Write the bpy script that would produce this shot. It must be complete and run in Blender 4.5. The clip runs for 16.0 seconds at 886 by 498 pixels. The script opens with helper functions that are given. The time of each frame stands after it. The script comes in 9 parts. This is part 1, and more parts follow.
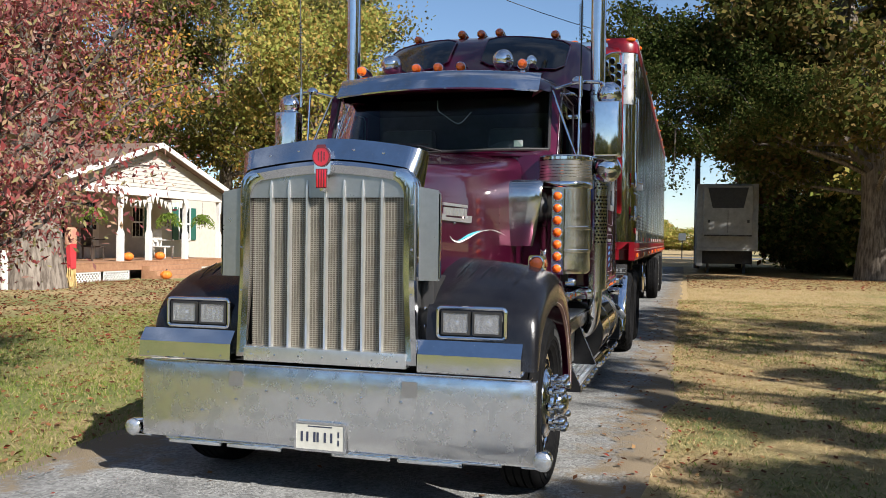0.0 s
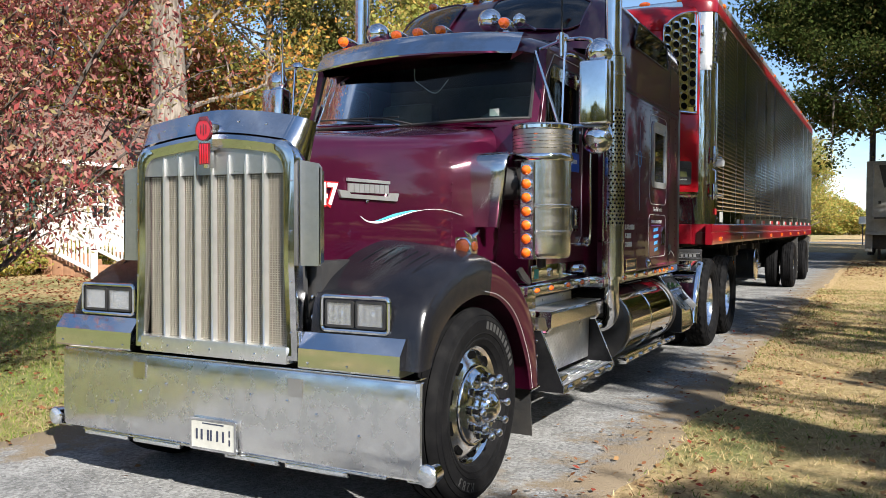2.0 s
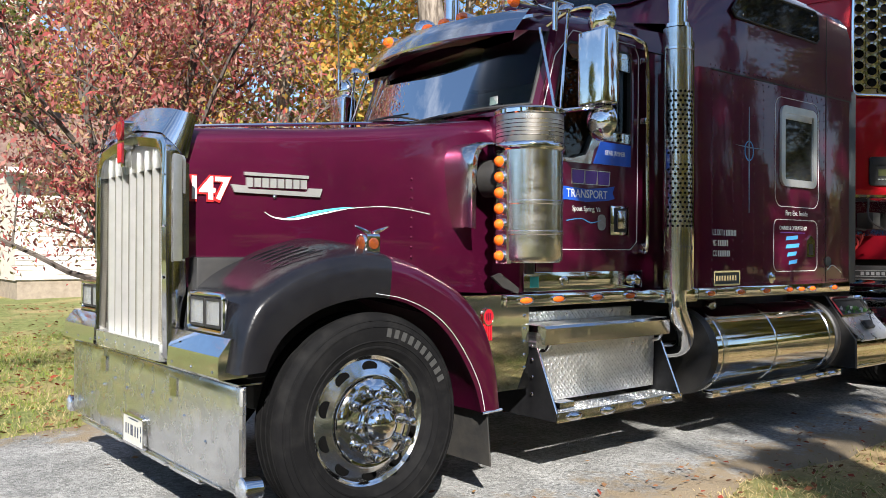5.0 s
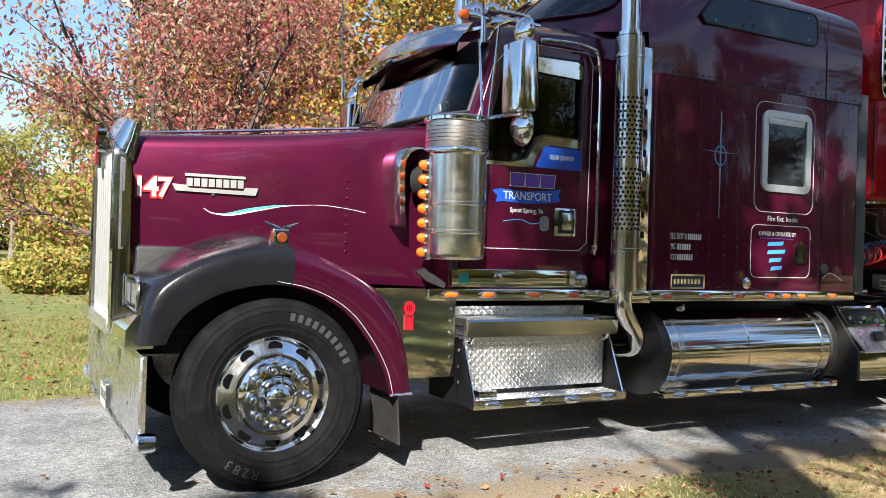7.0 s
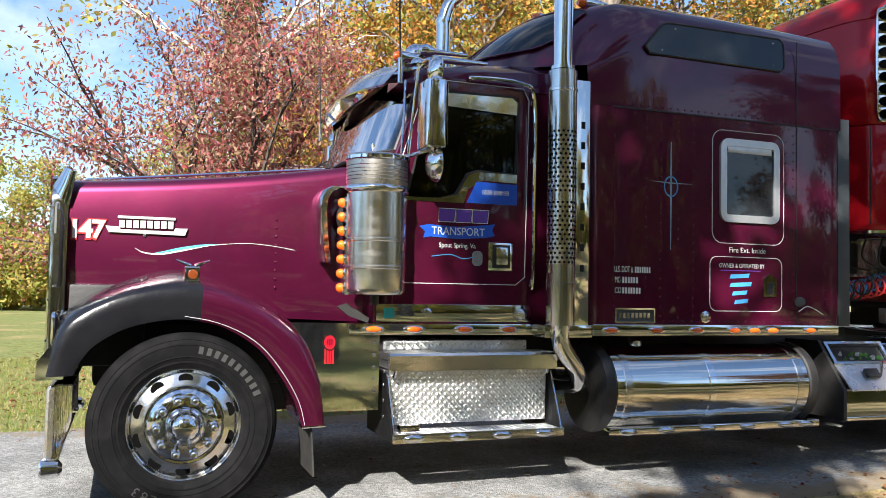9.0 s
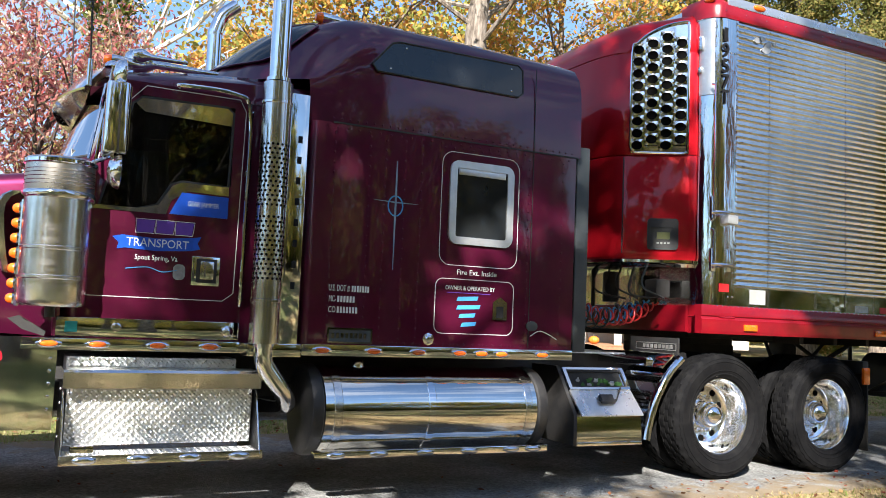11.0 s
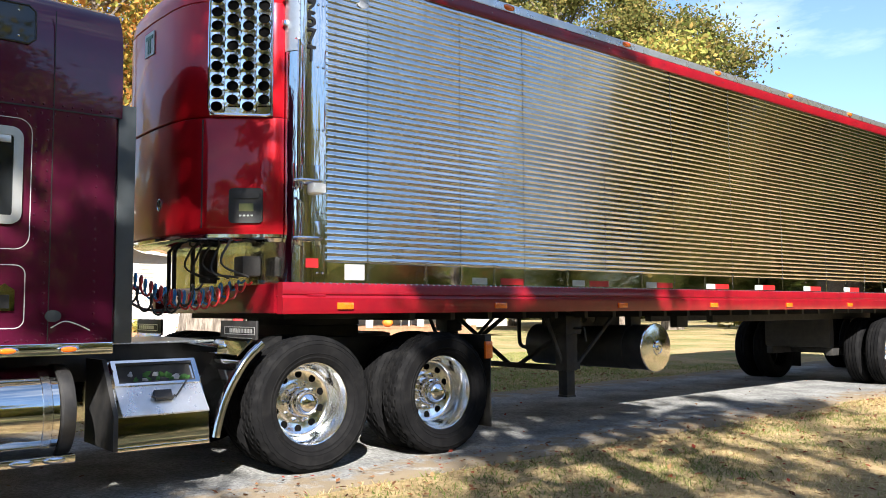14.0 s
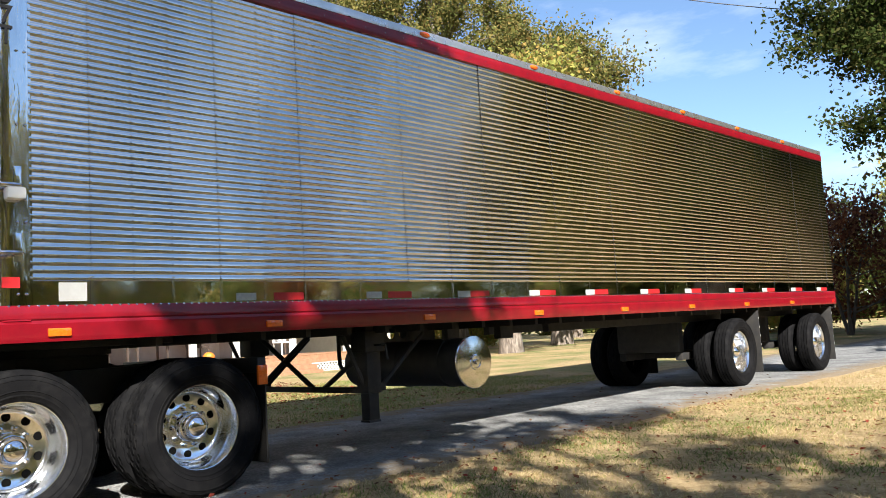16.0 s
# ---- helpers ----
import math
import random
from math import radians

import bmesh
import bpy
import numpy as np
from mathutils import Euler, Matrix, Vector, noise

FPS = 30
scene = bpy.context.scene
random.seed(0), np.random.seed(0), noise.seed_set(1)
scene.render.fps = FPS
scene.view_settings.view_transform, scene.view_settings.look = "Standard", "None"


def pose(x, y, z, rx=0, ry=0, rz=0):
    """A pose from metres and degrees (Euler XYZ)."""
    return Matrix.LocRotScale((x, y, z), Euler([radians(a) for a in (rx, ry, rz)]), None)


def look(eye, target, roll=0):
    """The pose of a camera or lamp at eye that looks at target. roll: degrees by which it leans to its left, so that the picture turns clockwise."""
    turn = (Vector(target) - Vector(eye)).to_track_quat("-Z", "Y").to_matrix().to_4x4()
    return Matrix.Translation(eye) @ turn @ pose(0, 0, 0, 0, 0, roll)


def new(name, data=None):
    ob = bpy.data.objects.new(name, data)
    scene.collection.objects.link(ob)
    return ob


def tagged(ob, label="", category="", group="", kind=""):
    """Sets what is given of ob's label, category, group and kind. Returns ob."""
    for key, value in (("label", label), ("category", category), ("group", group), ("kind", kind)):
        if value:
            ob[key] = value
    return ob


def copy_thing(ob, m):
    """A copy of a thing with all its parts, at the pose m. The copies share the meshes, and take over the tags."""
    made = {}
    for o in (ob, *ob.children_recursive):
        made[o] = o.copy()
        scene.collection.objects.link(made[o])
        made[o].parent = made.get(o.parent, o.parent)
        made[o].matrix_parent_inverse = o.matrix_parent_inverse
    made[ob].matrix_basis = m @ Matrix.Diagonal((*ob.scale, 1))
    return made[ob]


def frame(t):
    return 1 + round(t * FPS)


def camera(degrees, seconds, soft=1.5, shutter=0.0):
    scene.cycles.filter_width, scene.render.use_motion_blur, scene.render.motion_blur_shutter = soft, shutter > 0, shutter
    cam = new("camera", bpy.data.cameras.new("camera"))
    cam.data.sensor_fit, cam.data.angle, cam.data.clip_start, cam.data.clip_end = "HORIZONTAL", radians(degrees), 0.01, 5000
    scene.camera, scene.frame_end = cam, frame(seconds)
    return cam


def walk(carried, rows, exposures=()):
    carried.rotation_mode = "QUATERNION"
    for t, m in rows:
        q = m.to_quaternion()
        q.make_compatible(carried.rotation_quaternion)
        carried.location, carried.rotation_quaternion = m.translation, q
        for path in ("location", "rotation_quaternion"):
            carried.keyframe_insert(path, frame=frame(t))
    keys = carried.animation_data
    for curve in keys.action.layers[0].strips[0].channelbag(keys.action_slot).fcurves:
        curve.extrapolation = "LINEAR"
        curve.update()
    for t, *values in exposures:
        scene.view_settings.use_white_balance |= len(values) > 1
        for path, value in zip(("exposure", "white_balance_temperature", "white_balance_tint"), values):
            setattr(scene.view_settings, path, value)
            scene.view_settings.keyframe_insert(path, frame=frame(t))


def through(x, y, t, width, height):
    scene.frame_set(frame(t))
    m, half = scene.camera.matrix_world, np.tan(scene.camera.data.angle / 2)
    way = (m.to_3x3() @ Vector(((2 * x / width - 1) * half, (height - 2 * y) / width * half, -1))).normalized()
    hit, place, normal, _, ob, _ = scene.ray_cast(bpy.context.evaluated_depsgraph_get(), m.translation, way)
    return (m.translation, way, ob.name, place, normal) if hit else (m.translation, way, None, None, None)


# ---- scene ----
cam = camera(55.8, 16.0, 0.85)
PATH = [
    (0, (1.946, -4.441, 1.410), (1.388, -2.521, 1.387), 0.7),
    (0.5, (2.221, -4.161, 1.428), (1.566, -2.272, 1.451), 1.2),
    (1, (2.569, -3.949, 1.396), (1.800, -2.103, 1.385), 1.4),
    (1.5, (2.846, -3.675, 1.385), (1.982, -1.873, 1.321), 1.1),
    (2, (3.069, -3.351, 1.382), (2.137, -1.582, 1.325), 0.2),
    (2.5, (3.382, -3.096, 1.357), (2.352, -1.381, 1.327), 0.6),
    (3, (3.626, -2.808, 1.349), (2.523, -1.141, 1.323), 0.5),
    (3.5, (3.803, -2.452, 1.362), (2.649, -0.819, 1.337), -0.3),
    (4, (4.063, -2.147, 1.297), (2.801, -0.596, 1.309), 0.2),
    (4.5, (4.298, -1.876, 1.254), (2.868, -0.477, 1.260), 0.8),
    (4.7, (4.366, -1.741, 1.235), (2.882, -0.400, 1.240), 0.5),
    (6.8, (5.464, -0.754, 1.224), (3.701, 0.189, 1.222), 1.8),
    (7, (5.562, -0.660, 1.229), (3.802, 0.290, 1.230), 1.7),
    (7.5, (5.690, -0.422, 1.203), (3.928, 0.523, 1.245), 1.4),
    (8, (5.800, -0.144, 1.213), (3.980, 0.683, 1.259), 1.5),
    (8.2, (5.880, -0.049, 1.211), (4.033, 0.718, 1.242), 1.8),
    (10.3, (6.470, 1.212, 1.230), (4.599, 1.906, 1.368), 0.2),
    (10.5, (6.522, 1.340, 1.207), (4.667, 2.074, 1.355), 0.7),
    (11, (6.537, 1.675, 1.185), (4.755, 2.569, 1.354), 2.4),
    (11.5, (6.618, 2.003, 1.099), (4.918, 3.047, 1.239), 1.3),
    (12, (6.686, 2.297, 1.107), (5.035, 3.417, 1.253), -0.2),
    (12.5, (6.716, 2.634, 1.113), (5.115, 3.817, 1.307), -1.3),
    (13, (6.827, 2.922, 1.089), (5.241, 4.128, 1.268), -0.2),
    (13.5, (6.890, 3.283, 1.163), (5.317, 4.512, 1.290), 0.4),
    (14, (6.878, 3.635, 1.200), (5.345, 4.912, 1.342), -0.3),
    (14.5, (6.960, 3.976, 1.150), (5.453, 5.277, 1.335), -1.1),
    (15, (7.006, 4.321, 1.143), (5.526, 5.652, 1.336), -1.6),
    (15.5, (6.980, 4.688, 1.081), (5.562, 6.082, 1.292), -2.9),
    (16, (7.003, 5.046, 1.079), (5.624, 6.481, 1.275), -3.4),
]
walk(cam, [(t, look(eye, target, roll)) for t, eye, target, roll in PATH], [(0.0, 0.92), (1.0, 1.02), (2.0, 1.24), (3.0, 1.34), (7.0, 1.52), (8.0, 1.56), (10.5, 1.66), (12.0, 2.06), (13.0, 2.0), (14.0, 1.86), (15.0, 1.64), (16.0, 1.52)])

# ---- world and sun ----
SUN = Vector((1.17, -0.78, 1.0)).normalized()
world = bpy.data.worlds.new("sky")
scene.world = world
world.use_nodes = True
wn = world.node_tree.nodes
sky = wn.new("ShaderNodeTexSky")
sky.sky_type, sky.sun_disc = "NISHITA", False
sky.sun_elevation = math.asin(SUN.z)
sky.sun_rotation = math.atan2(SUN.x, SUN.y)
sky.air_density, sky.dust_density, sky.ozone_density = 0.95, 0.12, 3.6
# thin streaks of high cloud
wl = world.node_tree.links
tc = wn.new("ShaderNodeTexCoord")
mp = wn.new("ShaderNodeMapping")
mp.inputs["Scale"].default_value = (1.2, 3.2, 6.0)
nz = wn.new("ShaderNodeTexNoise")
nz.inputs["Scale"].default_value, nz.inputs["Detail"].default_value, nz.inputs["Roughness"].default_value = 1.6, 7, 0.6
cr = wn.new("ShaderNodeValToRGB")
cr.color_ramp.elements[0].position, cr.color_ramp.elements[1].position = 0.5, 0.82
cr.color_ramp.elements[0].color, cr.color_ramp.elements[1].color = (0, 0, 0, 1), (0.5, 0.5, 0.5, 1)
mx = wn.new("ShaderNodeMix")
mx.data_type = "RGBA"
mx.inputs[7].default_value = (9.0, 9.2, 9.6, 1)
wl.new(tc.outputs["Generated"], mp.inputs["Vector"])
wl.new(mp.outputs["Vector"], nz.inputs["Vector"])
wl.new(nz.outputs["Fac"], cr.inputs["Fac"])
wl.new(cr.outputs["Color"], mx.inputs[0])
wl.new(sky.outputs["Color"], mx.inputs[6])
wl.new(mx.outputs[2], wn["Background"].inputs["Color"])
wn["Background"].inputs["Strength"].default_value = 0.074
lamp = bpy.data.lights.new("sun", "SUN")
lamp.energy, lamp.angle, lamp.color = 5.0, radians(0.53), (1.0, 0.955, 0.9)
sun = new("sun", lamp)
sun.matrix_world = look(SUN * 60, (0, 0, 0))

GROUND = -0.03
rnd = random.Random(7)

# ---- materials ----


def mat(name, c1, c2=None, scale=6.0, rough=0.5, metal=0.0, bump=0.0, bscale=60.0, coat=0.0, rvar=0.0, spec=0.5, stretch=(1, 1, 1), lo=0.35, hi=0.7):
    """Two-tone noise colour, fine bump and roughness variation."""
    m = bpy.data.materials.new(name)
    m.use_nodes = True
    n, l = m.node_tree.nodes, m.node_tree.links
    b = n["Principled BSDF"]
    b.inputs["Roughness"].default_value, b.inputs["Metallic"].default_value = rough, metal
    b.inputs["Coat Weight"].default_value, b.inputs["Coat Roughness"].default_value = coat, 0.03
    b.inputs["Specular IOR Level"].default_value = spec
    b.inputs["Base Color"].default_value = (*c1, 1)
    if c2 is None and bump == 0 and rvar == 0:
        return m
    tc = n.new("ShaderNodeTexCoord")
    mp = n.new("ShaderNodeMapping")
    mp.inputs["Scale"].default_value = stretch
    l.new(tc.outputs["Object"], mp.inputs["Vector"])
    a = n.new("ShaderNodeTexNoise")
    a.inputs["Scale"].default_value, a.inputs["Detail"].default_value, a.inputs["Roughness"].default_value = scale, 8, 0.62
    l.new(mp.outputs["Vector"], a.inputs["Vector"])
    if c2 is not None:
        r = n.new("ShaderNodeValToRGB")
        r.color_ramp.elements[0].position, r.color_ramp.elements[1].position = lo, hi
        r.color_ramp.elements[0].color, r.color_ramp.elements[1].color = (*c1, 1), (*c2, 1)
        l.new(a.outputs["Fac"], r.inputs["Fac"])
        l.new(r.outputs["Color"], b.inputs["Base Color"])
    if rvar:
        mr = n.new("ShaderNodeMapRange")
        mr.inputs["From Min"].default_value, mr.inputs["From Max"].default_value = 0.3, 0.7
        mr.inputs["To Min"].default_value, mr.inputs["To Max"].default_value = max(0.0, rough - rvar), rough + rvar
        l.new(a.outputs["Fac"], mr.inputs["Value"])
        l.new(mr.outputs["Result"], b.inputs["Roughness"])
    if bump:
        f = n.new("ShaderNodeTexNoise")
        f.inputs["Scale"].default_value, f.inputs["Detail"].default_value = bscale, 5
        l.new(mp.outputs["Vector"], f.inputs["Vector"])
        bu = n.new("ShaderNodeBump")
        bu.inputs["Strength"].default_value, bu.inputs["Distance"].default_value = bump, 0.02
        l.new(f.outputs["Fac"], bu.inputs["Height"])
        l.new(bu.outputs["Normal"], b.inputs["Normal"])
    return m


def glass(name, tint=(0.6, 0.7, 0.7), alpha=0.3, ior=1.5):
    """Window glass: a clear sheet that mirrors by Fresnel over a tinted see-through one."""
    m = bpy.data.materials.new(name)
    m.use_nodes = True
    n, l = m.node_tree.nodes, m.node_tree.links
    n.remove(n["Principled BSDF"])
    t, g, f, x = n.new("ShaderNodeBsdfTransparent"), n.new("ShaderNodeBsdfGlossy"), n.new("ShaderNodeFresnel"), n.new("ShaderNodeMixShader")
    t.inputs["Color"].default_value = (tint[0] * alpha, tint[1] * alpha, tint[2] * alpha, 1)
    g.inputs["Roughness"].default_value = 0.01
    f.inputs["IOR"].default_value = ior
    l.new(f.outputs["Fac"], x.inputs["Fac"])
    l.new(t.outputs["BSDF"], x.inputs[1])
    l.new(g.outputs["BSDF"], x.inputs[2])
    l.new(x.outputs["Shader"], n["Material Output"].inputs["Surface"])
    return m


def leaf(name, colours, through=0.45):
    """Leaves: each its own colour out of a ramp, part of the light passing through."""
    m = bpy.data.materials.new(name)
    m.use_nodes = True
    n, l = m.node_tree.nodes, m.node_tree.links
    n.remove(n["Principled BSDF"])
    g = n.new("ShaderNodeNewGeometry")
    r = n.new("ShaderNodeValToRGB")
    r.color_ramp.interpolation = "CONSTANT"
    e = r.color_ramp.elements
    while len(e) < len(colours):
        e.new(0.5)
    for i, c in enumerate(colours):
        e[i].position, e[i].color = i / len(colours), (*c, 1)
    l.new(g.outputs["Random Per Island"], r.inputs["Fac"])
    d, t, x = n.new("ShaderNodeBsdfDiffuse"), n.new("ShaderNodeBsdfTranslucent"), n.new("ShaderNodeMixShader")
    x.inputs["Fac"].default_value = through
    l.new(r.outputs["Color"], d.inputs["Color"])
    l.new(r.outputs["Color"], t.inputs["Color"])
    l.new(d.outputs["BSDF"], x.inputs[1])
    l.new(t.outputs["BSDF"], x.inputs[2])
    l.new(x.outputs["Shader"], n["Material Output"].inputs["Surface"])
    return m


CHROME = mat("chrome", (0.78, 0.78, 0.79), (0.70, 0.70, 0.71), 14, 0.06, 1.0, rvar=0.03)
STAINLESS = mat("stainless", (0.66, 0.65, 0.63), (0.56, 0.55, 0.53), 9, 0.16, 1.0, rvar=0.06, bump=0.012, bscale=7)
SCUFFED = mat("scuffed_steel", (0.8, 0.8, 0.8), (0.58, 0.58, 0.58), 7, 0.24, 0.95, rvar=0.14, bump=0.02, bscale=9, lo=0.36, hi=0.72)
MIRRORSTEEL = mat("mirror_steel", (0.72, 0.71, 0.68), (0.66, 0.65, 0.61), 5, 0.05, 1.0, rvar=0.03, bump=0.02, bscale=4)
DULLSTEEL = mat("dull_steel", (0.5, 0.5, 0.49), (0.4, 0.4, 0.39), 9, 0.33, 0.9, rvar=0.08)
HAZED = mat("hazed_steel", (0.82, 0.82, 0.81), (0.66, 0.66, 0.64), 7, 0.3, 0.92, rvar=0.08, bump=0.02, bscale=12)
SHELLSTEEL = mat("dulled_chrome", (0.74, 0.74, 0.75), (0.6, 0.6, 0.61), 9, 0.1, 1.0, rvar=0.06, bump=0.01, bscale=8)
POSTSTEEL = mat("post_steel", (0.72, 0.71, 0.69), (0.58, 0.57, 0.55), 5, 0.06, 1.0, rvar=0.04, bump=0.4, bscale=9, stretch=(1, 1, 0.2))
CRUMPLED = mat("crumpled_steel", (0.8, 0.79, 0.76), (0.66, 0.65, 0.62), 5, 0.16, 1.0, rvar=0.05, bump=1.0, bscale=3.2, stretch=(1, 1, 0.6))
RIMALLOY = mat("polished_rim", (0.9, 0.91, 0.92), (0.82, 0.83, 0.84), 12, 0.15, 1.0, rvar=0.06, bump=0.02, bscale=14)
BOXGREEN = mat("green_cloth", (0.05, 0.16, 0.03), (0.03, 0.1, 0.02), 30, 0.8, bump=0.3, bscale=40)
BOXWHITE = mat("pale_rag", (0.5, 0.5, 0.52), (0.32, 0.32, 0.36), 30, 0.85, bump=0.3, bscale=40)
ALLOY = mat("alloy", (0.72, 0.72, 0.73), (0.64, 0.64, 0.65), 12, 0.12, 1.0, rvar=0.05)
CORRUGATED = mat("corrugated_steel", (0.72, 0.71, 0.68), (0.62, 0.61, 0.58), 3, 0.075, 1.0, rvar=0.035, bump=0.015, bscale=3)
MAROON = mat("maroon_paint", (0.095, 0.005, 0.033), (0.072, 0.004, 0.026), 3, 0.36, 0.7, coat=1.0, spec=0.3)
MAROON2 = mat("maroon_lacquer", (0.095, 0.004, 0.028), (0.07, 0.0032, 0.022), 3, 0.42, 0.6, coat=1.0, spec=0.3)
RED = mat("red_paint", (0.4, 0.006, 0.013), (0.32, 0.005, 0.012), 3, 0.33, 0.3, coat=0.6, spec=0.1)
REDRAIL = mat("red_rail_paint", (0.2, 0.004, 0.01), (0.135, 0.003, 0.009), 5, 0.3, 0.0, coat=0.35, spec=0.3)
BLACKCOVER = mat("black_vinyl", (0.006, 0.006, 0.008), (0.011, 0.011, 0.013), 5, 0.22, bump=0.14, bscale=13, spec=0.4)
BLACK = mat("black_steel", (0.012, 0.012, 0.013), (0.03, 0.028, 0.026), 7, 0.55, bump=0.08, bscale=30)
SOOT = mat("dark_chassis", (0.012, 0.012, 0.012), (0.03, 0.027, 0.023), 9, 0.75, bump=0.15, bscale=25)
SLATE = mat("slate_rubber", (0.05, 0.06, 0.065), (0.07, 0.08, 0.085), 5, 0.6)
TYRE = mat("tyre_rubber", (0.007, 0.007, 0.0075), (0.015, 0.0147, 0.0145), 10, 0.68, bump=0.08, bscale=70, lo=0.45, hi=0.8, spec=0.04)
TYRETEXT = mat("tyre_lettering", (0.034, 0.034, 0.033), (0.022, 0.022, 0.022), 40, 0.8)
AMBER = mat("amber_lens", (0.8, 0.14, 0.01), (0.6, 0.09, 0.006), 60, 0.12, coat=1.0)
DARKAMBER = mat("dark_amber_lens", (0.2, 0.045, 0.01), (0.1, 0.022, 0.006), 70, 0.1, coat=1.0, bump=0.2, bscale=120)
LAMPCHROME = mat("clear_lamp", (0.74, 0.76, 0.8), (0.6, 0.62, 0.66), 40, 0.08, 1.0, bump=0.05, bscale=60)
INK = mat("black_ink", (0.006, 0.006, 0.007), (0.012, 0.012, 0.013), 20, 0.5, spec=0.2)
# visor steel: patina and brownish, patchy reflections both put into the colour
VISORSTEEL = mat("stained_visor", (0.74, 0.74, 0.76), (0.42, 0.38, 0.33), 3.5, 0.09, 1.0, rvar=0.16, bump=0.03, bscale=9, lo=0.4, hi=0.85)
WORNDECAL = mat("worn_decal", (0.55, 0.55, 0.54), (0.36, 0.36, 0.35), 24, 0.45, 0.6, lo=0.35, hi=0.65)
REDLENS = mat("red_lens", (0.5, 0.01, 0.01), (0.4, 0.008, 0.01), 60, 0.12, coat=1.0)
CLEARLENS = mat("clear_lens", (0.62, 0.64, 0.66), (0.42, 0.44, 0.46), 60, 0.14, 0.75, coat=1.0, bump=0.2, bscale=90)
WHITE = mat("white_paint", (0.78, 0.78, 0.76), (0.7, 0.7, 0.68), 6, 0.5)
WHITETAPE = mat("white_tape", (0.42, 0.44, 0.41), (0.3, 0.33, 0.3), 30, 0.35)
REDTAPE = mat("red_tape", (0.42, 0.014, 0.016), (0.3, 0.01, 0.014), 30, 0.4)
# white greyed in colour for the far trailer's tree shade; a sticker shares it
DULLWHITE = mat("weathered_white", (0.3, 0.3, 0.285), (0.2, 0.2, 0.19), 4, 0.6)
HOLE = mat("dark_opening", (0.004, 0.004, 0.004), None, rough=1.0, spec=0.0)
PALE = mat("pale_pinstripe", (0.68, 0.63, 0.65), (0.58, 0.54, 0.56), 20, 0.4)
PURPLE = mat("purple_vinyl", (0.16, 0.06, 0.42), (0.13, 0.05, 0.36), 20, 0.3)
BLUE = mat("blue_vinyl", (0.015, 0.09, 0.55), (0.012, 0.08, 0.48), 20, 0.3)
SKYBLUE = mat("light_blue_vinyl", (0.06, 0.3, 0.62), (0.05, 0.25, 0.55), 20, 0.3)
PALEBLUE = mat("pale_blue_stripe", (0.22, 0.3, 0.42), (0.18, 0.25, 0.36), 20, 0.4)
SATIN = mat("satin_aluminium", (0.75, 0.75, 0.74), (0.66, 0.66, 0.65), 12, 0.34, 0.85)
REFLECTOR = mat("lamp_reflector", (0.86, 0.86, 0.84), (0.74, 0.74, 0.72), 30, 0.06, 1.0, bump=0.5, bscale=30)
TEAL = mat("teal_sticker", (0.02, 0.33, 0.33), (0.02, 0.28, 0.28), 20, 0.4)
EMBLEMRED = mat("red_enamel", (0.45, 0.01, 0.02), (0.35, 0.01, 0.02), 40, 0.2, coat=1.0)
SCREEN = mat("bug_screen", (0.2, 0.175, 0.135), (0.15, 0.13, 0.1), 60, 0.8, bump=0.3, bscale=160)
WIRE = mat("wire_mesh", (0.42, 0.39, 0.32), (0.34, 0.31, 0.26), 30, 0.4, 0.4)
BRUSHED = mat("brushed_canister", (0.74, 0.72, 0.68), (0.66, 0.64, 0.6), 5, 0.22, 1.0, rvar=0.05, stretch=(1, 1, 6))
TINT = mat("tinted_glass", (0.012, 0.014, 0.016), (0.016, 0.018, 0.02), 3, 0.03, spec=0.5)
CABIN = mat("cabin_trim", (0.12, 0.12, 0.12), (0.085, 0.085, 0.085), 8, 0.8)
WINDSHIELD = glass("windshield_glass", (0.72, 0.88, 0.84), 0.88, 1.3)
SIDEGLASS = glass("side_glass", (0.6, 0.7, 0.7), 0.35)


def fluted(name):
    """Moulded lamp glass: partly clear, partly scattering, with upright flutes."""
    m = glass(name, (0.95, 0.97, 1.0), 0.95, 1.5)
    n, l = m.node_tree.nodes, m.node_tree.links
    out = n["Material Output"].inputs["Surface"]
    clear = out.links[0].from_socket
    d, x = n.new("ShaderNodeBsdfDiffuse"), n.new("ShaderNodeMixShader")
    d.inputs["Color"].default_value = (0.8, 0.82, 0.84, 1)
    tc, w, mr = n.new("ShaderNodeTexCoord"), n.new("ShaderNodeTexWave"), n.new("ShaderNodeMapRange")
    w.inputs["Scale"].default_value, w.inputs["Distortion"].default_value = 9.0, 2.5
    l.new(tc.outputs["Object"], w.inputs["Vector"])
    mr.inputs["To Min"].default_value, mr.inputs["To Max"].default_value = 0.09, 0.12
    l.new(w.outputs["Fac"], mr.inputs["Value"])
    l.new(mr.outputs["Result"], x.inputs["Fac"])
    l.new(clear, x.inputs[1])
    l.new(d.outputs["BSDF"], x.inputs[2])
    l.new(x.outputs["Shader"], out)
    return m


FLUTED = fluted("fluted_lamp_glass")


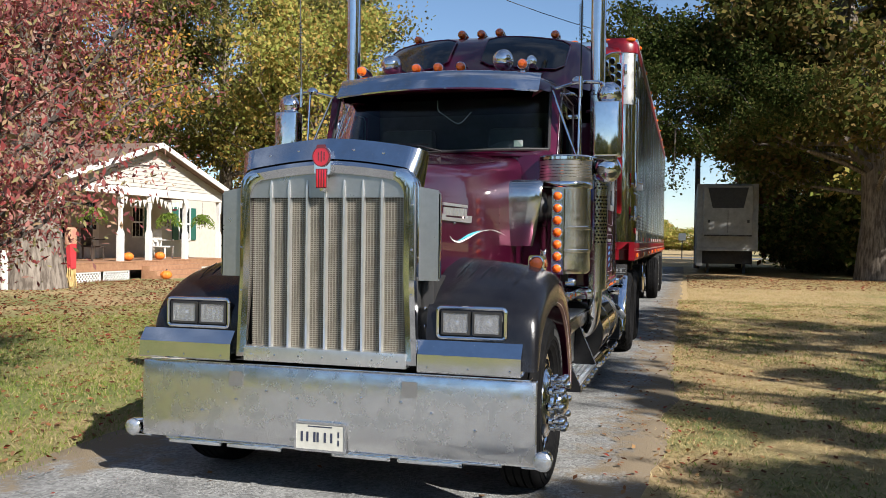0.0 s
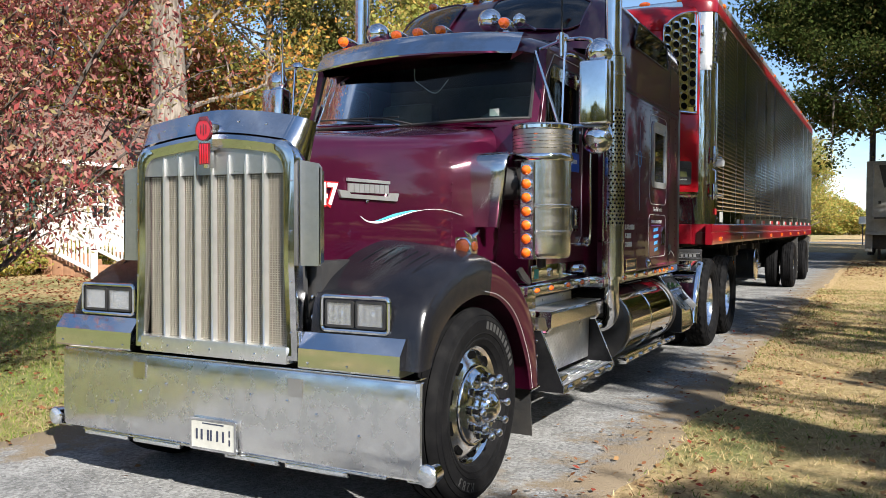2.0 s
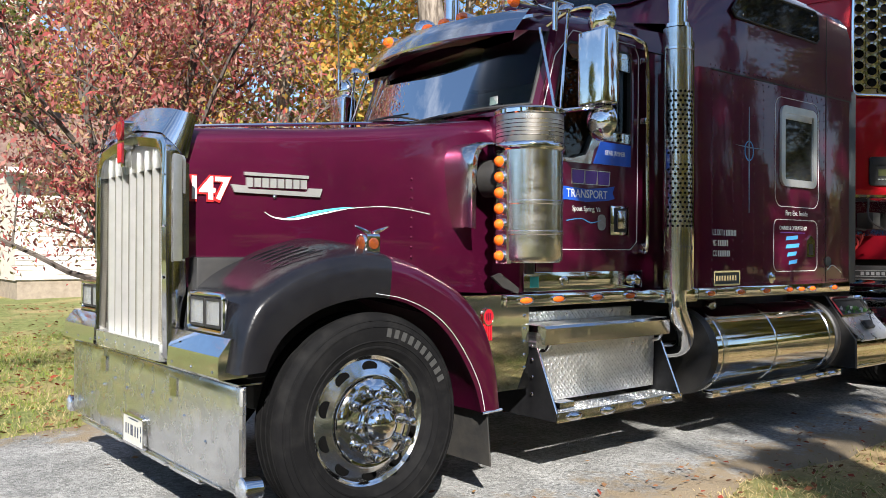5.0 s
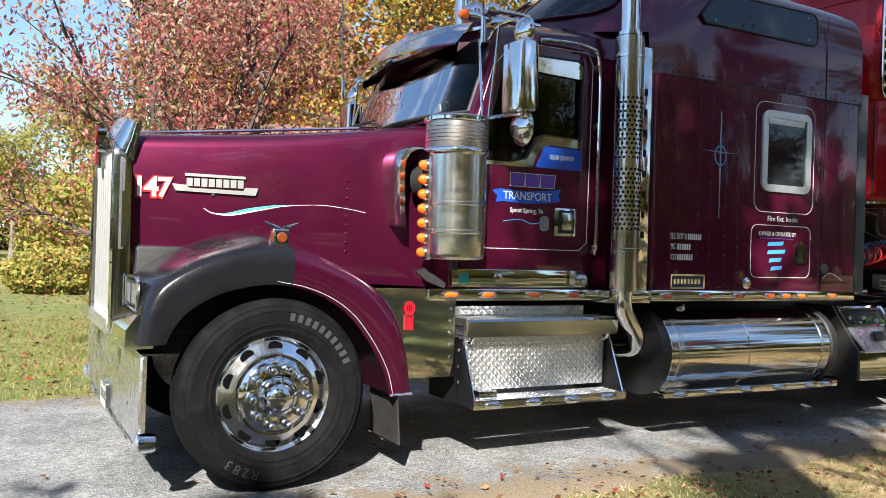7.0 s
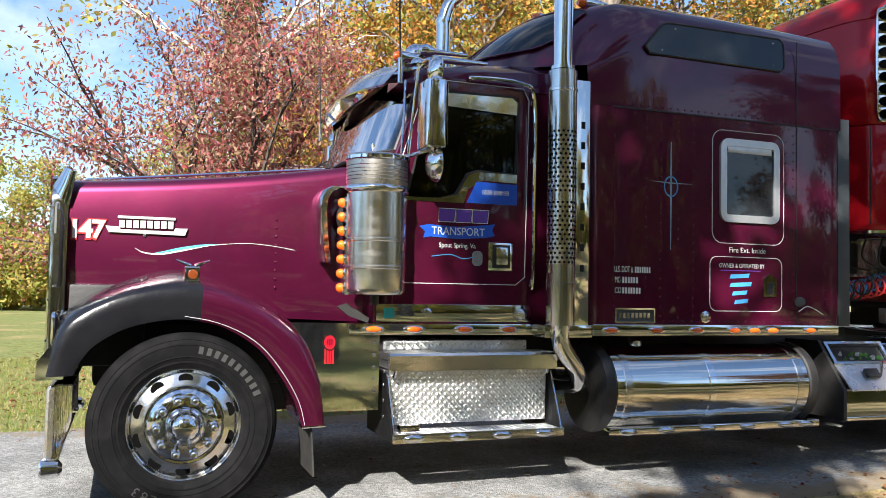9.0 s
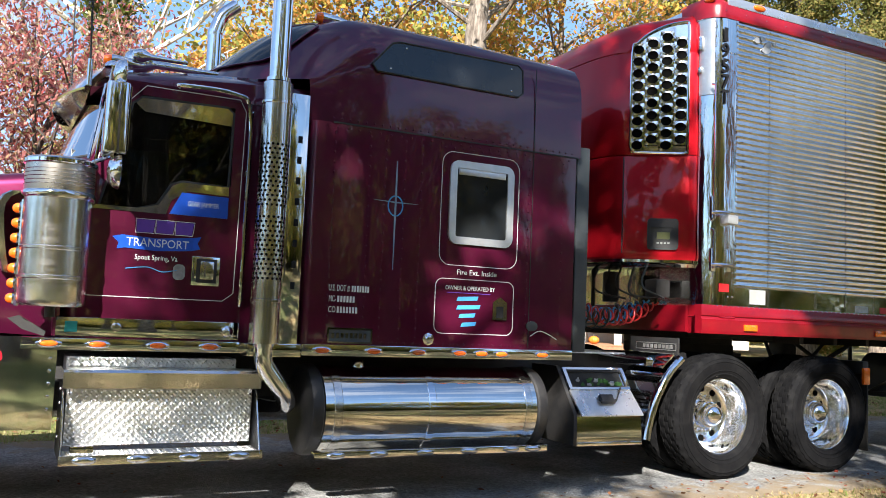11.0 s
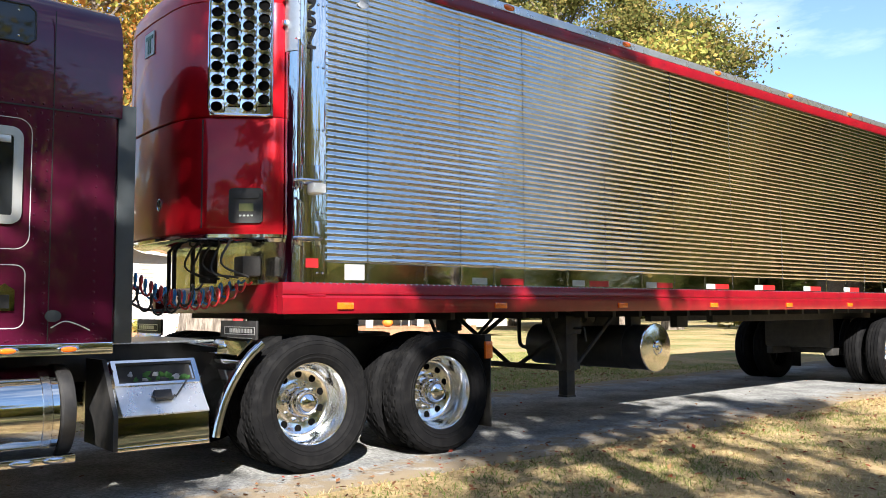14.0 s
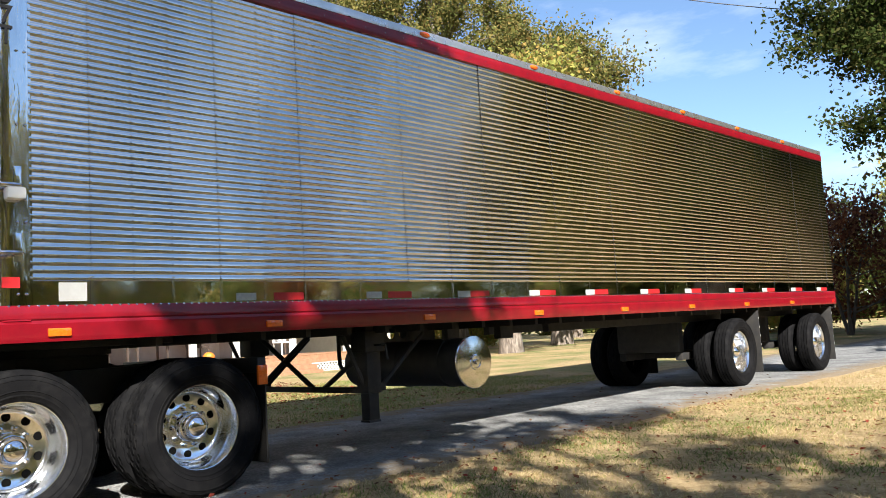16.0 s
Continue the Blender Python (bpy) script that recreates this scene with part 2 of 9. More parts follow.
def diamond(name):
    """Diamond plate: bright aluminium with rows of raised slanted bars."""
    m = mat(name, (0.86, 0.86, 0.85), (0.74, 0.74, 0.73), 12, 0.34, 0.92, rvar=0.08)
    n, l = m.node_tree.nodes, m.node_tree.links
    b = n["Principled BSDF"]
    tc = n.new("ShaderNodeTexCoord")
    hs = []
    for sgn, off in ((1, 0.0), (-1, 0.5)):
        mp = n.new("ShaderNodeMapping")
        mp.inputs["Rotation"].default_value = (radians(45 * sgn), 0, 0)
        l.new(tc.outputs["Object"], mp.inputs["Vector"])
        sp = n.new("ShaderNodeSeparateXYZ")
        l.new(mp.outputs["Vector"], sp.inputs["Vector"])
        cs = []
        for axis, freq in (("Y", 160.0), ("Z", 160.0)):
            mu = n.new("ShaderNodeMath")
            mu.operation = "MULTIPLY_ADD"
            mu.inputs[1].default_value, mu.inputs[2].default_value = freq, off * math.pi * 2 if axis == "Y" else off * math.pi
            l.new(sp.outputs[axis], mu.inputs[0])
            co = n.new("ShaderNodeMath")
            co.operation = "COSINE"
            l.new(mu.outputs[0], co.inputs[0])
            cs.append(co)
        pr = n.new("ShaderNodeMath")
        pr.operation = "MULTIPLY"
        p1 = n.new("ShaderNodeMath")
        p1.operation, p1.inputs[1].default_value = "MAXIMUM", 0.0
        p2 = n.new("ShaderNodeMath")
        p2.operation, p2.inputs[1].default_value = "MAXIMUM", 0.35
        l.new(cs[0].outputs[0], p1.inputs[0])
        l.new(cs[1].outputs[0], p2.inputs[0])
        l.new(p1.outputs[0], pr.inputs[0])
        l.new(p2.outputs[0], pr.inputs[1])
        hs.append(pr)
    ad = n.new("ShaderNodeMath")
    ad.operation = "ADD"
    l.new(hs[0].outputs[0], ad.inputs[0])
    l.new(hs[1].outputs[0], ad.inputs[1])
    bu = n.new("ShaderNodeBump")
    bu.inputs["Strength"].default_value, bu.inputs["Distance"].default_value = 1.0, 0.005
    l.new(ad.outputs[0], bu.inputs["Height"])
    l.new(bu.outputs["Normal"], b.inputs["Normal"])
    return m


DIAMOND = diamond("diamond_plate")

# ---- mesh helpers ----


def finish(bm, name, material, angle=38):
    me = bpy.data.meshes.new(name)
    bm.normal_update()
    bm.to_mesh(me)
    bm.free()
    me.materials.append(material)
    if len(me.polygons):
        me.polygons.foreach_set("use_smooth", [True] * len(me.polygons))
        me.set_sharp_from_angle(angle=radians(angle))
    return me


def placed(o):
    return (placed(o.parent) @ o.matrix_parent_inverse if o.parent else Matrix()) @ o.matrix_basis


def part(name, bm, material, parent=None, label="", angle=38, local=False):
    """One mesh object out of a bmesh, under a thing or a part; in world places unless local."""
    ob = new(name, finish(bm, name, material, angle))
    ob.parent = parent
    if parent and not local:
        ob.matrix_parent_inverse = placed(parent).inverted()
    if label:
        ob["label"] = label
    return ob


def empty(name, m, label, category, group="", kind=""):
    ob = new(name)
    ob.matrix_basis = m
    ob.empty_display_size = 0.2
    return tagged(ob, label, category, group, kind)


def share(ob, m, parent):
    """Another object on the same mesh, at pose m in the parent."""
    o = new(ob.name.split(".")[0], ob.data)
    o.parent, o.matrix_basis, o.matrix_parent_inverse = parent, m, ob.matrix_parent_inverse
    return o


def bev(bm, edges, r, seg=2):
    bmesh.ops.bevel(bm, geom=list(edges), offset=r, segments=seg, profile=0.6, affect="EDGES", clamp_overlap=True)


def box(x0, x1, y0, y1, z0, z1, r=0.0, seg=2, bm=None):
    own = bmesh.new()
    bmesh.ops.create_cube(own, size=1.0)
    for v in own.verts:
        v.co = Vector(((x0 + x1) / 2 + v.co.x * (x1 - x0), (y0 + y1) / 2 + v.co.y * (y1 - y0), (z0 + z1) / 2 + v.co.z * (z1 - z0)))
    if r:
        bev(own, own.edges, r, seg)
    return add(bm, own)


def add(bm, own):
    """Puts one bmesh into another."""
    if bm is None:
        return own
    me = bpy.data.meshes.new("tmp")
    own.to_mesh(me)
    own.free()
    bm.from_mesh(me)
    bpy.data.meshes.remove(me)
    return bm


def turned(bm, m):
    bm.transform(m)
    return bm


def loft(rings, closed=True, caps=True, bm=None, loop=False):
    """Faces between rings of points of equal number."""
    bm = bm or bmesh.new()
    vs = [[bm.verts.new(p) for p in r] for r in rings]
    n = len(rings[0])
    pairs = list(zip(vs, vs[1:])) + ([(vs[-1], vs[0])] if loop else [])
    for a, b in pairs:
        for i in range(n if closed else n - 1):
            j = (i + 1) % n
            bm.faces.new((a[i], a[j], b[j], b[i]))
    if caps and closed and not loop:
        bm.faces.new(vs[0][::-1])
        bm.faces.new(vs[-1])
    bmesh.ops.recalc_face_normals(bm, faces=bm.faces)
    return bm


def frame_of(d):
    d = Vector(d).normalized()
    u = d.orthogonal().normalized() if abs(d.z) > 0.99 else Vector((0, 0, 1)).cross(d).normalized()
    return u, d.cross(u).normalized()


def ring(c, u, v, r, n, ph=0.0):
    c = Vector(c)
    return [c + (u * math.cos(2 * math.pi * i / n + ph) + v * math.sin(2 * math.pi * i / n + ph)) * r for i in range(n)]


def tube(pts, r, n=10, bm=None, caps=True):
    """A round bar through points; r one radius or one a point."""
    pts = [Vector(p) for p in pts]
    rr = r if isinstance(r, (list, tuple)) else [r] * len(pts)
    rings, u = [], None
    for i, p in enumerate(pts):
        d = (pts[min(i + 1, len(pts) - 1)] - pts[max(i - 1, 0)]).normalized()
        if u is None:
            u, v = frame_of(d)
        else:
            u = (u - d * u.dot(d)).normalized()
            v = d.cross(u)
        rings.append(ring(p, u, v, rr[i], n))
    return loft(rings, True, caps, bm)


def smooth_path(pts, n=6):
    """A rounded way through points (Catmull-Rom)."""
    p = [Vector(q) for q in pts]
    p = [p[0] * 2 - p[1]] + p + [p[-1] * 2 - p[-2]]
    out = []
    for i in range(1, len(p) - 2):
        for k in range(n):
            t = k / n
            out.append(0.5 * ((2 * p[i]) + (p[i + 1] - p[i - 1]) * t + (2 * p[i - 1] - 5 * p[i] + 4 * p[i + 1] - p[i + 2]) * t * t + (3 * p[i] - p[i - 1] - 3 * p[i + 1] + p[i + 2]) * t ** 3))
    return out + [p[-2]]


def lathe(profile, c, axis="x", n=40, bm=None):
    """profile: (radius, distance along the axis) pairs, turned round the axis at c."""
    d = {"x": Vector((1, 0, 0)), "y": Vector((0, 1, 0)), "z": Vector((0, 0, 1))}[axis]
    u = Vector((0, 1, 0)) if axis == "x" else Vector((1, 0, 0))
    v = d.cross(u)
    rings = [ring(Vector(c) + d * h, u, v, max(r, 1e-4), n) for r, h in profile]
    return loft(rings, True, True, bm)


def rrect(w, h, r, seg=5):
    """A rounded rectangle about 0, 0."""
    out = []
    for cx, cy, a in ((w / 2 - r, h / 2 - r, 0), (-w / 2 + r, h / 2 - r, 90), (-w / 2 + r, -h / 2 + r, 180), (w / 2 - r, -h / 2 + r, 270)):
        for k in range(seg + 1):
            t = radians(a + 90 * k / seg)
            out.append((cx + r * math.cos(t), cy + r * math.sin(t)))
    return out


def prism(pts, axis, d0, d1, bm=None):
    """A plate: outline pts in the plane across the axis (x: y,z; y: x,z; z: x,y) from d0 to d1."""
    if axis == "x":
        f = lambda p, d: (d, p[0], p[1])
    elif axis == "y":
        f = lambda p, d: (p[0], d, p[1])
    else:
        f = lambda p, d: (p[0], p[1], d)
    return loft([[f(p, d0) for p in pts], [f(p, d1) for p in pts]], True, True, bm)


def outline(pts, wid, axis, d0, d1, bm=None):
    """A closed band of that width inside the outline pts."""
    c = Vector((sum(p[0] for p in pts) / len(pts), sum(p[1] for p in pts) / len(pts)))
    n = len(pts)
    inner = []
    for i in range(n):
        a, b, q = Vector(pts[i - 1]), Vector(pts[i]), Vector(pts[(i + 1) % n])
        t = (q - a).normalized()
        nn = Vector((-t.y, t.x))
        if nn.dot(c - b) < 0:
            nn = -nn
        inner.append(b + nn * wid)
    if axis == "x":
        f = lambda p, d: (d, p[0], p[1])
    elif axis == "y":
        f = lambda p, d: (p[0], d, p[1])
    else:
        f = lambda p, d: (p[0], p[1], d)
    rings = [[f(p, d0) for p in pts], [f(p, d1) for p in pts], [f(p, d1) for p in inner], [f(p, d0) for p in inner]]
    return loft(rings, True, False, bm, loop=True)


def dome(c, r, d, flat=0.6, n=10, bm=None, rings=4):
    """A low dome of radius r that bulges along d."""
    d = Vector(d).normalized()
    u, v = frame_of(d)
    rr = [ring(Vector(c) + d * (r * flat * math.sin(k * math.pi / 2 / rings)), u, v, max(r * math.cos(k * math.pi / 2 / rings), r * 0.04), n) for k in range(rings + 1)]
    return loft(rr, True, True, bm)


def ball(c, r, n=18, bm=None, sx=1, sy=1, sz=1):
    own = bmesh.new()
    bmesh.ops.create_uvsphere(own, u_segments=n, v_segments=n // 2 + 1, radius=r)
    own.transform(Matrix.Translation(c) @ Matrix.Diagonal((sx, sy, sz, 1)))
    return add(bm, own)


def bars(spots, axis, d0, d1, bm=None):
    """Plain bars: (a0, a1, b0, b1) rectangles on one plane."""
    for a0, a1, b0, b1 in spots:
        bm = prism([(a0, b0), (a1, b0), (a1, b1), (a0, b1)], axis, d0, d1, bm)
    return bm


def lettering(text, size, m, material, parent, name="lettering", width=0.0, label="", bold=0.0):
    """Raised writing of the built-in font as a mesh; m places its middle."""
    cu = bpy.data.curves.new("text", "FONT")
    cu.body, cu.size, cu.align_x, cu.align_y, cu.extrude, cu.resolution_u = text, size, "CENTER", "CENTER", 0.001, 3
    cu.offset = bold
    tmp = bpy.data.objects.new("text", cu)
    scene.collection.objects.link(tmp)
    dg = bpy.context.evaluated_depsgraph_get()
    me = bpy.data.meshes.new_from_object(tmp.evaluated_get(dg))
    bpy.data.objects.remove(tmp)
    xs = [v.co.x for v in me.vertices]
    k = width / (max(xs) - min(xs)) if width else 1.0
    me.transform(m @ Matrix.Diagonal((k, 1, 1, 1)))
    me.materials.clear()
    me.materials.append(material)
    ob = new(name, me)
    ob.parent = parent
    ob.matrix_parent_inverse = placed(parent).inverted()
    if label:
        ob["label"] = label
    return ob


def bar_parts(name, rects, axis, d0, d1, material, parent=None, label=""):
    """Plain bars, each a part of its own."""
    for r in rects:
        o = part(name, bars([r], axis, d0, d1), material, parent, label)
    return o


def on_side(x, y, z):
    """Writing on a plane that faces +x."""
    return Matrix.Translation((x, y, z)) @ Matrix(((0, 0, 1), (1, 0, 0), (0, 1, 0))).to_4x4()



# ---- ground ----
def ground_mat():
    m = bpy.data.materials.new("lawn")
    m.use_nodes = True
    n, l = m.node_tree.nodes, m.node_tree.links
    b = n["Principled BSDF"]
    b.inputs["Roughness"].default_value = 0.95
    b.inputs["Specular IOR Level"].default_value = 0.15
    tc = n.new("ShaderNodeTexCoord")
    def noise_(s, d=6, r=0.6):
        a = n.new("ShaderNodeTexNoise")
        a.inputs["Scale"].default_value, a.inputs["Detail"].default_value, a.inputs["Roughness"].default_value = s, d, r
        l.new(tc.outputs["Object"], a.inputs["Vector"])
        return a
    def ramp(src, p0, p1, c0, c1):
        r = n.new("ShaderNodeValToRGB")
        r.color_ramp.elements[0].position, r.color_ramp.elements[1].position = p0, p1
        r.color_ramp.elements[0].color, r.color_ramp.elements[1].color = (*c0, 1), (*c1, 1)
        l.new(src.outputs["Fac"], r.inputs["Fac"])
        return r
    def mix(fac, a, b_):
        x = n.new("ShaderNodeMix")
        x.data_type = "RGBA"
        l.new(fac, x.inputs[0])
        l.new(a, x.inputs[6])
        l.new(b_, x.inputs[7])
        return x
    grass = ramp(noise_(9, 8, 0.7), 0.35, 0.7, (0.12, 0.145, 0.045), (0.25, 0.26, 0.1))
    straw = ramp(noise_(14, 8, 0.7), 0.35, 0.7, (0.27, 0.185, 0.09), (0.54, 0.41, 0.22))
    # straw along the drive, greener farther off
    sx_ = n.new("ShaderNodeSeparateXYZ")
    l.new(tc.outputs["Object"], sx_.inputs["Vector"])
    mr = n.new("ShaderNodeMapRange")
    mr.inputs["From Min"].default_value, mr.inputs["From Max"].default_value = -20, 20
    l.new(sx_.outputs["X"], mr.inputs["Value"])
    band = n.new("ShaderNodeValToRGB")
    be = band.color_ramp.elements
    be[0].position, be[1].position = 0.41, 0.452
    be[0].color, be[1].color = (0, 0, 0, 1), (0.45, 0.45, 0.45, 1)
    for pos_, v in ((0.545, 0.68), (0.63, 0.45), (0.71, 0.0)):
        e_ = be.new(pos_)
        e_.color = (v, v, v, 1)
    l.new(mr.outputs["Result"], band.inputs["Fac"])
    sm = n.new("ShaderNodeMath")
    sm.operation, sm.inputs[1].default_value = "MULTIPLY_ADD", 0.26
    l.new(band.outputs["Color"], sm.inputs[0])
    yr = n.new("ShaderNodeMapRange")
    yr.inputs["From Min"].default_value, yr.inputs["From Max"].default_value, yr.inputs["To Max"].default_value = 3, 10, 0.14
    l.new(sx_.outputs["Y"], yr.inputs["Value"])
    ys = n.new("ShaderNodeMath")
    ys.operation = "ADD"
    l.new(yr.outputs["Result"], ys.inputs[0])
    l.new(noise_(0.55, 6, 0.65).outputs["Fac"], ys.inputs[1])
    l.new(ys.outputs[0], sm.inputs[2])
    patch = n.new("ShaderNodeValToRGB")
    patch.color_ramp.elements[0].position, patch.color_ramp.elements[1].position = 0.5, 0.72
    l.new(sm.outputs[0], patch.inputs["Fac"])
    litter = ramp(noise_(30, 4, 0.6), 0.3, 0.7, (0.1, 0.035, 0.02), (0.22, 0.1, 0.05))
    lm = ramp(noise_(3.2, 8, 0.7), 0.6, 0.72, (0, 0, 0), (1, 1, 1))
    a = mix(patch.outputs["Color"], grass.outputs["Color"], straw.outputs["Color"])
    c = mix(lm.outputs["Color"], a.outputs[2], litter.outputs["Color"])
    l.new(c.outputs[2], b.inputs["Base Color"])
    bu = n.new("ShaderNodeBump")
    bu.inputs["Strength"].default_value, bu.inputs["Distance"].default_value = 0.8, 0.05
    l.new(noise_(45, 6, 0.7).outputs["Fac"], bu.inputs["Height"])
    l.new(bu.outputs["Normal"], b.inputs["Normal"])
    return m


LAWN = ground_mat()
GRAVEL = mat("gravel_drive", (0.11, 0.112, 0.112), (0.325, 0.325, 0.31), 1.5, 0.92, bump=0.8, bscale=85, lo=0.28, hi=0.74, spec=0.2)
# stone chips of differing grey within the drive
gn, gl = GRAVEL.node_tree.nodes, GRAVEL.node_tree.links
vo = gn.new("ShaderNodeTexVoronoi")
vo.inputs["Scale"].default_value = 55.0
gl.new(gn["Mapping"].outputs["Vector"], vo.inputs["Vector"])
mixv = gn.new("ShaderNodeMix")
mixv.data_type, mixv.blend_type = "RGBA", "OVERLAY"
mixv.inputs[0].default_value = 0.45
bw = gn.new("ShaderNodeRGBToBW")
gl.new(vo.outputs["Color"], bw.inputs["Color"])
gl.new(gn["Color Ramp"].outputs["Color"], mixv.inputs[6])
gl.new(bw.outputs["Val"], mixv.inputs[7])
# earth and trodden straw creep in from both edges
gs = gn.new("ShaderNodeSeparateXYZ")
gl.new(gn["Texture Coordinate"].outputs["Object"], gs.inputs["Vector"])
ge = gn.new("ShaderNodeMath")
ge.operation, ge.inputs[1].default_value = "ADD", 0.2
gl.new(gs.outputs["X"], ge.inputs[0])
ga = gn.new("ShaderNodeMath")
ga.operation = "ABSOLUTE"
gl.new(ge.outputs[0], ga.inputs[0])
gm = gn.new("ShaderNodeMapRange")
gm.inputs["From Min"].default_value, gm.inputs["From Max"].default_value = 0.95, 2.0
gm.inputs["To Max"].default_value = 0.4
gl.new(ga.outputs[0], gm.inputs["Value"])
gno = gn.new("ShaderNodeTexNoise")
gno.inputs["Scale"].default_value, gno.inputs["Detail"].default_value, gno.inputs["Roughness"].default_value = 3.4, 9, 0.72
gl.new(gn["Mapping"].outputs["Vector"], gno.inputs["Vector"])
gad = gn.new("ShaderNodeMath")
gad.operation = "ADD"
gy_ = gn.new("ShaderNodeMapRange")
gy_.inputs["From Min"].default_value, gy_.inputs["From Max"].default_value = -2.5, 0.8
gl.new(gs.outputs["Y"], gy_.inputs["Value"])
gmu = gn.new("ShaderNodeMath")
gmu.operation = "MULTIPLY"
gl.new(gm.outputs["Result"], gmu.inputs[0])
gl.new(gy_.outputs["Result"], gmu.inputs[1])
gl.new(gmu.outputs[0], gad.inputs[0])
gl.new(gno.outputs["Fac"], gad.inputs[1])
gr = gn.new("ShaderNodeValToRGB")
gr.color_ramp.elements[0].position, gr.color_ramp.elements[1].position = 0.68, 0.82
gl.new(gad.outputs[0], gr.inputs["Fac"])
gx_ = gn.new("ShaderNodeMix")
gx_.data_type = "RGBA"
gx_.inputs[7].default_value = (0.21, 0.165, 0.11, 1)
gl.new(gr.outputs["Color"], gx_.inputs[0])
gl.new(mixv.outputs[2], gx_.inputs[6])
gl.new(gx_.outputs[2], gn["Principled BSDF"].inputs["Base Color"])
ASPHALT = mat("road_asphalt", (0.09, 0.09, 0.09), (0.14, 0.14, 0.135), 4, 0.9, bump=0.2, bscale=60)


def lie(y):
    """Height of the drive, which rises a little from its mouth to the trailer's rear."""
    return float(np.interp(y, (-9.0, 0.7, 7.0, 18.0, 40.0), (-0.2, -0.118, -0.052, -0.022, GROUND)))


def gz(x, y):
    """Height of the lawn: level by the drive, a little uneven beyond."""
    d = max(0.0, abs(x + 0.1) - 2.6)
    far = min(1.0, max(0.0, (-x - 8) / 5))
    return lie(y) * (1 - far) + GROUND * far - 0.02 + 0.02 * min(1, d) + 0.05 * min(1, d / 6) * math.sin(x * 0.5 + 1) * math.cos(y * 0.37) + (0.1 * min(1, max(0, -x - 6) / 8))


def axis_steps(a, b, fine0, fine1, step):
    out, v = [], fine0
    while v <= fine1:
        out.append(v)
        v += step
    s, v = step, fine0
    left = []
    while v > a:
        s *= 1.35
        v -= s
        left.append(max(v, a))
    s, v = step, out[-1]
    while v < b:
        s *= 1.35
        v += s
        out.append(min(v, b))
    return left[::-1] + out


gx, gy = axis_steps(-1500, 1500, -20, 16, 0.8), axis_steps(-1500, 1500, -14, 40, 0.8)
bm = loft([[(x, y, gz(x, y)) for x in gx] for y in gy], False, False)
ground = part("ground", bm, LAWN)
tagged(ground, "autumn lawn of green and straw-coloured grass", "ground", kind="structure")
cols = []
for k in range(240):
    y = -30 + k * 0.32
    wl, wr = 0.16 * noise.noise((3.1, y * 0.7, 0)) + 0.08 * noise.noise((9.1, y * 2.6, 0)), 0.16 * noise.noise((7.7, y * 0.7, 2)) + 0.09 * noise.noise((5.3, y * 2.4, 0))
    flare = 7.0 * min(1.0, max(0.0, (-y - 2.0) / 5.0)) ** 1.5 + 14.0 * min(1.0, max(0.0, (-y - 9.0) / 4.0))
    l_, r_ = -2.35 + wl - flare, 1.85 + wr + flare
    cols.append([(l_ + (r_ - l_) * t, y, lie(y) - (0.03 if t in (0, 1) else 0.0) + 0.006 * noise.noise((t * 9, y * 1.3, 4))) for t in (0, 0.02, 0.08, 0.2, 0.4, 0.6, 0.8, 0.92, 0.98, 1)])
drive = part("driveway", loft(cols, False, False), GRAVEL)
tagged(drive, "grey gravel driveway under the truck", "driveway", kind="structure")

# ---- wheels ----


def tyre_bm(lug, w=0.27, n=128):
    """A tyre round the x axis, its outer face towards +x, ribs or lugs on the tread."""
    h = w / 2
    prof = [(0.316, h - 0.055), (0.326, h - 0.03), (0.35, h - 0.014), (0.354, h - 0.01), (0.362, h - 0.009), (0.364, h - 0.012), (0.385, h - 0.004), (0.387, h), (0.39, h), (0.392, h - 0.003), (0.42, h), (0.455, h), (0.457, h + 0.003), (0.464, h + 0.002), (0.466, h - 0.003), (0.485, h - 0.01), (0.487, h - 0.007), (0.493, h - 0.009), (0.495, h - 0.015), (0.508, h - 0.025), (0.52, h - 0.04)]
    for a in (0.072, 0.024, -0.024, -0.072):
        prof += [(0.525, a + 0.006 + 0.0), (0.512, a + 0.005), (0.512, a - 0.005), (0.525, a - 0.006)]
    prof += [(0.52, -h + 0.04), (0.508, -h + 0.025), (0.485, -h + 0.01), (0.42, -h), (0.36, -h + 0.012), (0.325, -h + 0.055)]
    rings = []
    for k in range(n):
        a = 2 * math.pi * k / n
        r_ = []
        for i, (r, x) in enumerate(prof):
            if lug and r > 0.49:
                if abs(x) > 0.08 and k % 4 == 0:
                    r -= 0.009
                elif abs(x) < 0.085 and r > 0.52 and (k + 2 * (i // 4)) % 4 == 0:
                    r -= 0.009
            r_.append((x, r * math.sin(a), r * math.cos(a)))
        rings.append(r_)
    return loft(rings, False, False, None, loop=True)


def rim_bm(dish):
    if dish:
        prof = [(0.315, -0.24), (0.315, -0.02), (0.326, -0.012), (0.328, 0.0), (0.323, 0.008), (0.312, 0.004), (0.302, -0.02), (0.294, -0.045), (0.288, -0.12), (0.278, -0.175), (0.262, -0.2), (0.24, -0.212), (0.168, -0.222), (0.165, -0.2), (0.12, -0.198), (0.03, -0.198)]
    else:
        prof = [(0.315, -0.24), (0.315, -0.02), (0.326, -0.012), (0.328, 0.0), (0.323, 0.008), (0.314, 0.004), (0.306, -0.006), (0.297, -0.01), (0.26, 0.006), (0.232, 0.018), (0.222, 0.022), (0.03, 0.024)]
    return lathe(prof, (0, 0, 0), "x", 56)


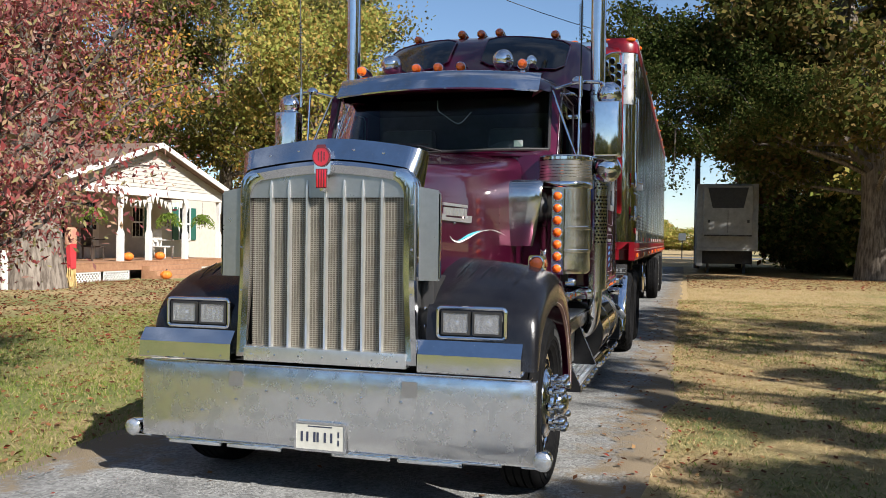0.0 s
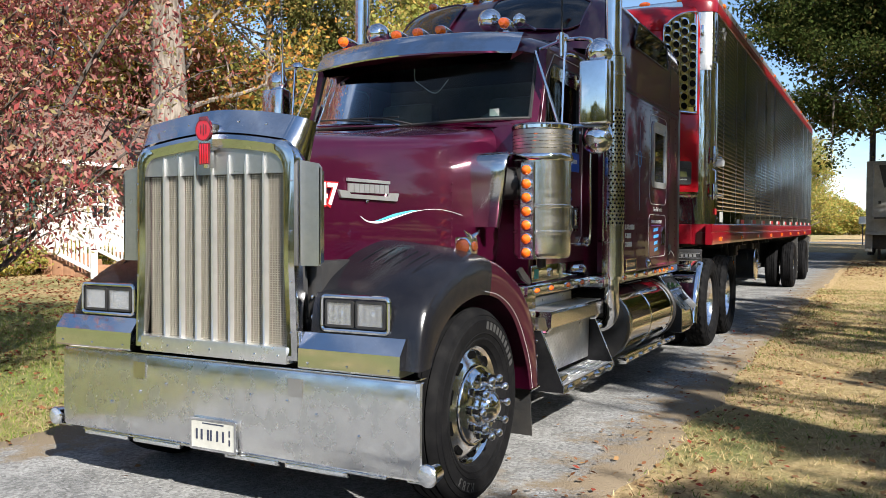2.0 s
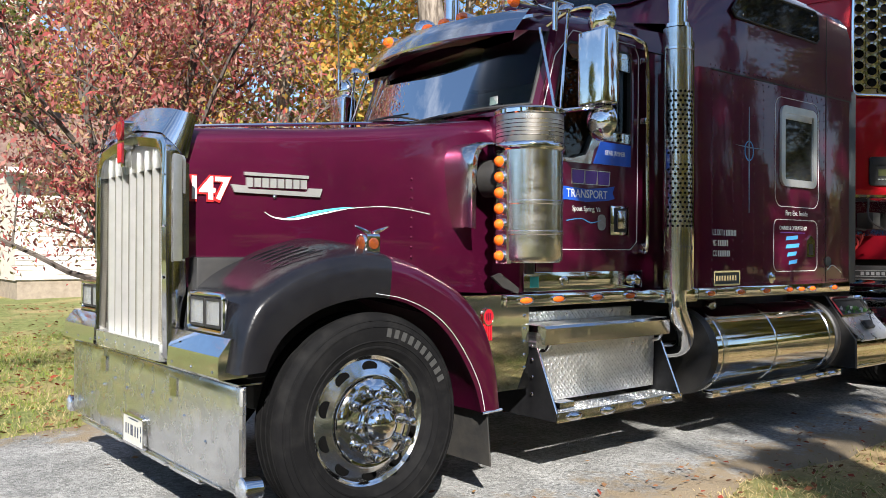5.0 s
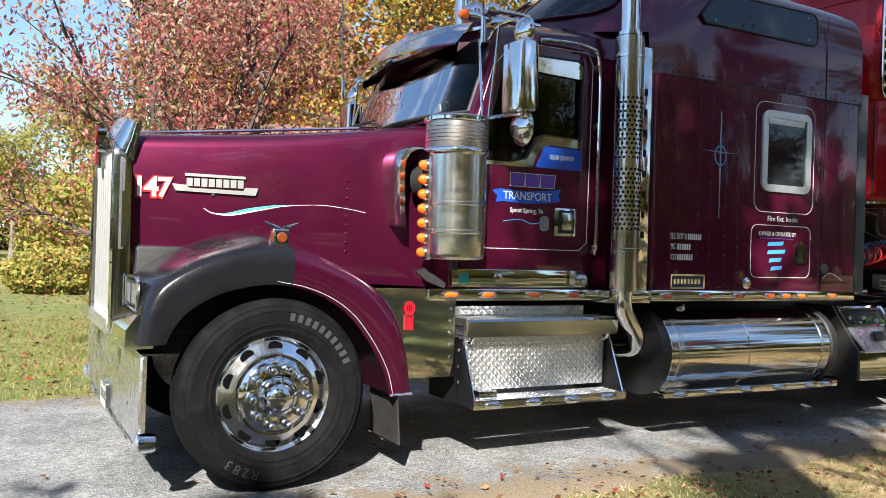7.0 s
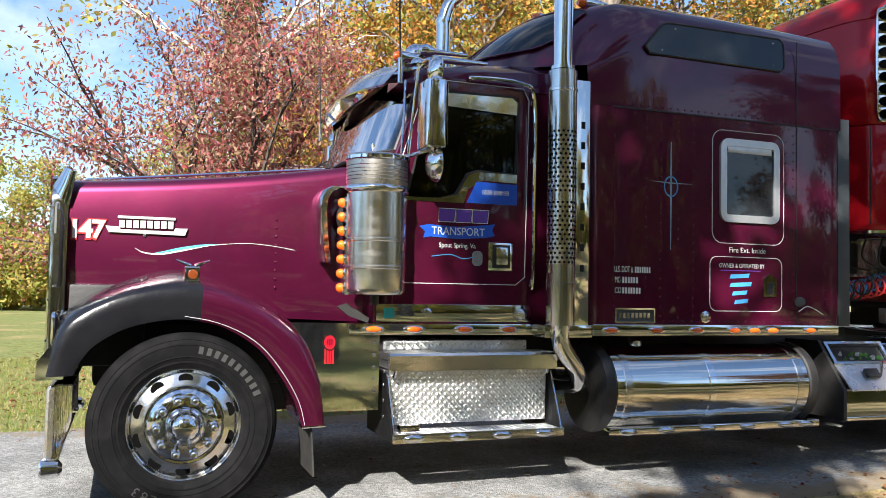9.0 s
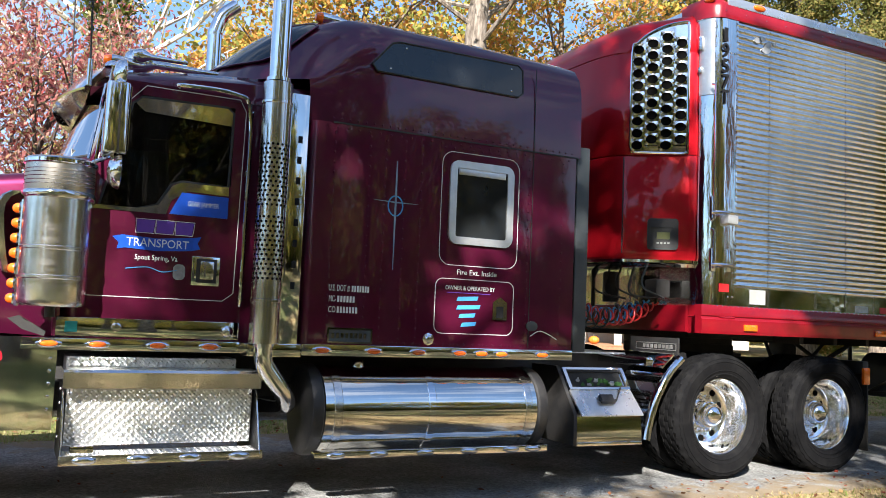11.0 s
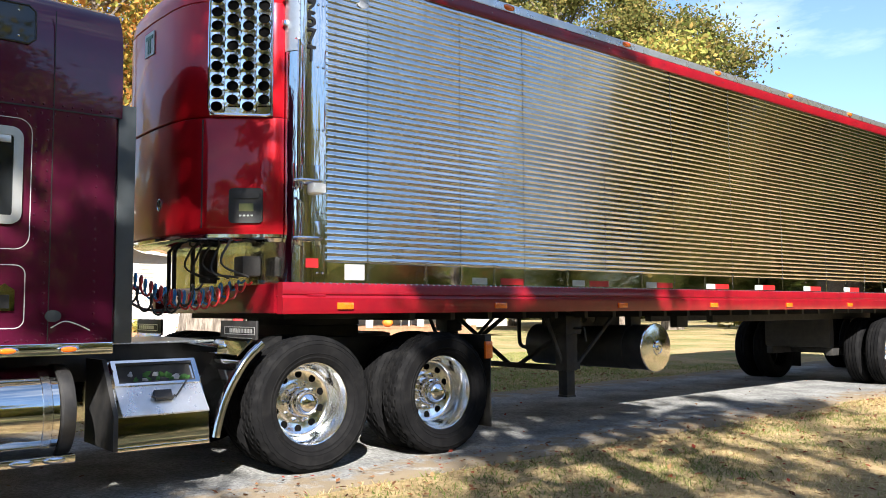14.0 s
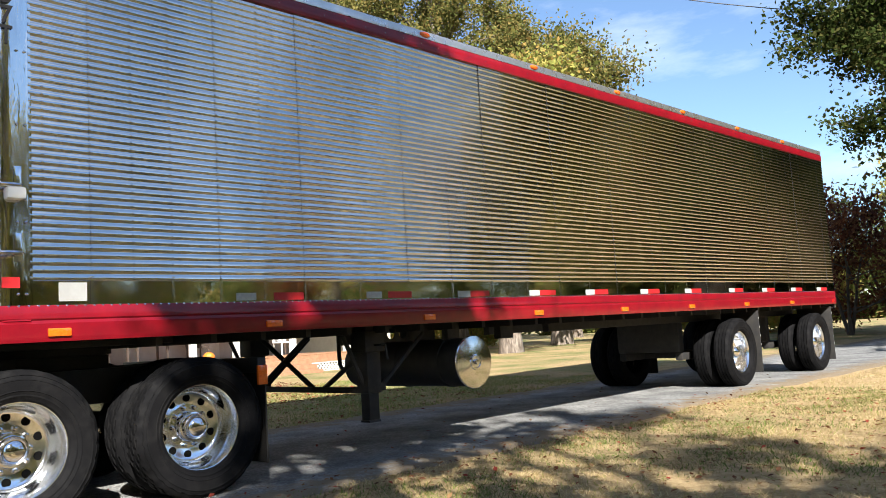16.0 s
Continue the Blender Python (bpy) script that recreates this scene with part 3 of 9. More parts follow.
def disc_x(c, r1, r2, x0, x1, n=16, tilt=0.0):
    """An oval plate that faces x, its long way turned by tilt."""
    pts = []
    for k in range(n):
        a = 2 * math.pi * k / n
        p, q = r1 * math.cos(a), r2 * math.sin(a)
        pts.append((c[0] + p * math.cos(tilt) - q * math.sin(tilt), c[1] + p * math.sin(tilt) + q * math.cos(tilt)))
    return prism(pts, "x", x0, x1)


def wheel(parent, m, dish, lug, name="wheel", written=()):
    """Rim with its tyre, hub cap, nuts and hand holes."""
    rim = part(name, rim_bm(dish), RIMALLOY, parent, "polished aluminium wheel rim", local=True)
    rim.matrix_basis, rim.matrix_parent_inverse = m, placed(parent).inverted()
    part("tyre", turned(tyre_bm(lug), Matrix.Translation((-0.075, 0, 0))), TYRE, rim, "black truck tyre", 24, local=True)
    for k in range(10):
        a = 2 * math.pi * (k + 0.5) / 10
        r = 0.214
        c = (r * math.cos(a), r * math.sin(a))
        if dish:
            b = disc_x(c, 0.03, 0.03, -0.226, -0.2125, 14)
        else:
            b = disc_x((0.262 * math.cos(a), 0.262 * math.sin(a)), 0.041, 0.028, -0.02, 0.0095, 14, a + math.pi / 2)
        part("hand_hole", b, HOLE, rim, local=True)
    nut = None
    for k in range(10):
        a = 2 * math.pi * k / 10
        c = Vector((0 if dish else 0.034, (0.143 if dish else 0.155) * math.cos(a), (0.143 if dish else 0.155) * math.sin(a)))
        if nut is None:
            prof = [(0.02, -0.21), (0.018, -0.178), (0.016, -0.174), (0.013, -0.16), (0.004, -0.157)] if dish else [(0.027, 0.03), (0.025, 0.05), (0.017, 0.056), (0.0155, 0.088), (0.0225, 0.093), (0.0225, 0.118), (0.016, 0.126), (0.004, 0.129)]
            nut = part("lug_nut", lathe(prof, (0, 0, 0), "x", 10), CHROME, rim, "chrome lug nut cover", local=True)
            nut.matrix_basis = Matrix.Translation(c)
        else:
            share(nut, Matrix.Translation(c), rim)
    cap = [(0.116, -0.21), (0.116, -0.13), (0.11, -0.121), (0.099, -0.119), (0.098, -0.095), (0.093, -0.067), (0.078, -0.04), (0.05, -0.021), (0.02, -0.014), (0.004, -0.013)] if dish else [(0.11, 0.068), (0.108, 0.085), (0.1, 0.096), (0.09, 0.1), (0.082, 0.124), (0.062, 0.148), (0.032, 0.162), (0.005, 0.165)]
    if not dish:
        part("axle_cover", lathe([(0.221, 0.012), (0.221, 0.028), (0.214, 0.038), (0.204, 0.036), (0.196, 0.042), (0.18, 0.055), (0.15, 0.065), (0.11, 0.07), (0.03, 0.072)], (0, 0, 0), "x", 48), CHROME, rim, "mirror-bright chrome axle cover", local=True)
    part("hub_cap", lathe(cap, (0, 0, 0), "x", 28), CHROME, rim, "domed chrome hub cap", local=True)
    for text, mid, step, size in written:
        for i, ch in enumerate(text):
            a = radians(mid - (i - (len(text) - 1) / 2) * step)
            p = Vector((0.0612, 0.432 * math.cos(a), 0.432 * math.sin(a)))
            if ch == "|":
                b = box(-0.0015, 0.0015, -0.013, 0.013, -size * 0.36, size * 0.36)
            else:
                b = None
            rot = Matrix.Rotation(a - math.pi / 2, 4, "X")
            if b:
                part("raised_mark", turned(b, Matrix.Translation(p) @ rot), TYRETEXT, rim, local=True)
            else:
                o = lettering(ch, size, Matrix.Translation(p) @ rot @ Matrix(((0, 0, 1), (1, 0, 0), (0, 1, 0))).to_4x4(), TYRETEXT, rim, "raised_letter")
                o.matrix_parent_inverse = Matrix()
    return rim


def inner_tyre(parent, m, lug):
    o = part("inner_tyre", tyre_bm(lug, n=96), TYRE, parent, "inner dual truck tyre", 24, local=True)
    o.matrix_basis, o.matrix_parent_inverse = m, placed(parent).inverted()
    return o


HALF = Matrix.Rotation(math.pi, 4, "Z")

# ---- refrigerated trailer ----
TY0, TY1, TX = 6.85, 21.6, 1.285
trailer = empty("refrigerated_trailer", pose(0, 14.0, GROUND), "long stainless refrigerated semi-trailer with red rails behind the tractor", "trailer")
part("box_core", box(-TX + 0.03, TX - 0.03, TY0 + 0.12, TY1 - 0.02, 1.2, 4.04), WHITE, trailer, "insulated trailer body")
part("roof", box(-TX - 0.005, TX + 0.005, TY0 + 0.1, TY1, 4.045, 4.095, 0.015), STAINLESS, trailer, "pale metal trailer roof")
# corrugated side panels, each lapped and riveted
PITCH, Z0, Z1 = 0.0516, 1.566, 3.9
prof = []
nr = int(round((Z1 - Z0) / PITCH))
for k in range(nr):
    z = Z0 + k * (Z1 - Z0) / nr
    h = (Z1 - Z0) / nr
    for f, dx in ((0.0, 0.0), (0.1, 0.0035), (0.22, 0.0072), (0.34, 0.0082), (0.6, 0.0056), (0.82, 0.0018), (0.93, 0.0002)):
        prof.append((z + f * h, dx))
prof.append((Z1, 0.0))
EDGES = [7.1, 7.5, 8.1, 8.5, 8.9, 9.3] + [9.9 + 0.6 * k for k in range(20)] + [TY1]
for k, (y0, y1) in enumerate(zip(EDGES, EDGES[1:])):
    wide = y1 - y0
    yaw, lean = rnd.gauss(0, 0.003), rnd.gauss(0, 0.0012)
    cols = []
    for j in range(7):
        t = j / 6
        bow = 0.0014 * math.sin(math.pi * t) * rnd.uniform(-1, 1.0)
        cols.append([(TX + dx + (t - 0.5) * wide * yaw + bow + (z - 2.7) * lean + (0.002 if k % 2 else 0), y0 + t * (wide + 0.012) - 0.006, z) for z, dx in prof])
    part("side_panel", loft(cols, False, False), CORRUGATED, trailer, "corrugated stainless side panel" if k == 0 else "", 50)
part("far_side", box(-TX - 0.008, -TX + 0.02, 7.1, TY1, 1.4, 3.9, 0.004), CORRUGATED, trailer, "far stainless side wall")
bm = bmesh.new()
for y in EDGES[1:-1] + [7.18, 7.8] + [10.2 + 0.6 * k for k in range(19)]:
    for i in range(nr):
        dome((TX + 0.0105, y, Z0 + (i + 0.36) * (Z1 - Z0) / nr), 0.0085, (1, 0, 0), 0.5, 6, bm, 2)
ob = part("panel_rivets", bm, STAINLESS, trailer)
tagged(ob, kind="stuff")
# mirror strip, red rails
part("lower_strip", box(TX - 0.02, TX + 0.004, 7.1, TY1, 1.4, 1.566), MIRRORSTEEL, trailer, "mirror-polished lower side strip")
for y in EDGES[1:-1]:
    part("seam_cover", box(TX + 0.004, TX + 0.008, y - 0.012, y + 0.012, 1.41, 1.6), ALLOY, trailer)
pts = [(TX - 0.06, 1.165), (TX + 0.012, 1.165), (TX + 0.016, 1.18), (TX + 0.02, 1.2), (TX + 0.02, 1.285), (TX + 0.008, 1.297), (TX + 0.006, 1.306), (TX + 0.016, 1.318), (TX + 0.014, 1.395), (TX + 0.008, 1.405), (TX - 0.06, 1.405)]
for sgn, nm in ((1, "red side rail with rivets"), (-1, "far red side rail")):
    part("bottom_rail", prism([(sgn * a, b) for a, b in pts], "y", 6.72, TY1 + 0.01), REDRAIL, trailer, nm)
    part("top_rail", prism([(sgn * (TX - 0.05), 3.9), (sgn * (TX + 0.012), 3.9), (sgn * (TX + 0.016), 3.915), (sgn * (TX + 0.016), 4.0), (sgn * (TX + 0.004), 4.02), (sgn * (TX - 0.05), 4.02)], "y", 6.95, TY1), REDRAIL, trailer, "red upper rail")
part("roof_edge", prism([(TX - 0.03, 4.02), (TX + 0.01, 4.02), (TX + 0.016, 4.06), (TX + 0.004, 4.1), (TX - 0.03, 4.1)], "y", 6.98, TY1), HAZED, trailer, "bright roof edge moulding")
bm = bmesh.new()
for k in range(0, 240):
    y = 6.9 + k * 0.061
    dome((TX + 0.01, y, 1.4), 0.01, (1, 0, 0.3), 0.7, 6, bm, 2)
for k in range(0, 60):
    y = 6.95 + k * 0.2435
    for z in (1.2, 1.235):
        for dy in (0, 0.045):
            if k % 5 in (0, 1):
                dome((TX + 0.015, y + dy, z), 0.005, (1, 0, 0), 0.7, 6, bm, 2)
    dome((TX + 0.016, y, 3.96), 0.006, (1, 0, 0), 0.7, 6, bm, 2)
tagged(part("rail_rivets", bm, ALLOY, trailer), kind="stuff")
# rounded stainless front corners
for sgn in (1, -1):
    arc = [(TX + rnd.uniform(-0.0012, 0.0012), 7.11 - 0.013 * k) for k in range(10)] + [(TX - 0.24 + 0.24 * math.cos(a), 6.98 - 0.16 * math.sin(a)) for a in [radians(q) for q in range(3, 91, 6)]] + [(0.9, 6.82)]
    arc = [(x + rnd.uniform(-0.0018, 0.0018), y) for x, y in arc]
    part("corner_post", loft([[(sgn * (x + 0.006), y, z) for x, y in arc] for z in (1.4, 2.0, 2.6, 3.2, 3.9)], False, False), POSTSTEEL, trailer, "rounded mirror-steel corner post")
    part("corner_rail", loft([[(sgn * (x + d), y - d, z) for x, y in arc] for z, d in ((1.165, 0.012), (1.3, 0.014), (1.305, 0.02), (1.312, 0.014), (1.405, 0.012))], False, False), REDRAIL, trailer, "curved red front rail")
    part("corner_cap", loft([[(sgn * (x + d), y - d, z) for x, y in arc] for z, d in ((3.9, 0.014), (4.0, 0.016), (4.05, 0.0), (4.1, -0.03))], False, False), REDRAIL, trailer, "red upper corner")
part("front_wall", box(-1.05, 1.05, 6.82, 6.86, 1.17, 4.04), CRUMPLED, trailer, "crumpled stainless nose wall")
part("front_sill", box(-1.05, 1.05, 6.78, 6.815, 1.17, 1.4, 0.008), REDRAIL, trailer, "red front sill")
for z in (1.48, 1.95, 2.1, 2.6, 3.1, 3.6):
    for dy in (0.0, 0.05):
        part("post_bolt", dome((TX + 0.012, 7.02 + dy, z), 0.01, (1, 0, 0), 0.5, 8, bmesh.new(), 2), ALLOY, trailer)
# tall door-hinge style rods at the corner post
for y, z0, z1 in ((6.84, 1.7, 2.05), (6.84, 2.12, 3.3)):
    part("grab_rod", tube([(1.27, y, z0), (1.31, y, z0 + 0.02), (1.31, y, z1 - 0.02), (1.27, y, z1)], 0.012, 8), ALLOY, trailer)
for z in (1.74, 2.18):
    part("hoop_bar", tube(smooth_path([(1.29, 7.02, z), (1.36, 7.01, z), (1.37, 6.85, z), (1.32, 6.8, z)], 4), 0.014, 8), ALLOY, trailer, "bent steel hoop")
    for y in (6.84, 7.02):
        part("hoop_plate", box(1.275, 1.3, y - 0.025, y + 0.025, z - 0.05, z + 0.14, 0.006), ALLOY, trailer)
part("corner_lamp", box(1.29, 1.38, 6.93, 7.05, 2.09, 2.17, 0.02), WHITE, trailer, "white corner flood lamp")
for i, ch in enumerate("1957T"):
    z = 3.74 - i * 0.1375
    lettering(ch, 0.17, on_side(1.302, 6.955, z), INK, trailer, "number_letter", 0.045 if ch == "1" else 0.08, bold=0.003)
# riveted plate on the bend of the corner post
bend = [(TX - 0.228 + 0.246 * math.cos(a), 6.98 - 0.166 * math.sin(a)) for a in [radians(q) for q in range(38, 80, 6)]]
pp = part("post_plate", loft([[(x, y, z) for x, y in bend] for z in (3.22, 3.9)], False, False), DULLSTEEL, trailer, "dull riveted plate on the corner post")
for k in range(12):
    for x, y in (bend[0], bend[-1]):
        part("rivet", dome((x, y, 3.25 + k * 0.056), 0.006, (x - 1.05, y - 6.98, 0), 0.6, 6, bmesh.new(), 2), ALLOY, pp)
part("plate_latch", box(1.13, 1.165, 6.79, 6.83, 3.62, 3.74, 0.006), ALLOY, pp)
part("plate_latch", box(1.125, 1.155, 6.79, 6.83, 3.42, 3.47, 0.006), ALLOY, pp)
part("sticker", box(TX + 0.005, TX + 0.009, 6.92, 7.03, 1.52, 1.59), REDTAPE, trailer, "small red warning sticker")
part("white_square", box(TX + 0.005, TX + 0.009, 7.276, 7.462, 1.43, 1.556), DULLWHITE, trailer, "white square sticker")
for ya_, za_, w_ in ((7.33, 3.77, 0.05), (7.4, 3.79, 0.045), (7.47, 3.75, 0.055), (7.54, 3.77, 0.04), (7.44, 3.7, 0.07)):
    part("shield_decal", prism([(ya_ + w_ * math.cos(k * 0.9) * (0.7 + 0.3 * math.sin(k * 2.7 + ya_ * 40)), za_ + 0.55 * w_ * math.sin(k * 0.9)) for k in range(7)], "x", TX + 0.01, TX + 0.013), WORNDECAL, trailer, "flaked white decal")
# lamps and tape along the side
for i, (y, gap) in enumerate(((8.63, 0.17), (9.97, 0.08), (11.17, 0), (12.32, 0), (13.4, 0), (14.64, 0), (15.82, 0), (17.19, 0), (18.38, 0), (19.56, 0), (20.74, 0))):
    part("white_tape", box(TX + 0.005, TX + 0.0085, y, y + 0.18, 1.415, 1.475), WHITETAPE, trailer, "white reflective tape")
    part("red_tape", box(TX + 0.005, TX + 0.0085, y + 0.182 + gap, y + 0.475 + gap, 1.415, 1.475), REDTAPE, trailer, "red reflective tape")


def marker(parent, y, z, x, material, w=0.15, h=0.055):
    a = part("side_marker", box(x, x + 0.022, y - w / 2, y + w / 2, z - h / 2, z + h / 2, 0.008), material, parent, "amber marker lamp" if material is AMBER else "red marker lamp")
    return a


for y in (7.27, 8.96, 10.73, 12.44, 14.2, 15.95, 17.72, 19.5):
    marker(trailer, y, 1.225, TX + 0.014, AMBER)
marker(trailer, 21.45, 1.225, TX + 0.014, REDLENS, 0.1)
for y in (7.35, 9.12, 10.9, 12.68, 14.45, 16.2, 18.0, 19.8):
    part("top_marker", turned(ball((0, 0, 0), 1, 12), Matrix.Translation((TX + 0.012, y, 4.06)) @ Matrix.Diagonal((0.028, 0.075, 0.03, 1))), AMBER, trailer, "amber roof marker lamp")
for x in (-0.9, -0.45, 0.0, 0.45, 0.9, 1.2):
    part("front_marker", turned(ball((0, 0, 0), 1, 12), Matrix.Translation((x, 6.86, 4.07)) @ Matrix.Diagonal((0.07, 0.03, 0.03, 1))), AMBER, trailer, "amber front marker lamp")
# chassis
part("floor_beams", box(-1.2, 1.2, 6.95, TY1 - 0.05, 1.17, 1.2), SOOT, trailer)
for x in (-0.5, 0.5):
    part("slide_rail", box(x - 0.05, x + 0.05, 13.6, 21.4, 1.0, 1.17, 0.01), SOOT, trailer)
for k in range(30):
    part("cross_member", box(-1.2, 1.2, 8.0 + k * 0.45, 8.05 + k * 0.45, 1.1, 1.17), SOOT, trailer)
part("kingpin_plate", box(-0.9, 0.9, 6.95, 8.3, 1.12, 1.168, 0.01), SOOT, trailer)
part("rear_frame", box(-TX, TX, TY1 - 0.02, TY1 + 0.03, 1.1, 4.09, 0.008), STAINLESS, trailer, "rear door frame")
# landing gear, its legs braced across the trailer
LY = 10.24
for x in (0.95, -0.95):
    part("landing_leg", box(x - 0.08, x + 0.08, LY - 0.085, LY + 0.085, 0.55, 1.17, 0.012), SOOT, trailer, "black landing leg")
    part("inner_leg", box(x - 0.06, x + 0.06, LY - 0.06, LY + 0.06, 0.3, 0.6, 0.008), SOOT, trailer)
    part("sand_shoe", prism([(x - 0.068, 0.28), (x + 0.068, 0.28), (x + 0.06, 0.3), (x - 0.06, 0.3)], "y", LY - 0.068, LY + 0.068), SOOT, trailer)
    part("leg_brace", tube([(x, LY - 0.04, 0.58), (x, LY - 0.3, 1.1)], 0.022, 8), SOOT, trailer)
    part("leg_brace", tube([(x, LY + 0.14, 0.59), (x, LY + 0.74, 1.08)], 0.022, 8), SOOT, trailer)
    part("brace_lug", box(x - 0.03, x + 0.03, LY + 0.08, LY + 0.18, 0.56, 0.63, 0.006), SOOT, trailer)
    part("gear_box", box(x - 0.11, x + 0.11, LY - 0.12, LY + 0.12, 0.93, 1.12, 0.015), SOOT, trailer)
part("cross_bar", box(-0.9, 0.9, LY - 0.03, LY + 0.03, 0.545, 0.6, 0.006), SOOT, trailer)
for a_, b_ in (((0.08, 0.59), (-0.86, 1.14)), ((-0.86, 0.59), (0.1, 1.15)), ((0.27, 0.59), (0.9, 0.93))):
    part("cross_brace", tube([(a_[0], LY, a_[1]), (b_[0], LY, b_[1])], 0.026, 8), SOOT, trailer)
part("crank_handle", tube([(1.03, LY, 0.99), (1.2, LY, 0.99), (1.2, LY + 0.02, 0.86)], 0.012, 8), SOOT, trailer)
part("hanging_pipe", tube(smooth_path([(-0.8, 11.3, 1.15), (-0.8, 11.3, 0.85), (-0.77, 11.3, 0.73), (-0.66, 11.32, 0.7)], 5), 0.025, 8), SOOT, trailer)
# longitudinal web with two round holes
web = bmesh.new()
for k in range(2):
    cy_ = 10.64 + 0.155 * k
    ang_ = [radians(15 * q) for q in range(24)]
    rim_ = [(cy_ + 0.052 * math.cos(a), 1.087 + 0.052 * math.sin(a)) for a in ang_]
    out_ = []
    for a in ang_:
        k_ = 1 / max(abs(math.cos(a)) / 0.0775, abs(math.sin(a)) / 0.083)
        out_.append((cy_ + k_ * math.cos(a), 1.087 + k_ * math.sin(a)))
    loft([[(0.85, *q) for q in out_], [(0.85, *q) for q in rim_], [(0.835, *q) for q in rim_], [(0.835, *q) for q in out_]], True, False, web)
part("frame_web", web, SOOT, trailer, "black frame web with round holes")
for y0_, y1_ in ((10.0, 10.5625), (10.8725, 11.25)):
    part("frame_web", box(0.835, 0.85, y0_, y1_, 1.004, 1.17, 0.002), SOOT, trailer)
# transverse fuel tank with bright end
part("fuel_tank", lathe([(0.22, -0.62), (0.25, -0.6), (0.25, 1.16), (0.23, 1.18)], (0, 11.46, 0.752), "x", 36), BLACK, trailer, "black transverse reefer fuel tank")
part("tank_end", lathe([(0.25, 1.16), (0.268, 1.17), (0.272, 1.18), (0.264, 1.19), (0.2, 1.2), (0.085, 1.208), (0.08, 1.219), (0.064, 1.222), (0.058, 1.214), (0.028, 1.214), (0.025, 1.238), (0.004, 1.24)], (0, 11.46, 0.752), "x", 48), ALLOY, trailer, "polished metal tank end")
for x in (0.2, 0.85):
    part("tank_strap", lathe([(0.252, x), (0.256, x + 0.003), (0.256, x + 0.047), (0.252, x + 0.05)], (0, 11.46, 0.752), "x", 36), BLACK, trailer)
    part("tank_hanger", box(x - 0.02, x + 0.07, 11.37, 11.55, 0.98, 1.17, 0.01), BLACK, trailer)
part("tank_bracket", box(0.94, 1.04, 12.08, 12.3, 0.965, 1.17, 0.01), SOOT, trailer)
# spread axles
for ya in (17.58, 20.79):
    part("axle", tube([(-1.0, ya, 0.49), (1.0, ya, 0.49)], 0.065, 12), SOOT, trailer)
    part("hanger", box(-0.55, 0.55, ya - 0.7, ya - 0.55, 0.55, 1.0, 0.02), SOOT, trailer)
    part("air_spring", lathe([(0.12, 0.55), (0.15, 0.62), (0.15, 0.85), (0.12, 0.98)], (0.5, ya + 0.45, 0), "z", 18), SOOT, trailer)
    part("air_spring", lathe([(0.12, 0.55), (0.15, 0.62), (0.15, 0.85), (0.12, 0.98)], (-0.5, ya + 0.45, 0), "z", 18), SOOT, trailer)
    for sx in (0.5, -0.5):
        part("trailing_arm", box(sx - 0.06, sx + 0.06, ya - 0.65, ya + 0.55, 0.42, 0.55, 0.02), SOOT, trailer)
    wheel(trailer, Matrix.Translation((1.19, ya, 0.495)), True, False)
    inner_tyre(trailer, Matrix.Translation((0.78, ya, 0.495)), False)
    wheel(trailer, Matrix.Translation((-1.19, ya, 0.495)) @ HALF, True, False)
    inner_tyre(trailer, Matrix.Translation((-0.78, ya, 0.495)), False)
    bm = box(0.62, 1.26, ya + 0.62, ya + 0.635, 0.14, 1.12, 0.003)
    part("mud_flap", bm, SOOT, trailer, "black rubber mud flap")
    stripes = None
    for i in range(6):
        z = 0.28 + i * 0.14
        stripes = loft([[(1.2615, ya + 0.62, z), (1.2615, ya + 0.635, z + 0.03), (1.2615, ya + 0.635, z + 0.04), (1.2615, ya + 0.62, z + 0.01)], [(1.264, ya + 0.62, z), (1.264, ya + 0.635, z + 0.03), (1.264, ya + 0.635, z + 0.04), (1.264, ya + 0.62, z + 0.01)]], True, True, stripes)
    part("flap_edge", stripes, WHITETAPE, trailer)
    part("mud_flap", box(-1.26, -0.62, ya + 0.62, ya + 0.635, 0.14, 1.12, 0.003), SOOT, trailer)

# ---- refrigeration unit on the trailer's nose ----
half_plan = [(0.0, 6.18), (0.4, 6.193), (0.55, 6.214), (0.66, 6.25), (0.735, 6.293), (0.79, 6.346), (0.945, 6.543), (1.1, 6.74), (1.12, 6.78), (1.12, 6.82)]
plan = [(-x, y) for x, y in half_plan[:0:-1]] + half_plan


def unit_ring(z, back):
    """The unit's outline at a height, drawn back towards the trailer by a share."""
    return [(x * (1 - 0.1 * back), y + back * (6.82 - y), z) for x, y in plan]


def flank(u, z, d=0.0):
    """A point on the unit's slanting side: u along it from its front edge, d proud of it."""
    return (0.79 + 0.618 * u + 0.786 * d, 6.346 + 0.786 * u - 0.618 * d, z)


def flank_plate(u0, u1, z0, z1, d0, d1, r=0.0):
    q = [(a_ + (u0 + u1) / 2, b_ + (z0 + z1) / 2) for a_, b_ in rrect(u1 - u0, z1 - z0, r or 0.002, 4)]
    return loft([[flank(u, z, d) for u, z in q] for d in (d0, d1)])


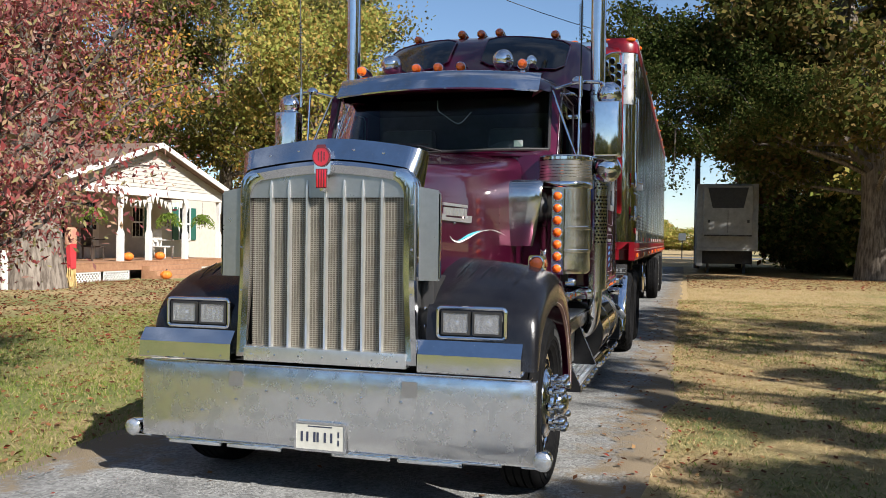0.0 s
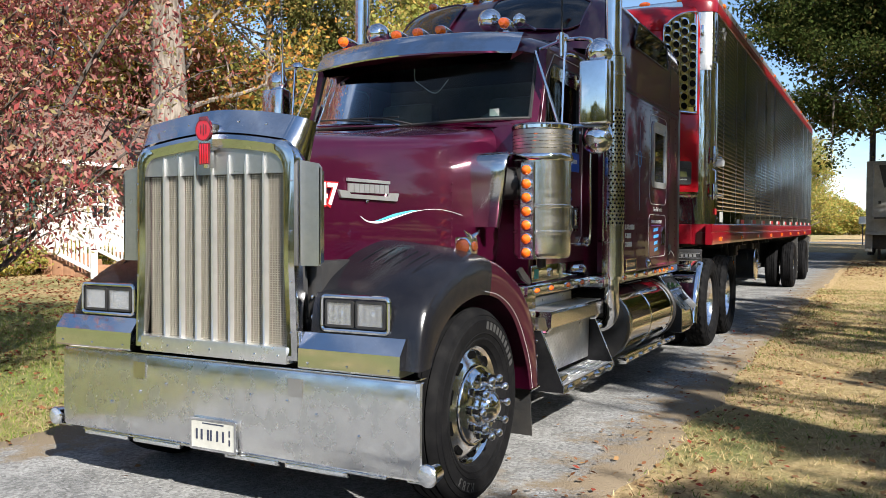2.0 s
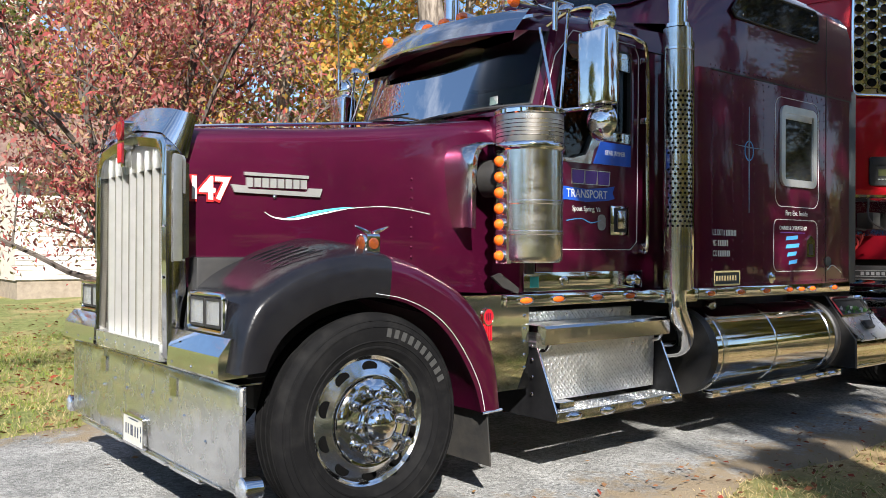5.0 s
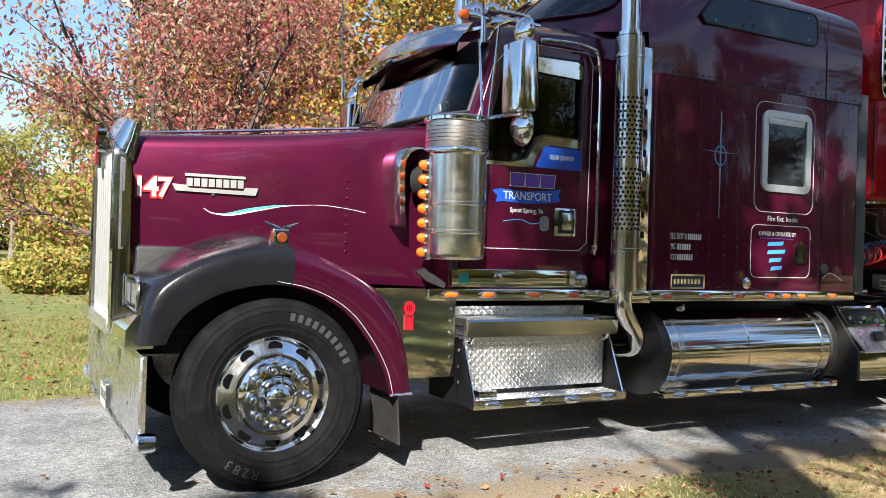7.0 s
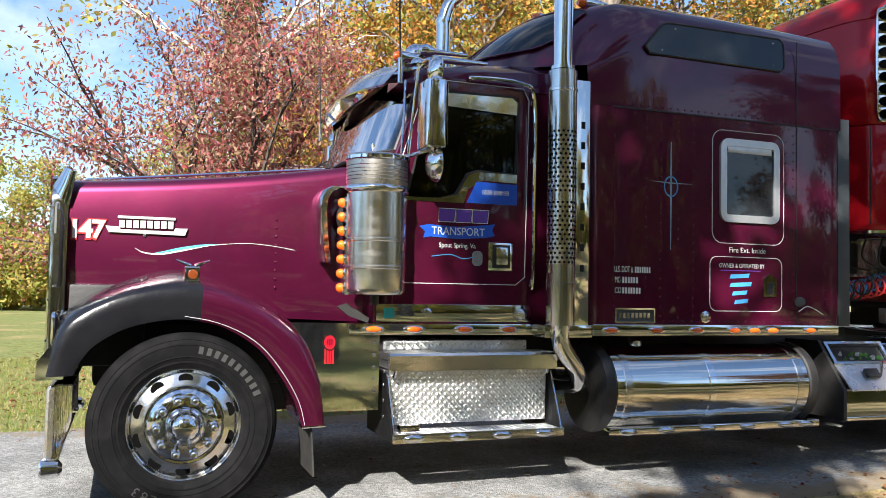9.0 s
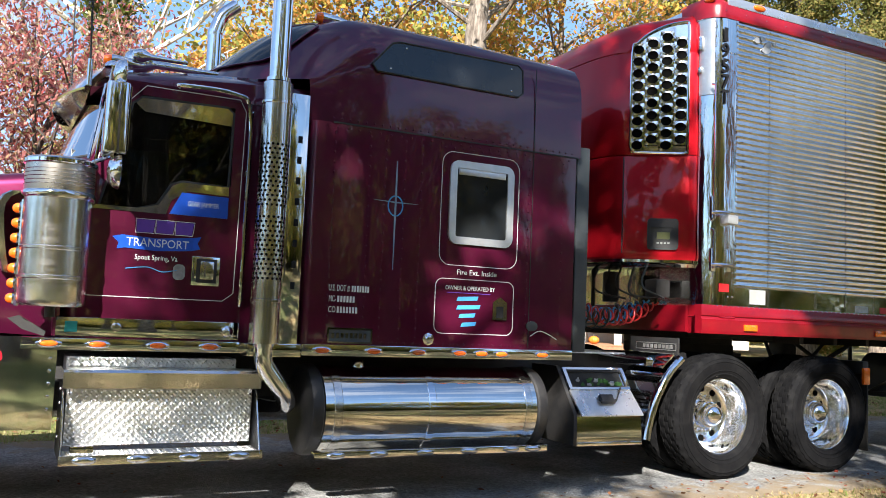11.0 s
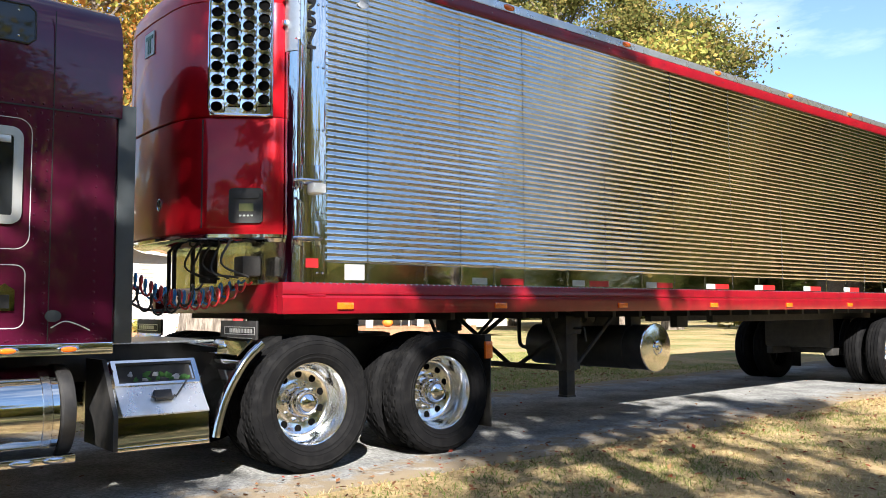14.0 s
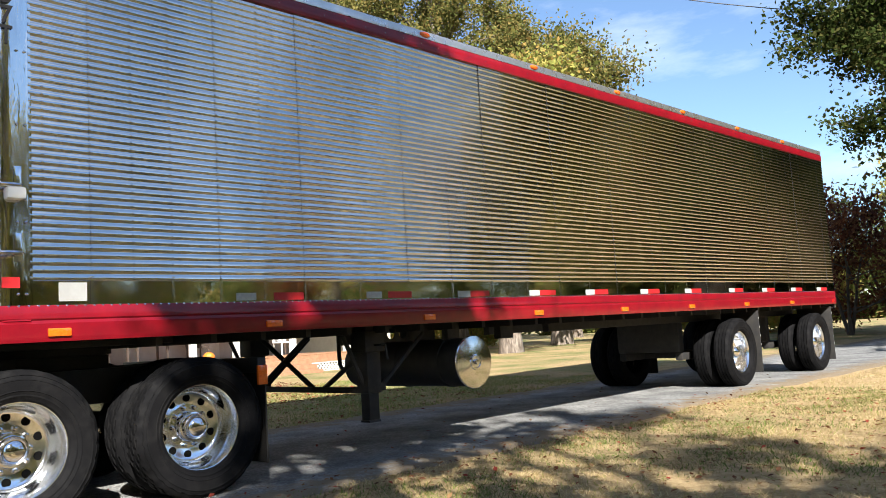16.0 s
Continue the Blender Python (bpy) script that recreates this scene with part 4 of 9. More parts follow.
low = [(1.78, 0.06), (1.8, 0.015), (1.84, 0.0), (2.68, 0.0), (2.69, 0.02)]
part("lower_cowl", loft([unit_ring(z, d) for z, d in low], True, True), RED, trailer, "glossy red lower reefer cowling")
up = [(2.695, 0.02), (2.705, 0.0), (3.1, 0.0), (3.6, 0.0), (3.606, 0.015), (3.612, 0.015), (3.618, 0.0), (3.7, 0.02), (3.78, 0.07), (3.86, 0.17), (3.92, 0.34), (3.96, 0.6), (3.975, 0.98)]
part("upper_cowl", loft([unit_ring(z, d) for z, d in up], True, True), RED, trailer, "glossy red upper reefer cowling", 50)
part("base_lip", loft([unit_ring(z, d) for z, d in ((1.75, 0.09), (1.755, 0.02), (1.78, 0.02), (1.785, 0.08))], True, True), MIRRORSTEEL, trailer, "bright lip below the cowling")
part("belly_pan", loft([unit_ring(z, d) for z, d in ((1.72, 0.2), (1.75, 0.07))], True, True), MIRRORSTEEL, trailer)
# honeycomb grille with real openings
cells = bmesh.new()
CW, CH, rx_, rz_ = 0.122, 0.107, 0.046, 0.039
for col in range(4):
    for row in range(11):
        cu, cz = 0.06 + col * CW, 2.775 + row * CH + (CH / 2 if col % 2 else 0)
        if cz > (3.64, 3.73, 3.79, 3.77)[col]:
            continue
        angs = [radians(22.5 * k) for k in range(16)]
        o = []
        for a in angs:
            k = 1 / max(abs(math.cos(a)) / (CW / 2), abs(math.sin(a)) / (CH / 2))
            o.append((cu + k * math.cos(a), cz + k * math.sin(a)))
        i_ = [(cu + rx_ * math.cos(a), cz + rz_ * math.sin(a)) for a in angs]
        part("grille_opening", loft([[flank(*q, 0.0035) for q in i_], [flank(*q, 0.0045) for q in i_]]), HOLE, trailer)
        vo_ = [cells.verts.new(flank(*q, 0.0185)) for q in o]
        vi = [cells.verts.new(flank(*q, 0.0205)) for q in i_]
        vb = [cells.verts.new(flank(*q, 0.003)) for q in i_]
        for k in range(16):
            j = (k + 1) % 16
            cells.faces.new((vo_[k], vo_[j], vi[j], vi[k]))
            cells.faces.new((vi[k], vi[j], vb[j], vb[k]))
bmesh.ops.recalc_face_normals(cells, faces=cells.faces)
part("honeycomb_grille", cells, CHROME, trailer, "chrome honeycomb grille", 60)
edge_ = [(0.0, 2.8), (0.008, 2.745), (0.04, 2.715), (0.1, 2.711), (0.4, 2.702), (0.46, 2.703), (0.482, 2.722), (0.487, 2.79), (0.488, 3.77), (0.482, 3.85), (0.46, 3.873), (0.3, 3.845), (0.15, 3.775), (0.05, 3.69), (0.005, 3.6), (0.0, 2.8)]
part("grille_frame", tube(smooth_path([flank(*q, 0.02) for q in edge_], 3), 0.011, 8), CHROME, trailer, "chrome grille surround")
part("grille_margin", flank_plate(0.01, 0.48, 2.705, 2.725, 0.004, 0.02), CHROME, trailer)
part("grille_back", loft([[flank(u, z, 0.0025) for u, z in edge_[:-1]], [flank(u, z, 0.0015) for u, z in edge_[:-1]]]), CHROME, trailer, "chrome grille backing")
panel = part("control_panel", flank_plate(0.165, 0.425, 1.865, 2.135, 0.0, 0.02, 0.03), BLACK, trailer, "black reefer control panel")
part("panel_hood", flank_plate(0.185, 0.405, 2.055, 2.115, 0.02, 0.028, 0.012), BLACK, panel)
part("display", flank_plate(0.245, 0.355, 1.955, 2.015, 0.02, 0.023), mat("display", (0.12, 0.13, 0.05), (0.1, 0.11, 0.04), 30, 0.3), panel, "dim green display")
for k in range(4):
    part("button", flank_plate(0.245 + k * 0.03, 0.263 + k * 0.03, 1.915, 1.928, 0.02, 0.025), WHITETAPE, panel)
latch = part("latch_ring", lathe([(0.052, 0.0), (0.052, -0.01), (0.044, -0.014), (0.04, -0.006), (0.004, -0.006)], (0.235, 6.188, 2.047), "y", 22), CHROME, trailer, "round chrome latch")
part("latch_bolt", box(0.215, 0.24, 6.176, 6.184, 2.03, 2.085, 0.004), BLACK, latch)
part("panel_seam", tube([(0.757, 6.312, 1.83), (0.757, 6.312, 2.675)], 0.006, 6), BLACK, trailer)
badge = part("maker_badge", prism([(a_ - 0.03, b_ + 3.438) for a_, b_ in rrect(0.2, 0.2, 0.012)], "y", 6.172, 6.182), WHITETAPE, trailer, "pale square badge with dark bars")
bar_parts("badge_bar", [(-0.105, 0.045, 3.478, 3.508), (-0.062, -0.04, 3.36, 3.478), (-0.02, 0.002, 3.36, 3.478)], "y", 6.168, 6.172, mat("badge_green", (0.05, 0.14, 0.1), None), badge)
# what hangs below the unit
for x, y in ((-0.35, 6.55), (-0.6, 6.6), (0.05, 6.55)):
    part("drop_pipe", tube([(x, y, 1.76), (x, y, 1.3)], 0.02, 8), BLACK, trailer)
part("filter_can", lathe([(0.07, 1.42), (0.075, 1.45), (0.075, 1.68), (0.06, 1.7)], (0.25, 6.6, 0), "z", 18), BLACK, trailer)
part("cable_box", box(0.72, 0.88, 6.6, 6.76, 1.46, 1.62, 0.02), BLACK, trailer, "black junction box")
for k in range(5):
    x0 = 0.2 + 0.17 * k
    part("loose_cable", tube(smooth_path([(x0, 6.5, 1.75), (x0 + 0.05, 6.4, 1.55 - 0.05 * (k % 2)), (x0 + 0.1, 6.6, 1.45)], 5), 0.009, 6), BLACK, trailer)

# ---- tractor ----
tractor = empty("semi_tractor", pose(0, 3.0, GROUND), "maroon long-nose semi tractor with much chrome, parked on the drive", "truck")
GX = -0.03  # middle of the nose


def p(name, bm, material, label="", parent=None, angle=38):
    return part(name, bm, material, parent or tractor, label, angle)


# bumper: one folded sheet
BL, BR = -1.275, 1.188
fold = [(BL + 0.012, 0.04), (BL, 0.024), (BL + 0.006, 0.008), (BL + 0.03, 0.0), (BR - 0.03, 0.0), (BR - 0.006, 0.006), (BR, 0.018), (BR - 0.008, 0.03)]
inner = [(x * 0.994, y + 0.012) for x, y in fold]
rings = []
for z, d in ((0.185, 0.012), (0.2, 0.004), (0.3, 0.0), (0.5, 0.0), (0.63, 0.002), (0.645, 0.008), (0.65, 0.02)):
    rings.append([(x, y + d, z) for x, y in fold] + [(x, y + d * 0.3, z) for x, y in inner[::-1]])
bumper = p("bumper", loft(rings, True, True), SCUFFED, "deep scuffed polished steel bumper", angle=30)
part("bumper_top", box(BL + 0.04, BR - 0.04, 0.015, 0.13, 0.648, 0.656, 0.003), CHROME, bumper)
for x, z in ((-0.62, 0.44), (-0.42, 0.5), (0.18, 0.5), (0.42, 0.49), (0.6, 0.44), (-0.22, 0.47), (0.02, 0.46), (-0.85, 0.36), (0.85, 0.36)):
    part("bumper_bolt", dome((x, -0.001, z), 0.011, (0, -1, 0), 0.6, 10), CHROME, bumper)
for x in (-0.62, 0.47):
    part("tow_cover", prism([(x - 0.045, 0.52), (x + 0.045, 0.52), (x + 0.045, 0.61), (x - 0.045, 0.61)], "y", -0.006, 0.0), STAINLESS, bumper, "small steel cover plate")
part("number_plate", prism([(a - 0.065, b + 0.262) for a, b in rrect(0.305, 0.153, 0.012)], "y", -0.016, -0.01), mat("plate_cream", (0.5, 0.49, 0.43), (0.4, 0.39, 0.34), 18, 0.5), bumper, "cream number plate with dark bars")
part("plate_frame", outline([(a - 0.065, b + 0.262) for a, b in rrect(0.325, 0.173, 0.014)], 0.014, "y", -0.02, -0.002), CHROME, bumper)
xs = [-0.185, -0.15, -0.105, -0.085, -0.04, 0.0]
bar_parts("plate_bar", [(x, x + 0.013, 0.232, 0.288) for x in xs] + [(0.045, 0.055, 0.265, 0.298), (0.045, 0.055, 0.218, 0.25), (-0.14, 0.01, 0.318, 0.324)], "y", -0.018, -0.016, mat("plate_ink", (0.03, 0.035, 0.06), None), bumper)
for x0, x1 in ((-1.08, -0.72), (-0.68, -0.32), (0.0, 0.36), (0.4, 0.78)):
    part("light_bar", box(x0, x1, 0.0, 0.03, 0.15, 0.178, 0.006), CHROME, bumper)
    part("led_strip", box(x0 + 0.02, x1 - 0.02, -0.004, 0.0, 0.157, 0.172, 0.002), CLEARLENS, bumper, "clear marker strip")
part("strip_bracket", box(-1.1, 1.0, 0.005, 0.05, 0.172, 0.184, 0.003), CHROME, bumper)
for x in (1.225, -1.335):
    fog = part("fog_lamp", lathe([(0.02, 0.1), (0.045, 0.08), (0.052, 0.03), (0.055, 0.0), (0.05, -0.006)], (x, 0.0, 0.225), "y", 22), CHROME, bumper, "round clear corner lamp")
    part("lens", lathe([(0.05, -0.004), (0.04, -0.014), (0.02, -0.02), (0.003, -0.021)], (x, 0.0, 0.225), "y", 22), CLEARLENS, fog)
    part("lamp_arm", box(min(x, x - 0.12 if x > 0 else x + 0.12), max(x, x - 0.12 if x > 0 else x + 0.12), 0.02, 0.06, 0.172, 0.182, 0.003), CHROME, bumper)

# grille shell
arch = lambda x: 1.79 + 0.065 * (1 - (abs(x) / 0.54) ** 1.6)


def shell_outline(hw, z0, drop, n=14):
    pts = [(-hw - 0.02, z0), (-hw, 1.2)]
    r = 0.1
    zc = arch(hw - r) - drop - r
    for k in range(6):
        a = radians(180 - 90 * k / 5)
        pts.append((-hw + r + r * math.cos(a), zc + r * math.sin(a) + 0.0))
    for k in range(1, n):
        x = -hw + r + (2 * hw - 2 * r) * k / n
        pts.append((x, arch(x) - drop))
    for k in range(6):
        a = radians(90 - 90 * k / 5)
        pts.append((hw - r + r * math.cos(a), zc + r * math.sin(a)))
    pts += [(hw, 1.2), (hw + 0.02, z0)]
    return [(x + GX, z) for x, z in pts]


so, si, sm = shell_outline(0.545, 0.7, 0.0), shell_outline(0.475, 0.77, 0.075), shell_outline(0.51, 0.735, 0.03)
rings = [[(x, 0.035, z) for x, z in so], [(x, -0.03, z) for x, z in so], [(x, -0.058, z) for x, z in shell_outline(0.537, 0.71, 0.006)], [(x, -0.07, z) for x, z in sm], [(x, -0.06, z) for x, z in si], [(x, -0.02, z) for x, z in si]]
shell = p("grille_shell", loft(rings, True, False), SHELLSTEEL, "chrome grille surround")
head = [(x, z) for x, z in si if z > 1.5] + [(0.475 + GX, 1.64), (-0.475 + GX, 1.64)]
part("header_panel", prism(head, "y", -0.045, -0.03), DULLSTEEL, shell, "blank polished panel over the grille")
part("screen", box(-0.475 + GX, 0.475 + GX, -0.012, -0.004, 0.77, 1.645), SCREEN, shell, "tan insect screen")
bm = None
for k in range(1, 74):
    z = 0.77 + k * 0.0118
    bm = box(-0.472 + GX, 0.472 + GX, -0.024, -0.02, z - 0.0016, z + 0.0016, 0, 2, bm)
for k in range(1, 54):
    x = -0.475 + k * 0.0176 + GX
    bm = box(x - 0.0014, x + 0.0014, -0.021, -0.017, 0.77, 1.645, 0, 2, bm)
tagged(part("wire_mesh", bm, WIRE, shell, "woven wire grille"), kind="stuff")
for k in range(7):
    x = GX - 0.342 + k * 0.114
    bm = loft([[(x - w, y, z) , (x + w, y, z), (x + w * 0.7, y - d, z), (x - w * 0.7, y - d, z)] for z, w, y, d in ((0.715, 0.003, -0.07, 0.01), (0.75, 0.0085, -0.024, 0.03), (1.0, 0.009, -0.024, 0.03), (1.62, 0.009, -0.024, 0.03), (1.68, 0.0085, -0.026, 0.032), (1.74, 0.003, -0.04, 0.014))], True, True)
    part("grille_bar", bm, SATIN, shell, "bright satin grille bar")
part("sill", box(-0.5 + GX, 0.5 + GX, -0.076, 0.1, 0.69, 0.775, 0.006), HAZED, shell, "plain bottom strip")
for x in [-0.45 + 0.15 * k for k in range(7)]:
    part("rivet", dome((x + GX, -0.076, 0.73), 0.007, (0, -1, 0), 0.6, 8), CHROME, shell)
for sx in (0.525, -0.525):
    for z in (0.85, 1.1, 1.35, 1.6):
        part("rivet", dome((sx + GX, -0.069, z), 0.007, (0, -1, 0), 0.6, 8), CHROME, shell)
EMBLEMDARK = mat("dark_red_enamel", (0.12, 0.01, 0.015), (0.08, 0.01, 0.012), 40, 0.25, coat=1.0)
# emblem on its chrome stem
em = part("emblem_base", prism([(a + GX, b + 1.84) for a, b in rrect(0.1, 0.15, 0.02)] , "y", -0.1, -0.05), CHROME, shell, "chrome emblem block")
part("emblem_stem", box(GX - 0.02, GX + 0.02, -0.095, -0.05, 1.67, 1.8, 0.01), CHROME, em)
ov = [(GX - 0.004 + 0.054 * math.cos(a), 1.868 + 0.058 * math.sin(a)) for a in [2 * math.pi * k / 20 for k in range(20)]]
part("emblem_oval", prism(ov, "y", -0.109, -0.1), EMBLEMRED, em, "red enamel oval")
part("emblem_ring", outline(ov, 0.006, "y", -0.111, -0.1), EMBLEMDARK, em)
part("emblem_crown", prism([(GX - 0.034, 1.916), (GX + 0.026, 1.916), (GX + 0.02, 1.935), (GX - 0.028, 1.935)], "y", -0.112, -0.1), EMBLEMDARK, em)
part("emblem_back", prism([(GX - 0.038, 1.80), (GX + 0.03, 1.80), (GX + 0.027, 1.69), (GX - 0.035, 1.69)], "y", -0.106, -0.094), EMBLEMDARK, em)
for k in range(4):
    x = GX - 0.028 + k * 0.016
    part("emblem_tail", box(x - 0.0045, x + 0.0045, -0.109, -0.1, 1.695, 1.795, 0.002), EMBLEMRED, em)
bar_parts("emblem_mark", [(GX - 0.024, GX - 0.017, 1.845, 1.892), (GX - 0.006, GX + 0.002, 1.838, 1.898), (GX + 0.011, GX + 0.018, 1.845, 1.892)], "y", -0.1102, -0.109, EMBLEMDARK, em)
# bug deflector over the shell: a flat band that bends back at both corners
plan_ = [(0.47 * k / 8, -0.062, 0.0) for k in range(9)] + [(0.47 + 0.085 * math.sin(a), 0.023 - 0.085 * math.cos(a), k / 9) for k, a in [(q, radians(10 * q)) for q in range(1, 10)]] + [(0.556, 0.04, 1.05)]
cols = []
for sg in (-1, 1):
    side_ = []
    for x, y, f in plan_:
        zb = arch(min(x, 0.47)) + 0.004 - 0.12 * min(f, 1.0) ** 1.5 - 0.1 * max(0, f - 1)
        zt = arch(min(x, 0.47)) + 0.128 - 0.035 * min(f, 1.0) - 0.12 * max(0, f - 1)
        lean_ = 0.07 * (1 - 0.5 * min(f, 1))
        top_ = (sg * (x + 0.022 * min(f, 1)) + GX, y + lean_, zt)
        low_ = (sg * x + GX, y, zb)
        mid_ = tuple((a + b) / 2 for a, b in zip(low_, top_))
        side_.append([low_, mid_, top_, (top_[0], top_[1] + 0.01, top_[2] - 0.004)])
    cols += side_[::-1] if sg < 0 else side_[1:]
defl = p("bug_deflector", loft(cols, False, False), SHELLSTEEL, "chrome bug deflector", angle=50)
for x in (-0.36, -0.18, 0.16, 0.34):
    part("deflector_bolt", dome((x + GX, -0.028, arch(x) + 0.066), 0.009, (0, -1, 0.4), 0.6, 8), ALLOY, defl)
# flat wings beside the grille
for sx in (1, -1):
    w = [(GX + sx * 0.555, 1.18), (GX + sx * 0.672, 1.18), (GX + sx * 0.678, 1.66), (GX + sx * 0.66, 1.68), (GX + sx * 0.555, 1.7)]
    p("grille_wing", prism(w, "y", -0.03, -0.018), DULLSTEEL, "flat stainless wing plate")
    p("wing_return", prism([(-0.03, 1.19), (0.0, 1.2), (0.0, 1.64), (-0.03, 1.66)], "x", GX + sx * 0.672 - 0.004, GX + sx * 0.672 + 0.004), STAINLESS)
    for z in (0.82, 0.92, 1.02):
        p("side_bolt", dome((GX + sx * 0.57, 0.05, z), 0.014, (sx, 0, 0), 0.8, 10), CHROME)
    p("radiator_support", box(min(GX + sx * 0.5, GX + sx * 0.62), max(GX + sx * 0.5, GX + sx * 0.62), 0.06, 0.5, 0.7, 1.2, 0.02), BLACK)

# hood
def hood_ring(y):
    t = (y - 0.1) / 1.8
    w = 0.545 + 0.2 * t + 0.02 * math.sin(math.pi * t)
    zt = 1.865 + 0.2 * t - 0.03 * math.sin(math.pi * t)
    zb = 1.05 - 0.07 * t
    r = 0.1
    pts = [(w - 0.02, zb), (w + 0.005, zb + 0.3), (w, zt - 0.25), (w - 0.015, zt - 0.1)]
    for k in range(1, 6):
        a = radians(90 * k / 5)
        pts.append((w - 0.015 - r + r * math.cos(a), zt - 0.1 + 0.085 * math.sin(a)))
    pts += [(0.55 * w, zt + 0.008), (0.28 * w, zt + 0.022), (0.1 * w, zt + 0.032)]
    full = pts + [(0, zt + 0.034)] + [(-x, z) for x, z in pts[::-1]]
    return [(x + GX * (1 - t), y, z) for x, z in full]


rings = [hood_ring(0.02 + 1.88 * k / 20) for k in range(21)]
hood = p("hood", loft(rings, False, False), MAROON, "glossy maroon hood")
part("hood_trim", tube([(GX * (1 - t), 0.1 + 1.7 * t, 1.905 + 0.19 * t) for t in [k / 8 for k in range(9)]], 0.01, 8), CHROME, hood, "bright centre strip")
xh = lambda y: 0.545 + 0.2 * ((y - 0.1) / 1.8) + 0.02 * math.sin(math.pi * (y - 0.1) / 1.8) + GX * (1 - (y - 0.1) / 1.8) + 0.006


def hood_side(pts, d0, d1, bm=None):
    """A flat shape of (y, z) points laid on the hood's side."""
    return loft([[(xh(y) + d0, y, z) for y, z in pts], [(xh(y) + d1, y, z) for y, z in pts]], True, True, bm)


# number on the nose, red-edged white
for ch, y in (("1", 0.075), ("4", 0.14), ("7", 0.21)):
    m = Matrix.Translation((xh(y) + 0.004, y, 1.535)) @ Matrix.Rotation(radians(-7), 4, "Z") @ Matrix(((0, 0, 1), (1, 0, 0), (0, 1, 0))).to_4x4()
    o = lettering(ch, 0.155, m @ Matrix.Translation((0, 0, 0.003)), WHITE, hood, "number_digit", label="white fleet number digit", bold=0.004)
    lettering(ch, 0.155, m @ Matrix.Translation((-0.004, -0.003, 0)) @ Matrix.Diagonal((1.1, 1.08, 1, 1)), REDTAPE, hood, "digit_edge", bold=0.009)
# name badge: plain blocks on a chrome bar
bd = part("name_badge", hood_side([(0.27, 1.525), (0.72, 1.515), (0.735, 1.56), (0.66, 1.56), (0.65, 1.54), (0.34, 1.545), (0.33, 1.56), (0.25, 1.565)], 0.0, 0.014), SATIN, hood, "chrome name badge with plain blocks")
for k in range(8):
    y = 0.33 + k * 0.041
    part("badge_block", hood_side([(y, 1.555), (y + 0.032, 1.555), (y + 0.032, 1.602), (y, 1.602)], 0.0, 0.012), SATIN, bd)
part("badge_bar", hood_side([(0.32, 1.613), (0.66, 1.61), (0.66, 1.626), (0.32, 1.63)], 0.0, 0.012), SATIN, bd)
for k in range(9):
    part("hood_rivet", dome((xh(1.28) + 0.001, 1.28, 1.2 + 0.055 * k), 0.008, (1, 0, 0), 0.6, 8), MAROON2, hood)
part("badge_drop", dome((xh(0.48) + 0.002, 0.48, 1.51), 0.012, (1, 0, 0), 0.8, 8), CHROME, bd)
# pinstripe swirl
ctrl = [(0.43, 1.428), (0.48, 1.403), (0.58, 1.397), (0.72, 1.425), (0.9, 1.462), (1.1, 1.478), (1.25, 1.468), (1.4, 1.445)]
sw = smooth_path([(0, *q) for q in ctrl], 6)
n = len(sw)
th = lambda i: 0.002 + 0.009 * math.sin(math.pi * min(1, i / (n * 0.62))) ** 2
lo = [(q.y, q.z - th(i) * 0.5) for i, q in enumerate(sw)]
hi = [(q.y, q.z + th(i) * 0.5) for i, q in enumerate(sw)]
part("pinstripe", hood_side(lo + hi[::-1], 0.0, 0.002), WHITE, hood, "white pinstripe swirl")
seg = [(q.y, q.z + th(i) * 0.5 + 0.003) for i, q in enumerate(sw)][10:26]
top = [(a, b + 0.014 * math.sin(math.pi * j / 15)) for j, (a, b) in enumerate(seg)]
part("pinstripe_fill", hood_side(seg + top[::-1], 0.0, 0.002), mat("cyan_vinyl", (0.05, 0.42, 0.55), (0.1, 0.5, 0.6), 20, 0.4), hood, "light blue swirl fill")

